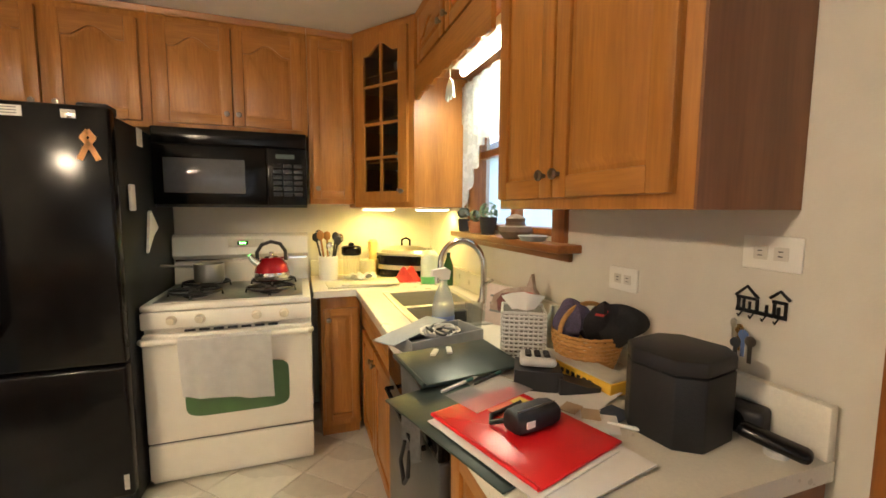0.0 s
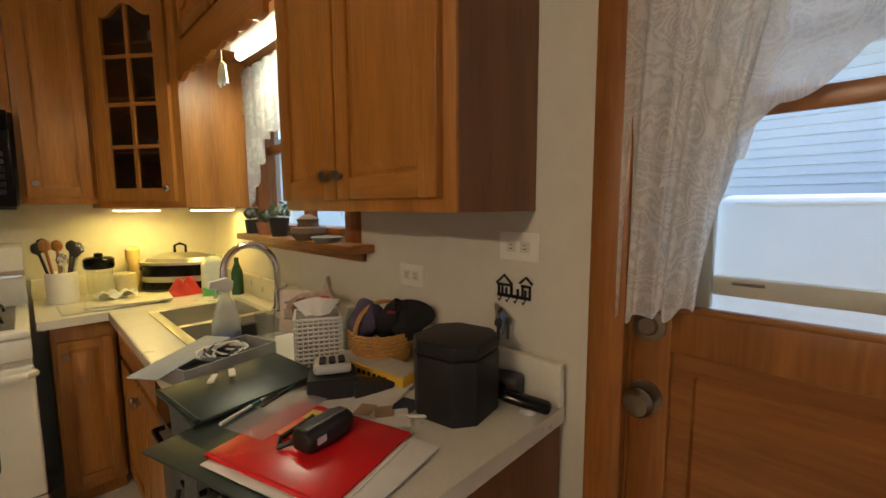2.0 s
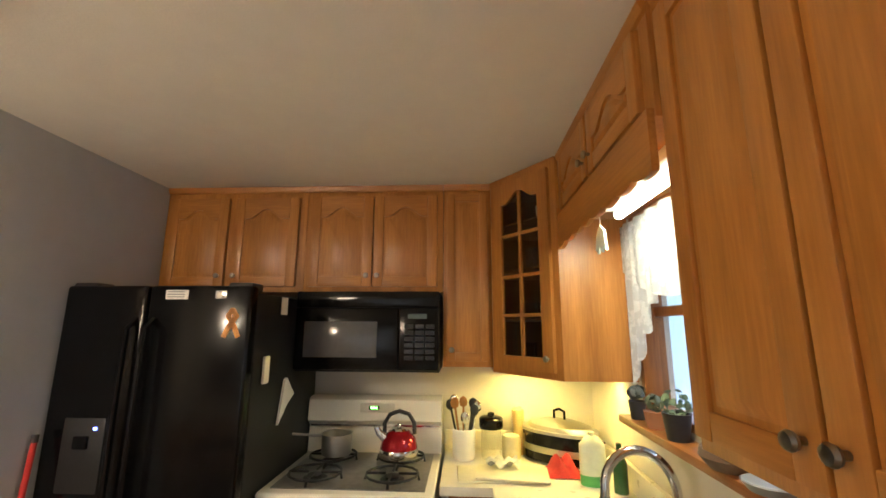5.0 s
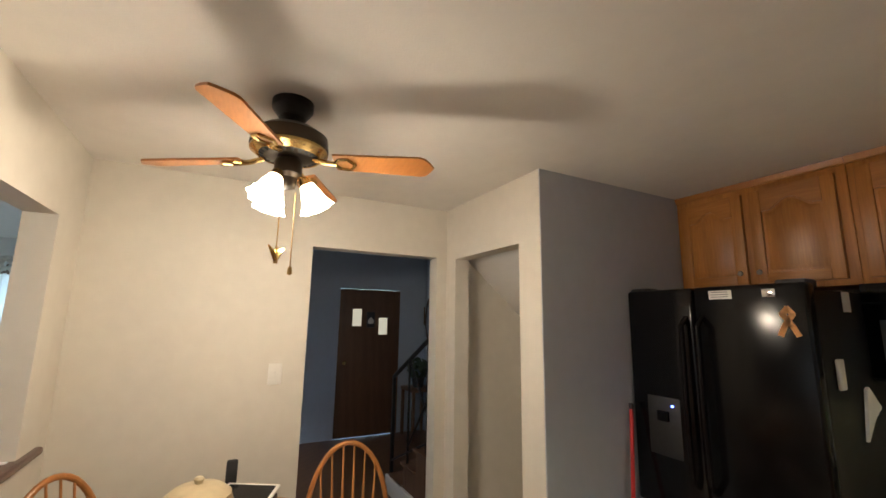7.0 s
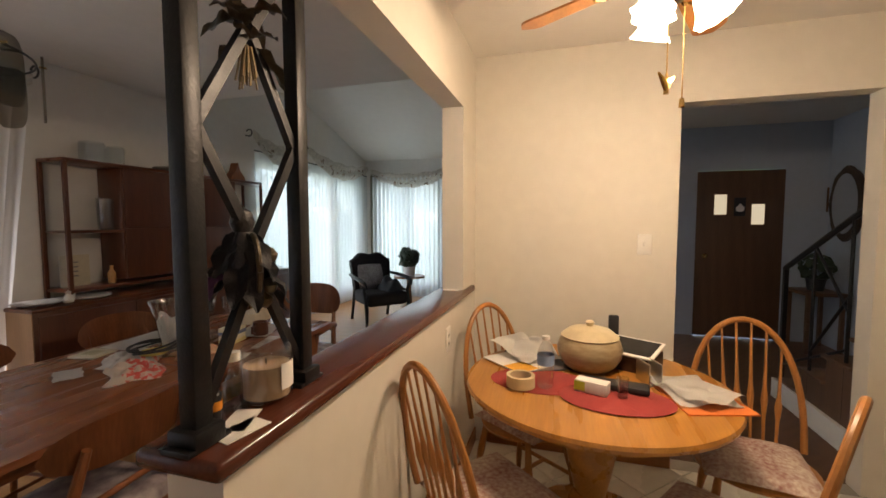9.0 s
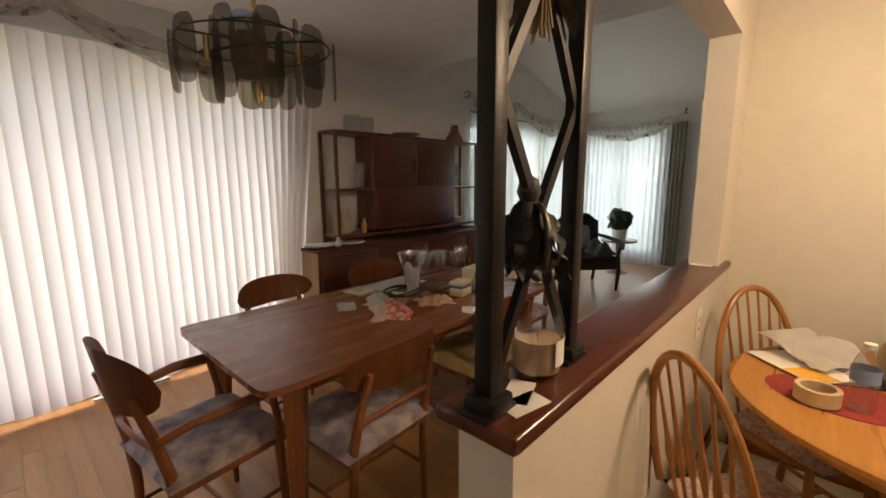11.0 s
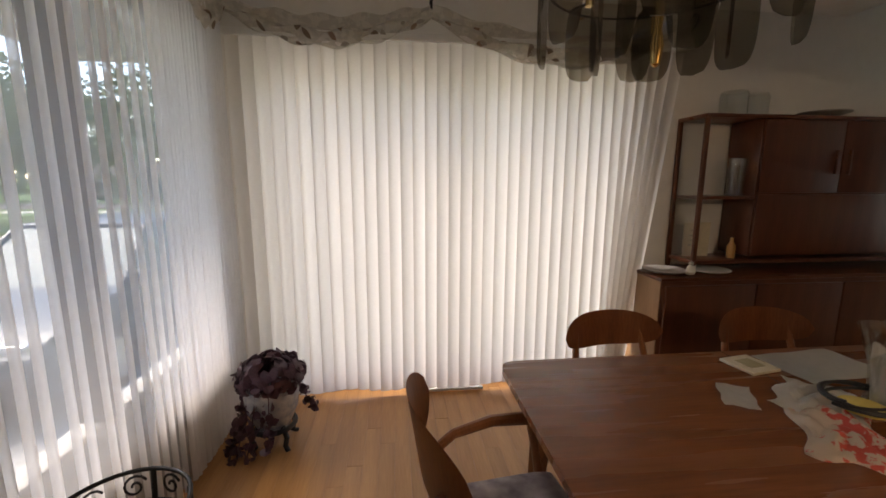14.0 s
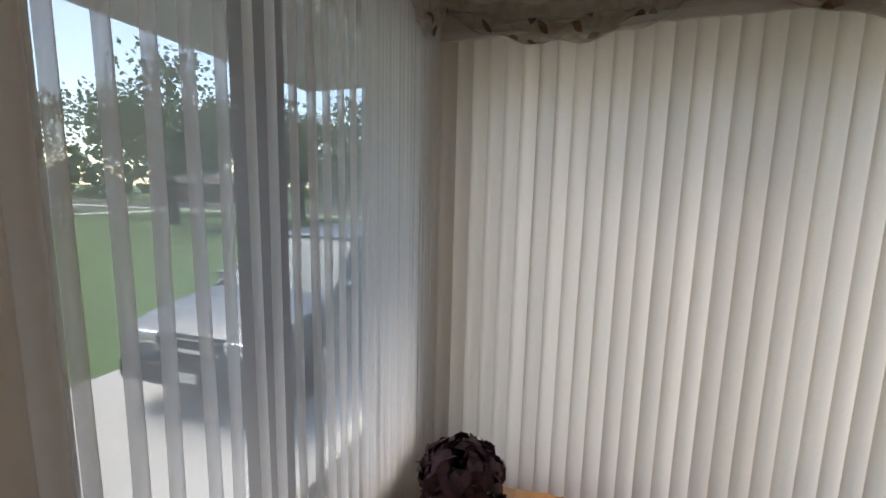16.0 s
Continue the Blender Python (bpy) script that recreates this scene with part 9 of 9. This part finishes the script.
part("loop", T([(-0.02, -0.03, 0.06), (-0.03, -0.05, 0.0), (-0.03, -0.01, -0.045), (-0.03, 0.03, 0.0), (-0.02, 0.02, 0.06)], 0.006, 6), BLACK_MATT, t_)

# sill: succulents, mug, stones
for k, (y, r, h, m_, lab) in enumerate(((2.72, 0.035, 0.07, BLACK_MATT, "small dark figurine pot with a plant on the sill"), (2.56, 0.04, 0.06, material("terracotta", (0.40, 0.17, 0.08), 0.8), "terracotta pot with a succulent on the sill"), (2.40, 0.045, 0.085, BLACK_MATT, "black pot with a green succulent on the sill"))):
    t_ = thing("potted_plant", 1.175, y, 1.252, 0, lab, "plant", "plants on the sill")
    part("pot", L([(0, 0), (r * 0.75, 0), (r, h), (r * 0.9, h), (r * 0.8, h * 0.85), (0, h * 0.85)], seg=20), m_, t_)
    part("foliage", leaf_bunch(random.Random(50 + k), 46, (0.03, 0.028, 0.045)[k], h + 0.03, 0.014), material("succulent_" + "abc"[k], ((0.05, 0.06, 0.05), (0.12, 0.15, 0.09), (0.16, 0.23, 0.13))[k], 0.5, 0, 0.4, 30), t_)
t_ = thing("stone_bowl", 1.17, 2.12, 1.252, 0, "brown stoneware bowl and lid on the sill", "bowl")
part("bowl", L([(0, 0), (0.05, 0), (0.075, 0.03), (0.07, 0.05), (0.045, 0.055), (0.04, 0.07), (0.045, 0.085), (0.02, 0.10), (0, 0.105)], seg=26), material("brown_stone", (0.16, 0.10, 0.06), 0.6, 0, 0.3, 20), t_)
t_ = thing("small_dish", 1.165, 1.97, 1.252, 0, "shallow grey dish on the sill", "dish")
part("dish", L([(0, 0), (0.045, 0), (0.06, 0.02), (0.055, 0.022), (0, 0.008)], seg=24), material("grey_glaze", (0.22, 0.22, 0.22), 0.3), t_)

# key holder on the wall
t_ = thing("key_holder", 1.228, 1.152, 1.135, -90, "black cut metal key holder with keys hanging on it", "key holder")
t_.scale = (0.82, 1.0, 0.82)
bm = bmesh.new()
for a in ((-0.062, 0.02, 0.062, 0.03), (-0.062, 0.055, -0.01, 0.063), (-0.06, 0.02, -0.053, 0.06), (-0.012, 0.02, -0.005, 0.06), (0.012, 0.02, 0.018, 0.05), (0.03, 0.02, 0.036, 0.06), (0.028, 0.058, 0.062, 0.066), (0.056, 0.03, 0.062, 0.066), (0.04, 0.03, 0.046, 0.05), (-0.045, 0.03, -0.04, 0.055), (-0.03, 0.03, -0.025, 0.05)):
    box(bm, a[0], -0.006, a[1], a[2], -0.002, a[3])
tube(bm, [(-0.065, -0.004, 0.062), (-0.036, -0.004, 0.09), (-0.006, -0.004, 0.062)], 0.004, 6)
tube(bm, [(0.022, -0.004, 0.07), (0.045, -0.004, 0.09), (0.068, -0.004, 0.07)], 0.004, 6)
part("cut_plate", bm, IRON, t_)
for k in range(4):
    part("hook", T([(-0.045 + k * 0.03, -0.004, 0.022), (-0.045 + k * 0.03, -0.016, 0.008), (-0.045 + k * 0.03, -0.02, 0.016)], 0.002, 6), IRON, t_)
for k, (x, m_) in enumerate(((-0.04, STEEL), (-0.025, BRASS), (-0.015, material("blue_fob", (0.10, 0.16, 0.32), 0.5)), (0.0, NICKEL), (-0.032, BLACK_MATT))):
    kk = thing("key", 1.215, 1.158 - x, 1.135 - 0.010 * k, -90 + 12 * (k - 2), "key or fob hanging from the key holder", "key", "keys")
    bm = bmesh.new()
    prism(bm, [(0.011 * math.cos(a), -0.012 + 0.012 * math.sin(a)) for a in [q * math.pi / 6 for q in range(12)]], "y", -0.002 - 0.002 * k, 0.0 - 0.002 * k)
    box(bm, -0.004, -0.002 - 0.002 * k, -0.06, 0.004, -0.002 * k, -0.02)
    part("blade", bm, m_, kk)

# ---- floor pieces ----
def clip(poly, x0, y0, x1, y1):
    """The part of a convex outline that lies inside a rectangle."""
    for ax, lim, sgn in ((0, x0, 1), (0, x1, -1), (1, y0, 1), (1, y1, -1)):
        out = []
        for i in range(len(poly)):
            a, b = poly[i], poly[(i + 1) % len(poly)]
            da, db = sgn * (a[ax] - lim), sgn * (b[ax] - lim)
            if da >= 0:
                out.append(a)
            if da * db < 0:
                t = da / (da - db)
                out.append((a[0] + (b[0] - a[0]) * t, a[1] + (b[1] - a[1]) * t))
        poly = out
        if len(poly) < 3:
            return []
    return poly


floor_k, floor_d = bpy.data.objects["floor_kitchen"], bpy.data.objects["floor_dining"]
S, gap = 0.325, 0.0035
h_ = S / math.sqrt(2)
full = None
for i in range(-14, 15):
    for j in range(-14, 15):
        cx, cy = -0.4 + (i + j) * h_, 1.8 + (i - j) * h_
        q = h_ - gap
        poly = clip([(cx + q, cy), (cx, cy + q), (cx - q, cy), (cx, cy - q)], -2.30, -0.112, 1.228, 3.515)
        if not poly:
            continue
        whole = len(poly) == 4 and abs(max(p[0] for p in poly) - min(p[0] for p in poly) - 2 * q) < 1e-6 and abs(max(p[1] for p in poly) - min(p[1] for p in poly) - 2 * q) < 1e-6
        if whole:
            if full is None:
                bm = bmesh.new()
                prism(bm, [(q, 0), (0, q), (-q, 0), (0, -q)], "z", -0.006, 0.0)
                bmesh.ops.bevel(bm, geom=[e for e in bm.edges if all(v.co.z > -0.001 for v in e.verts)], offset=0.002, segments=1, affect="EDGES")
                full = mesh_of("tile", bm, TILE)
            ob = new("tile", full)
            ob.location = (cx, cy, 0)
        else:
            bm = bmesh.new()
            prism(bm, [(x - cx, y - cy) for x, y in poly], "z", -0.006, 0.0)
            ob = new("tile", mesh_of("tile", bm, TILE))
            ob.location = (cx, cy, 0)
        ob.parent = floor_k

rnd = random.Random(17)
board_mesh = {}
rest = bmesh.new()
PW = 0.082
for k in range(101):
    x = 1.225 - PW * (k + 0.5)
    y = -3.25 - rnd.uniform(0, 0.9)
    while y < -0.168:
        ln = rnd.choice((0.9, 1.2, 1.5, 0.7))
        a, b = max(y, -3.245), min(y + ln, -0.168)
        y += ln
        if b - a < 0.03:
            continue
        if x > -3.0:
            key = round(b - a, 2)
            if key not in board_mesh:
                bm = B(-PW / 2 + 0.0002, -key / 2 + 0.0002, -0.016, PW / 2 - 0.0002, key / 2 - 0.0002, 0.0)
                bmesh.ops.bevel(bm, geom=[e for e in bm.edges if all(v.co.z > -0.001 for v in e.verts)], offset=0.0005, segments=1, affect="EDGES")
                board_mesh[key] = mesh_of("board", bm, FLOORWOOD)
            ob = new("board", board_mesh[key])
            ob.location = (x, (a + b) / 2, 0)
            ob.parent = floor_d
        else:
            vs = [rest.verts.new((px, py, pz)) for pz in (-0.016, 0.0) for px, py in ((x - PW / 2 + 0.0006, a + 0.0006), (x + PW / 2 - 0.0006, a + 0.0006), (x + PW / 2 - 0.0006, b - 0.0006), (x - PW / 2 + 0.0006, b - 0.0006))]
            rest.faces.new(vs[4:])
            for i in range(4):
                rest.faces.new((vs[i], vs[(i + 1) % 4], vs[4 + (i + 1) % 4], vs[4 + i]))
ob = new("living_boards", mesh_of("living_boards", rest, FLOORWOOD))
ob.parent = floor_d
tagged(ob, kind="stuff")
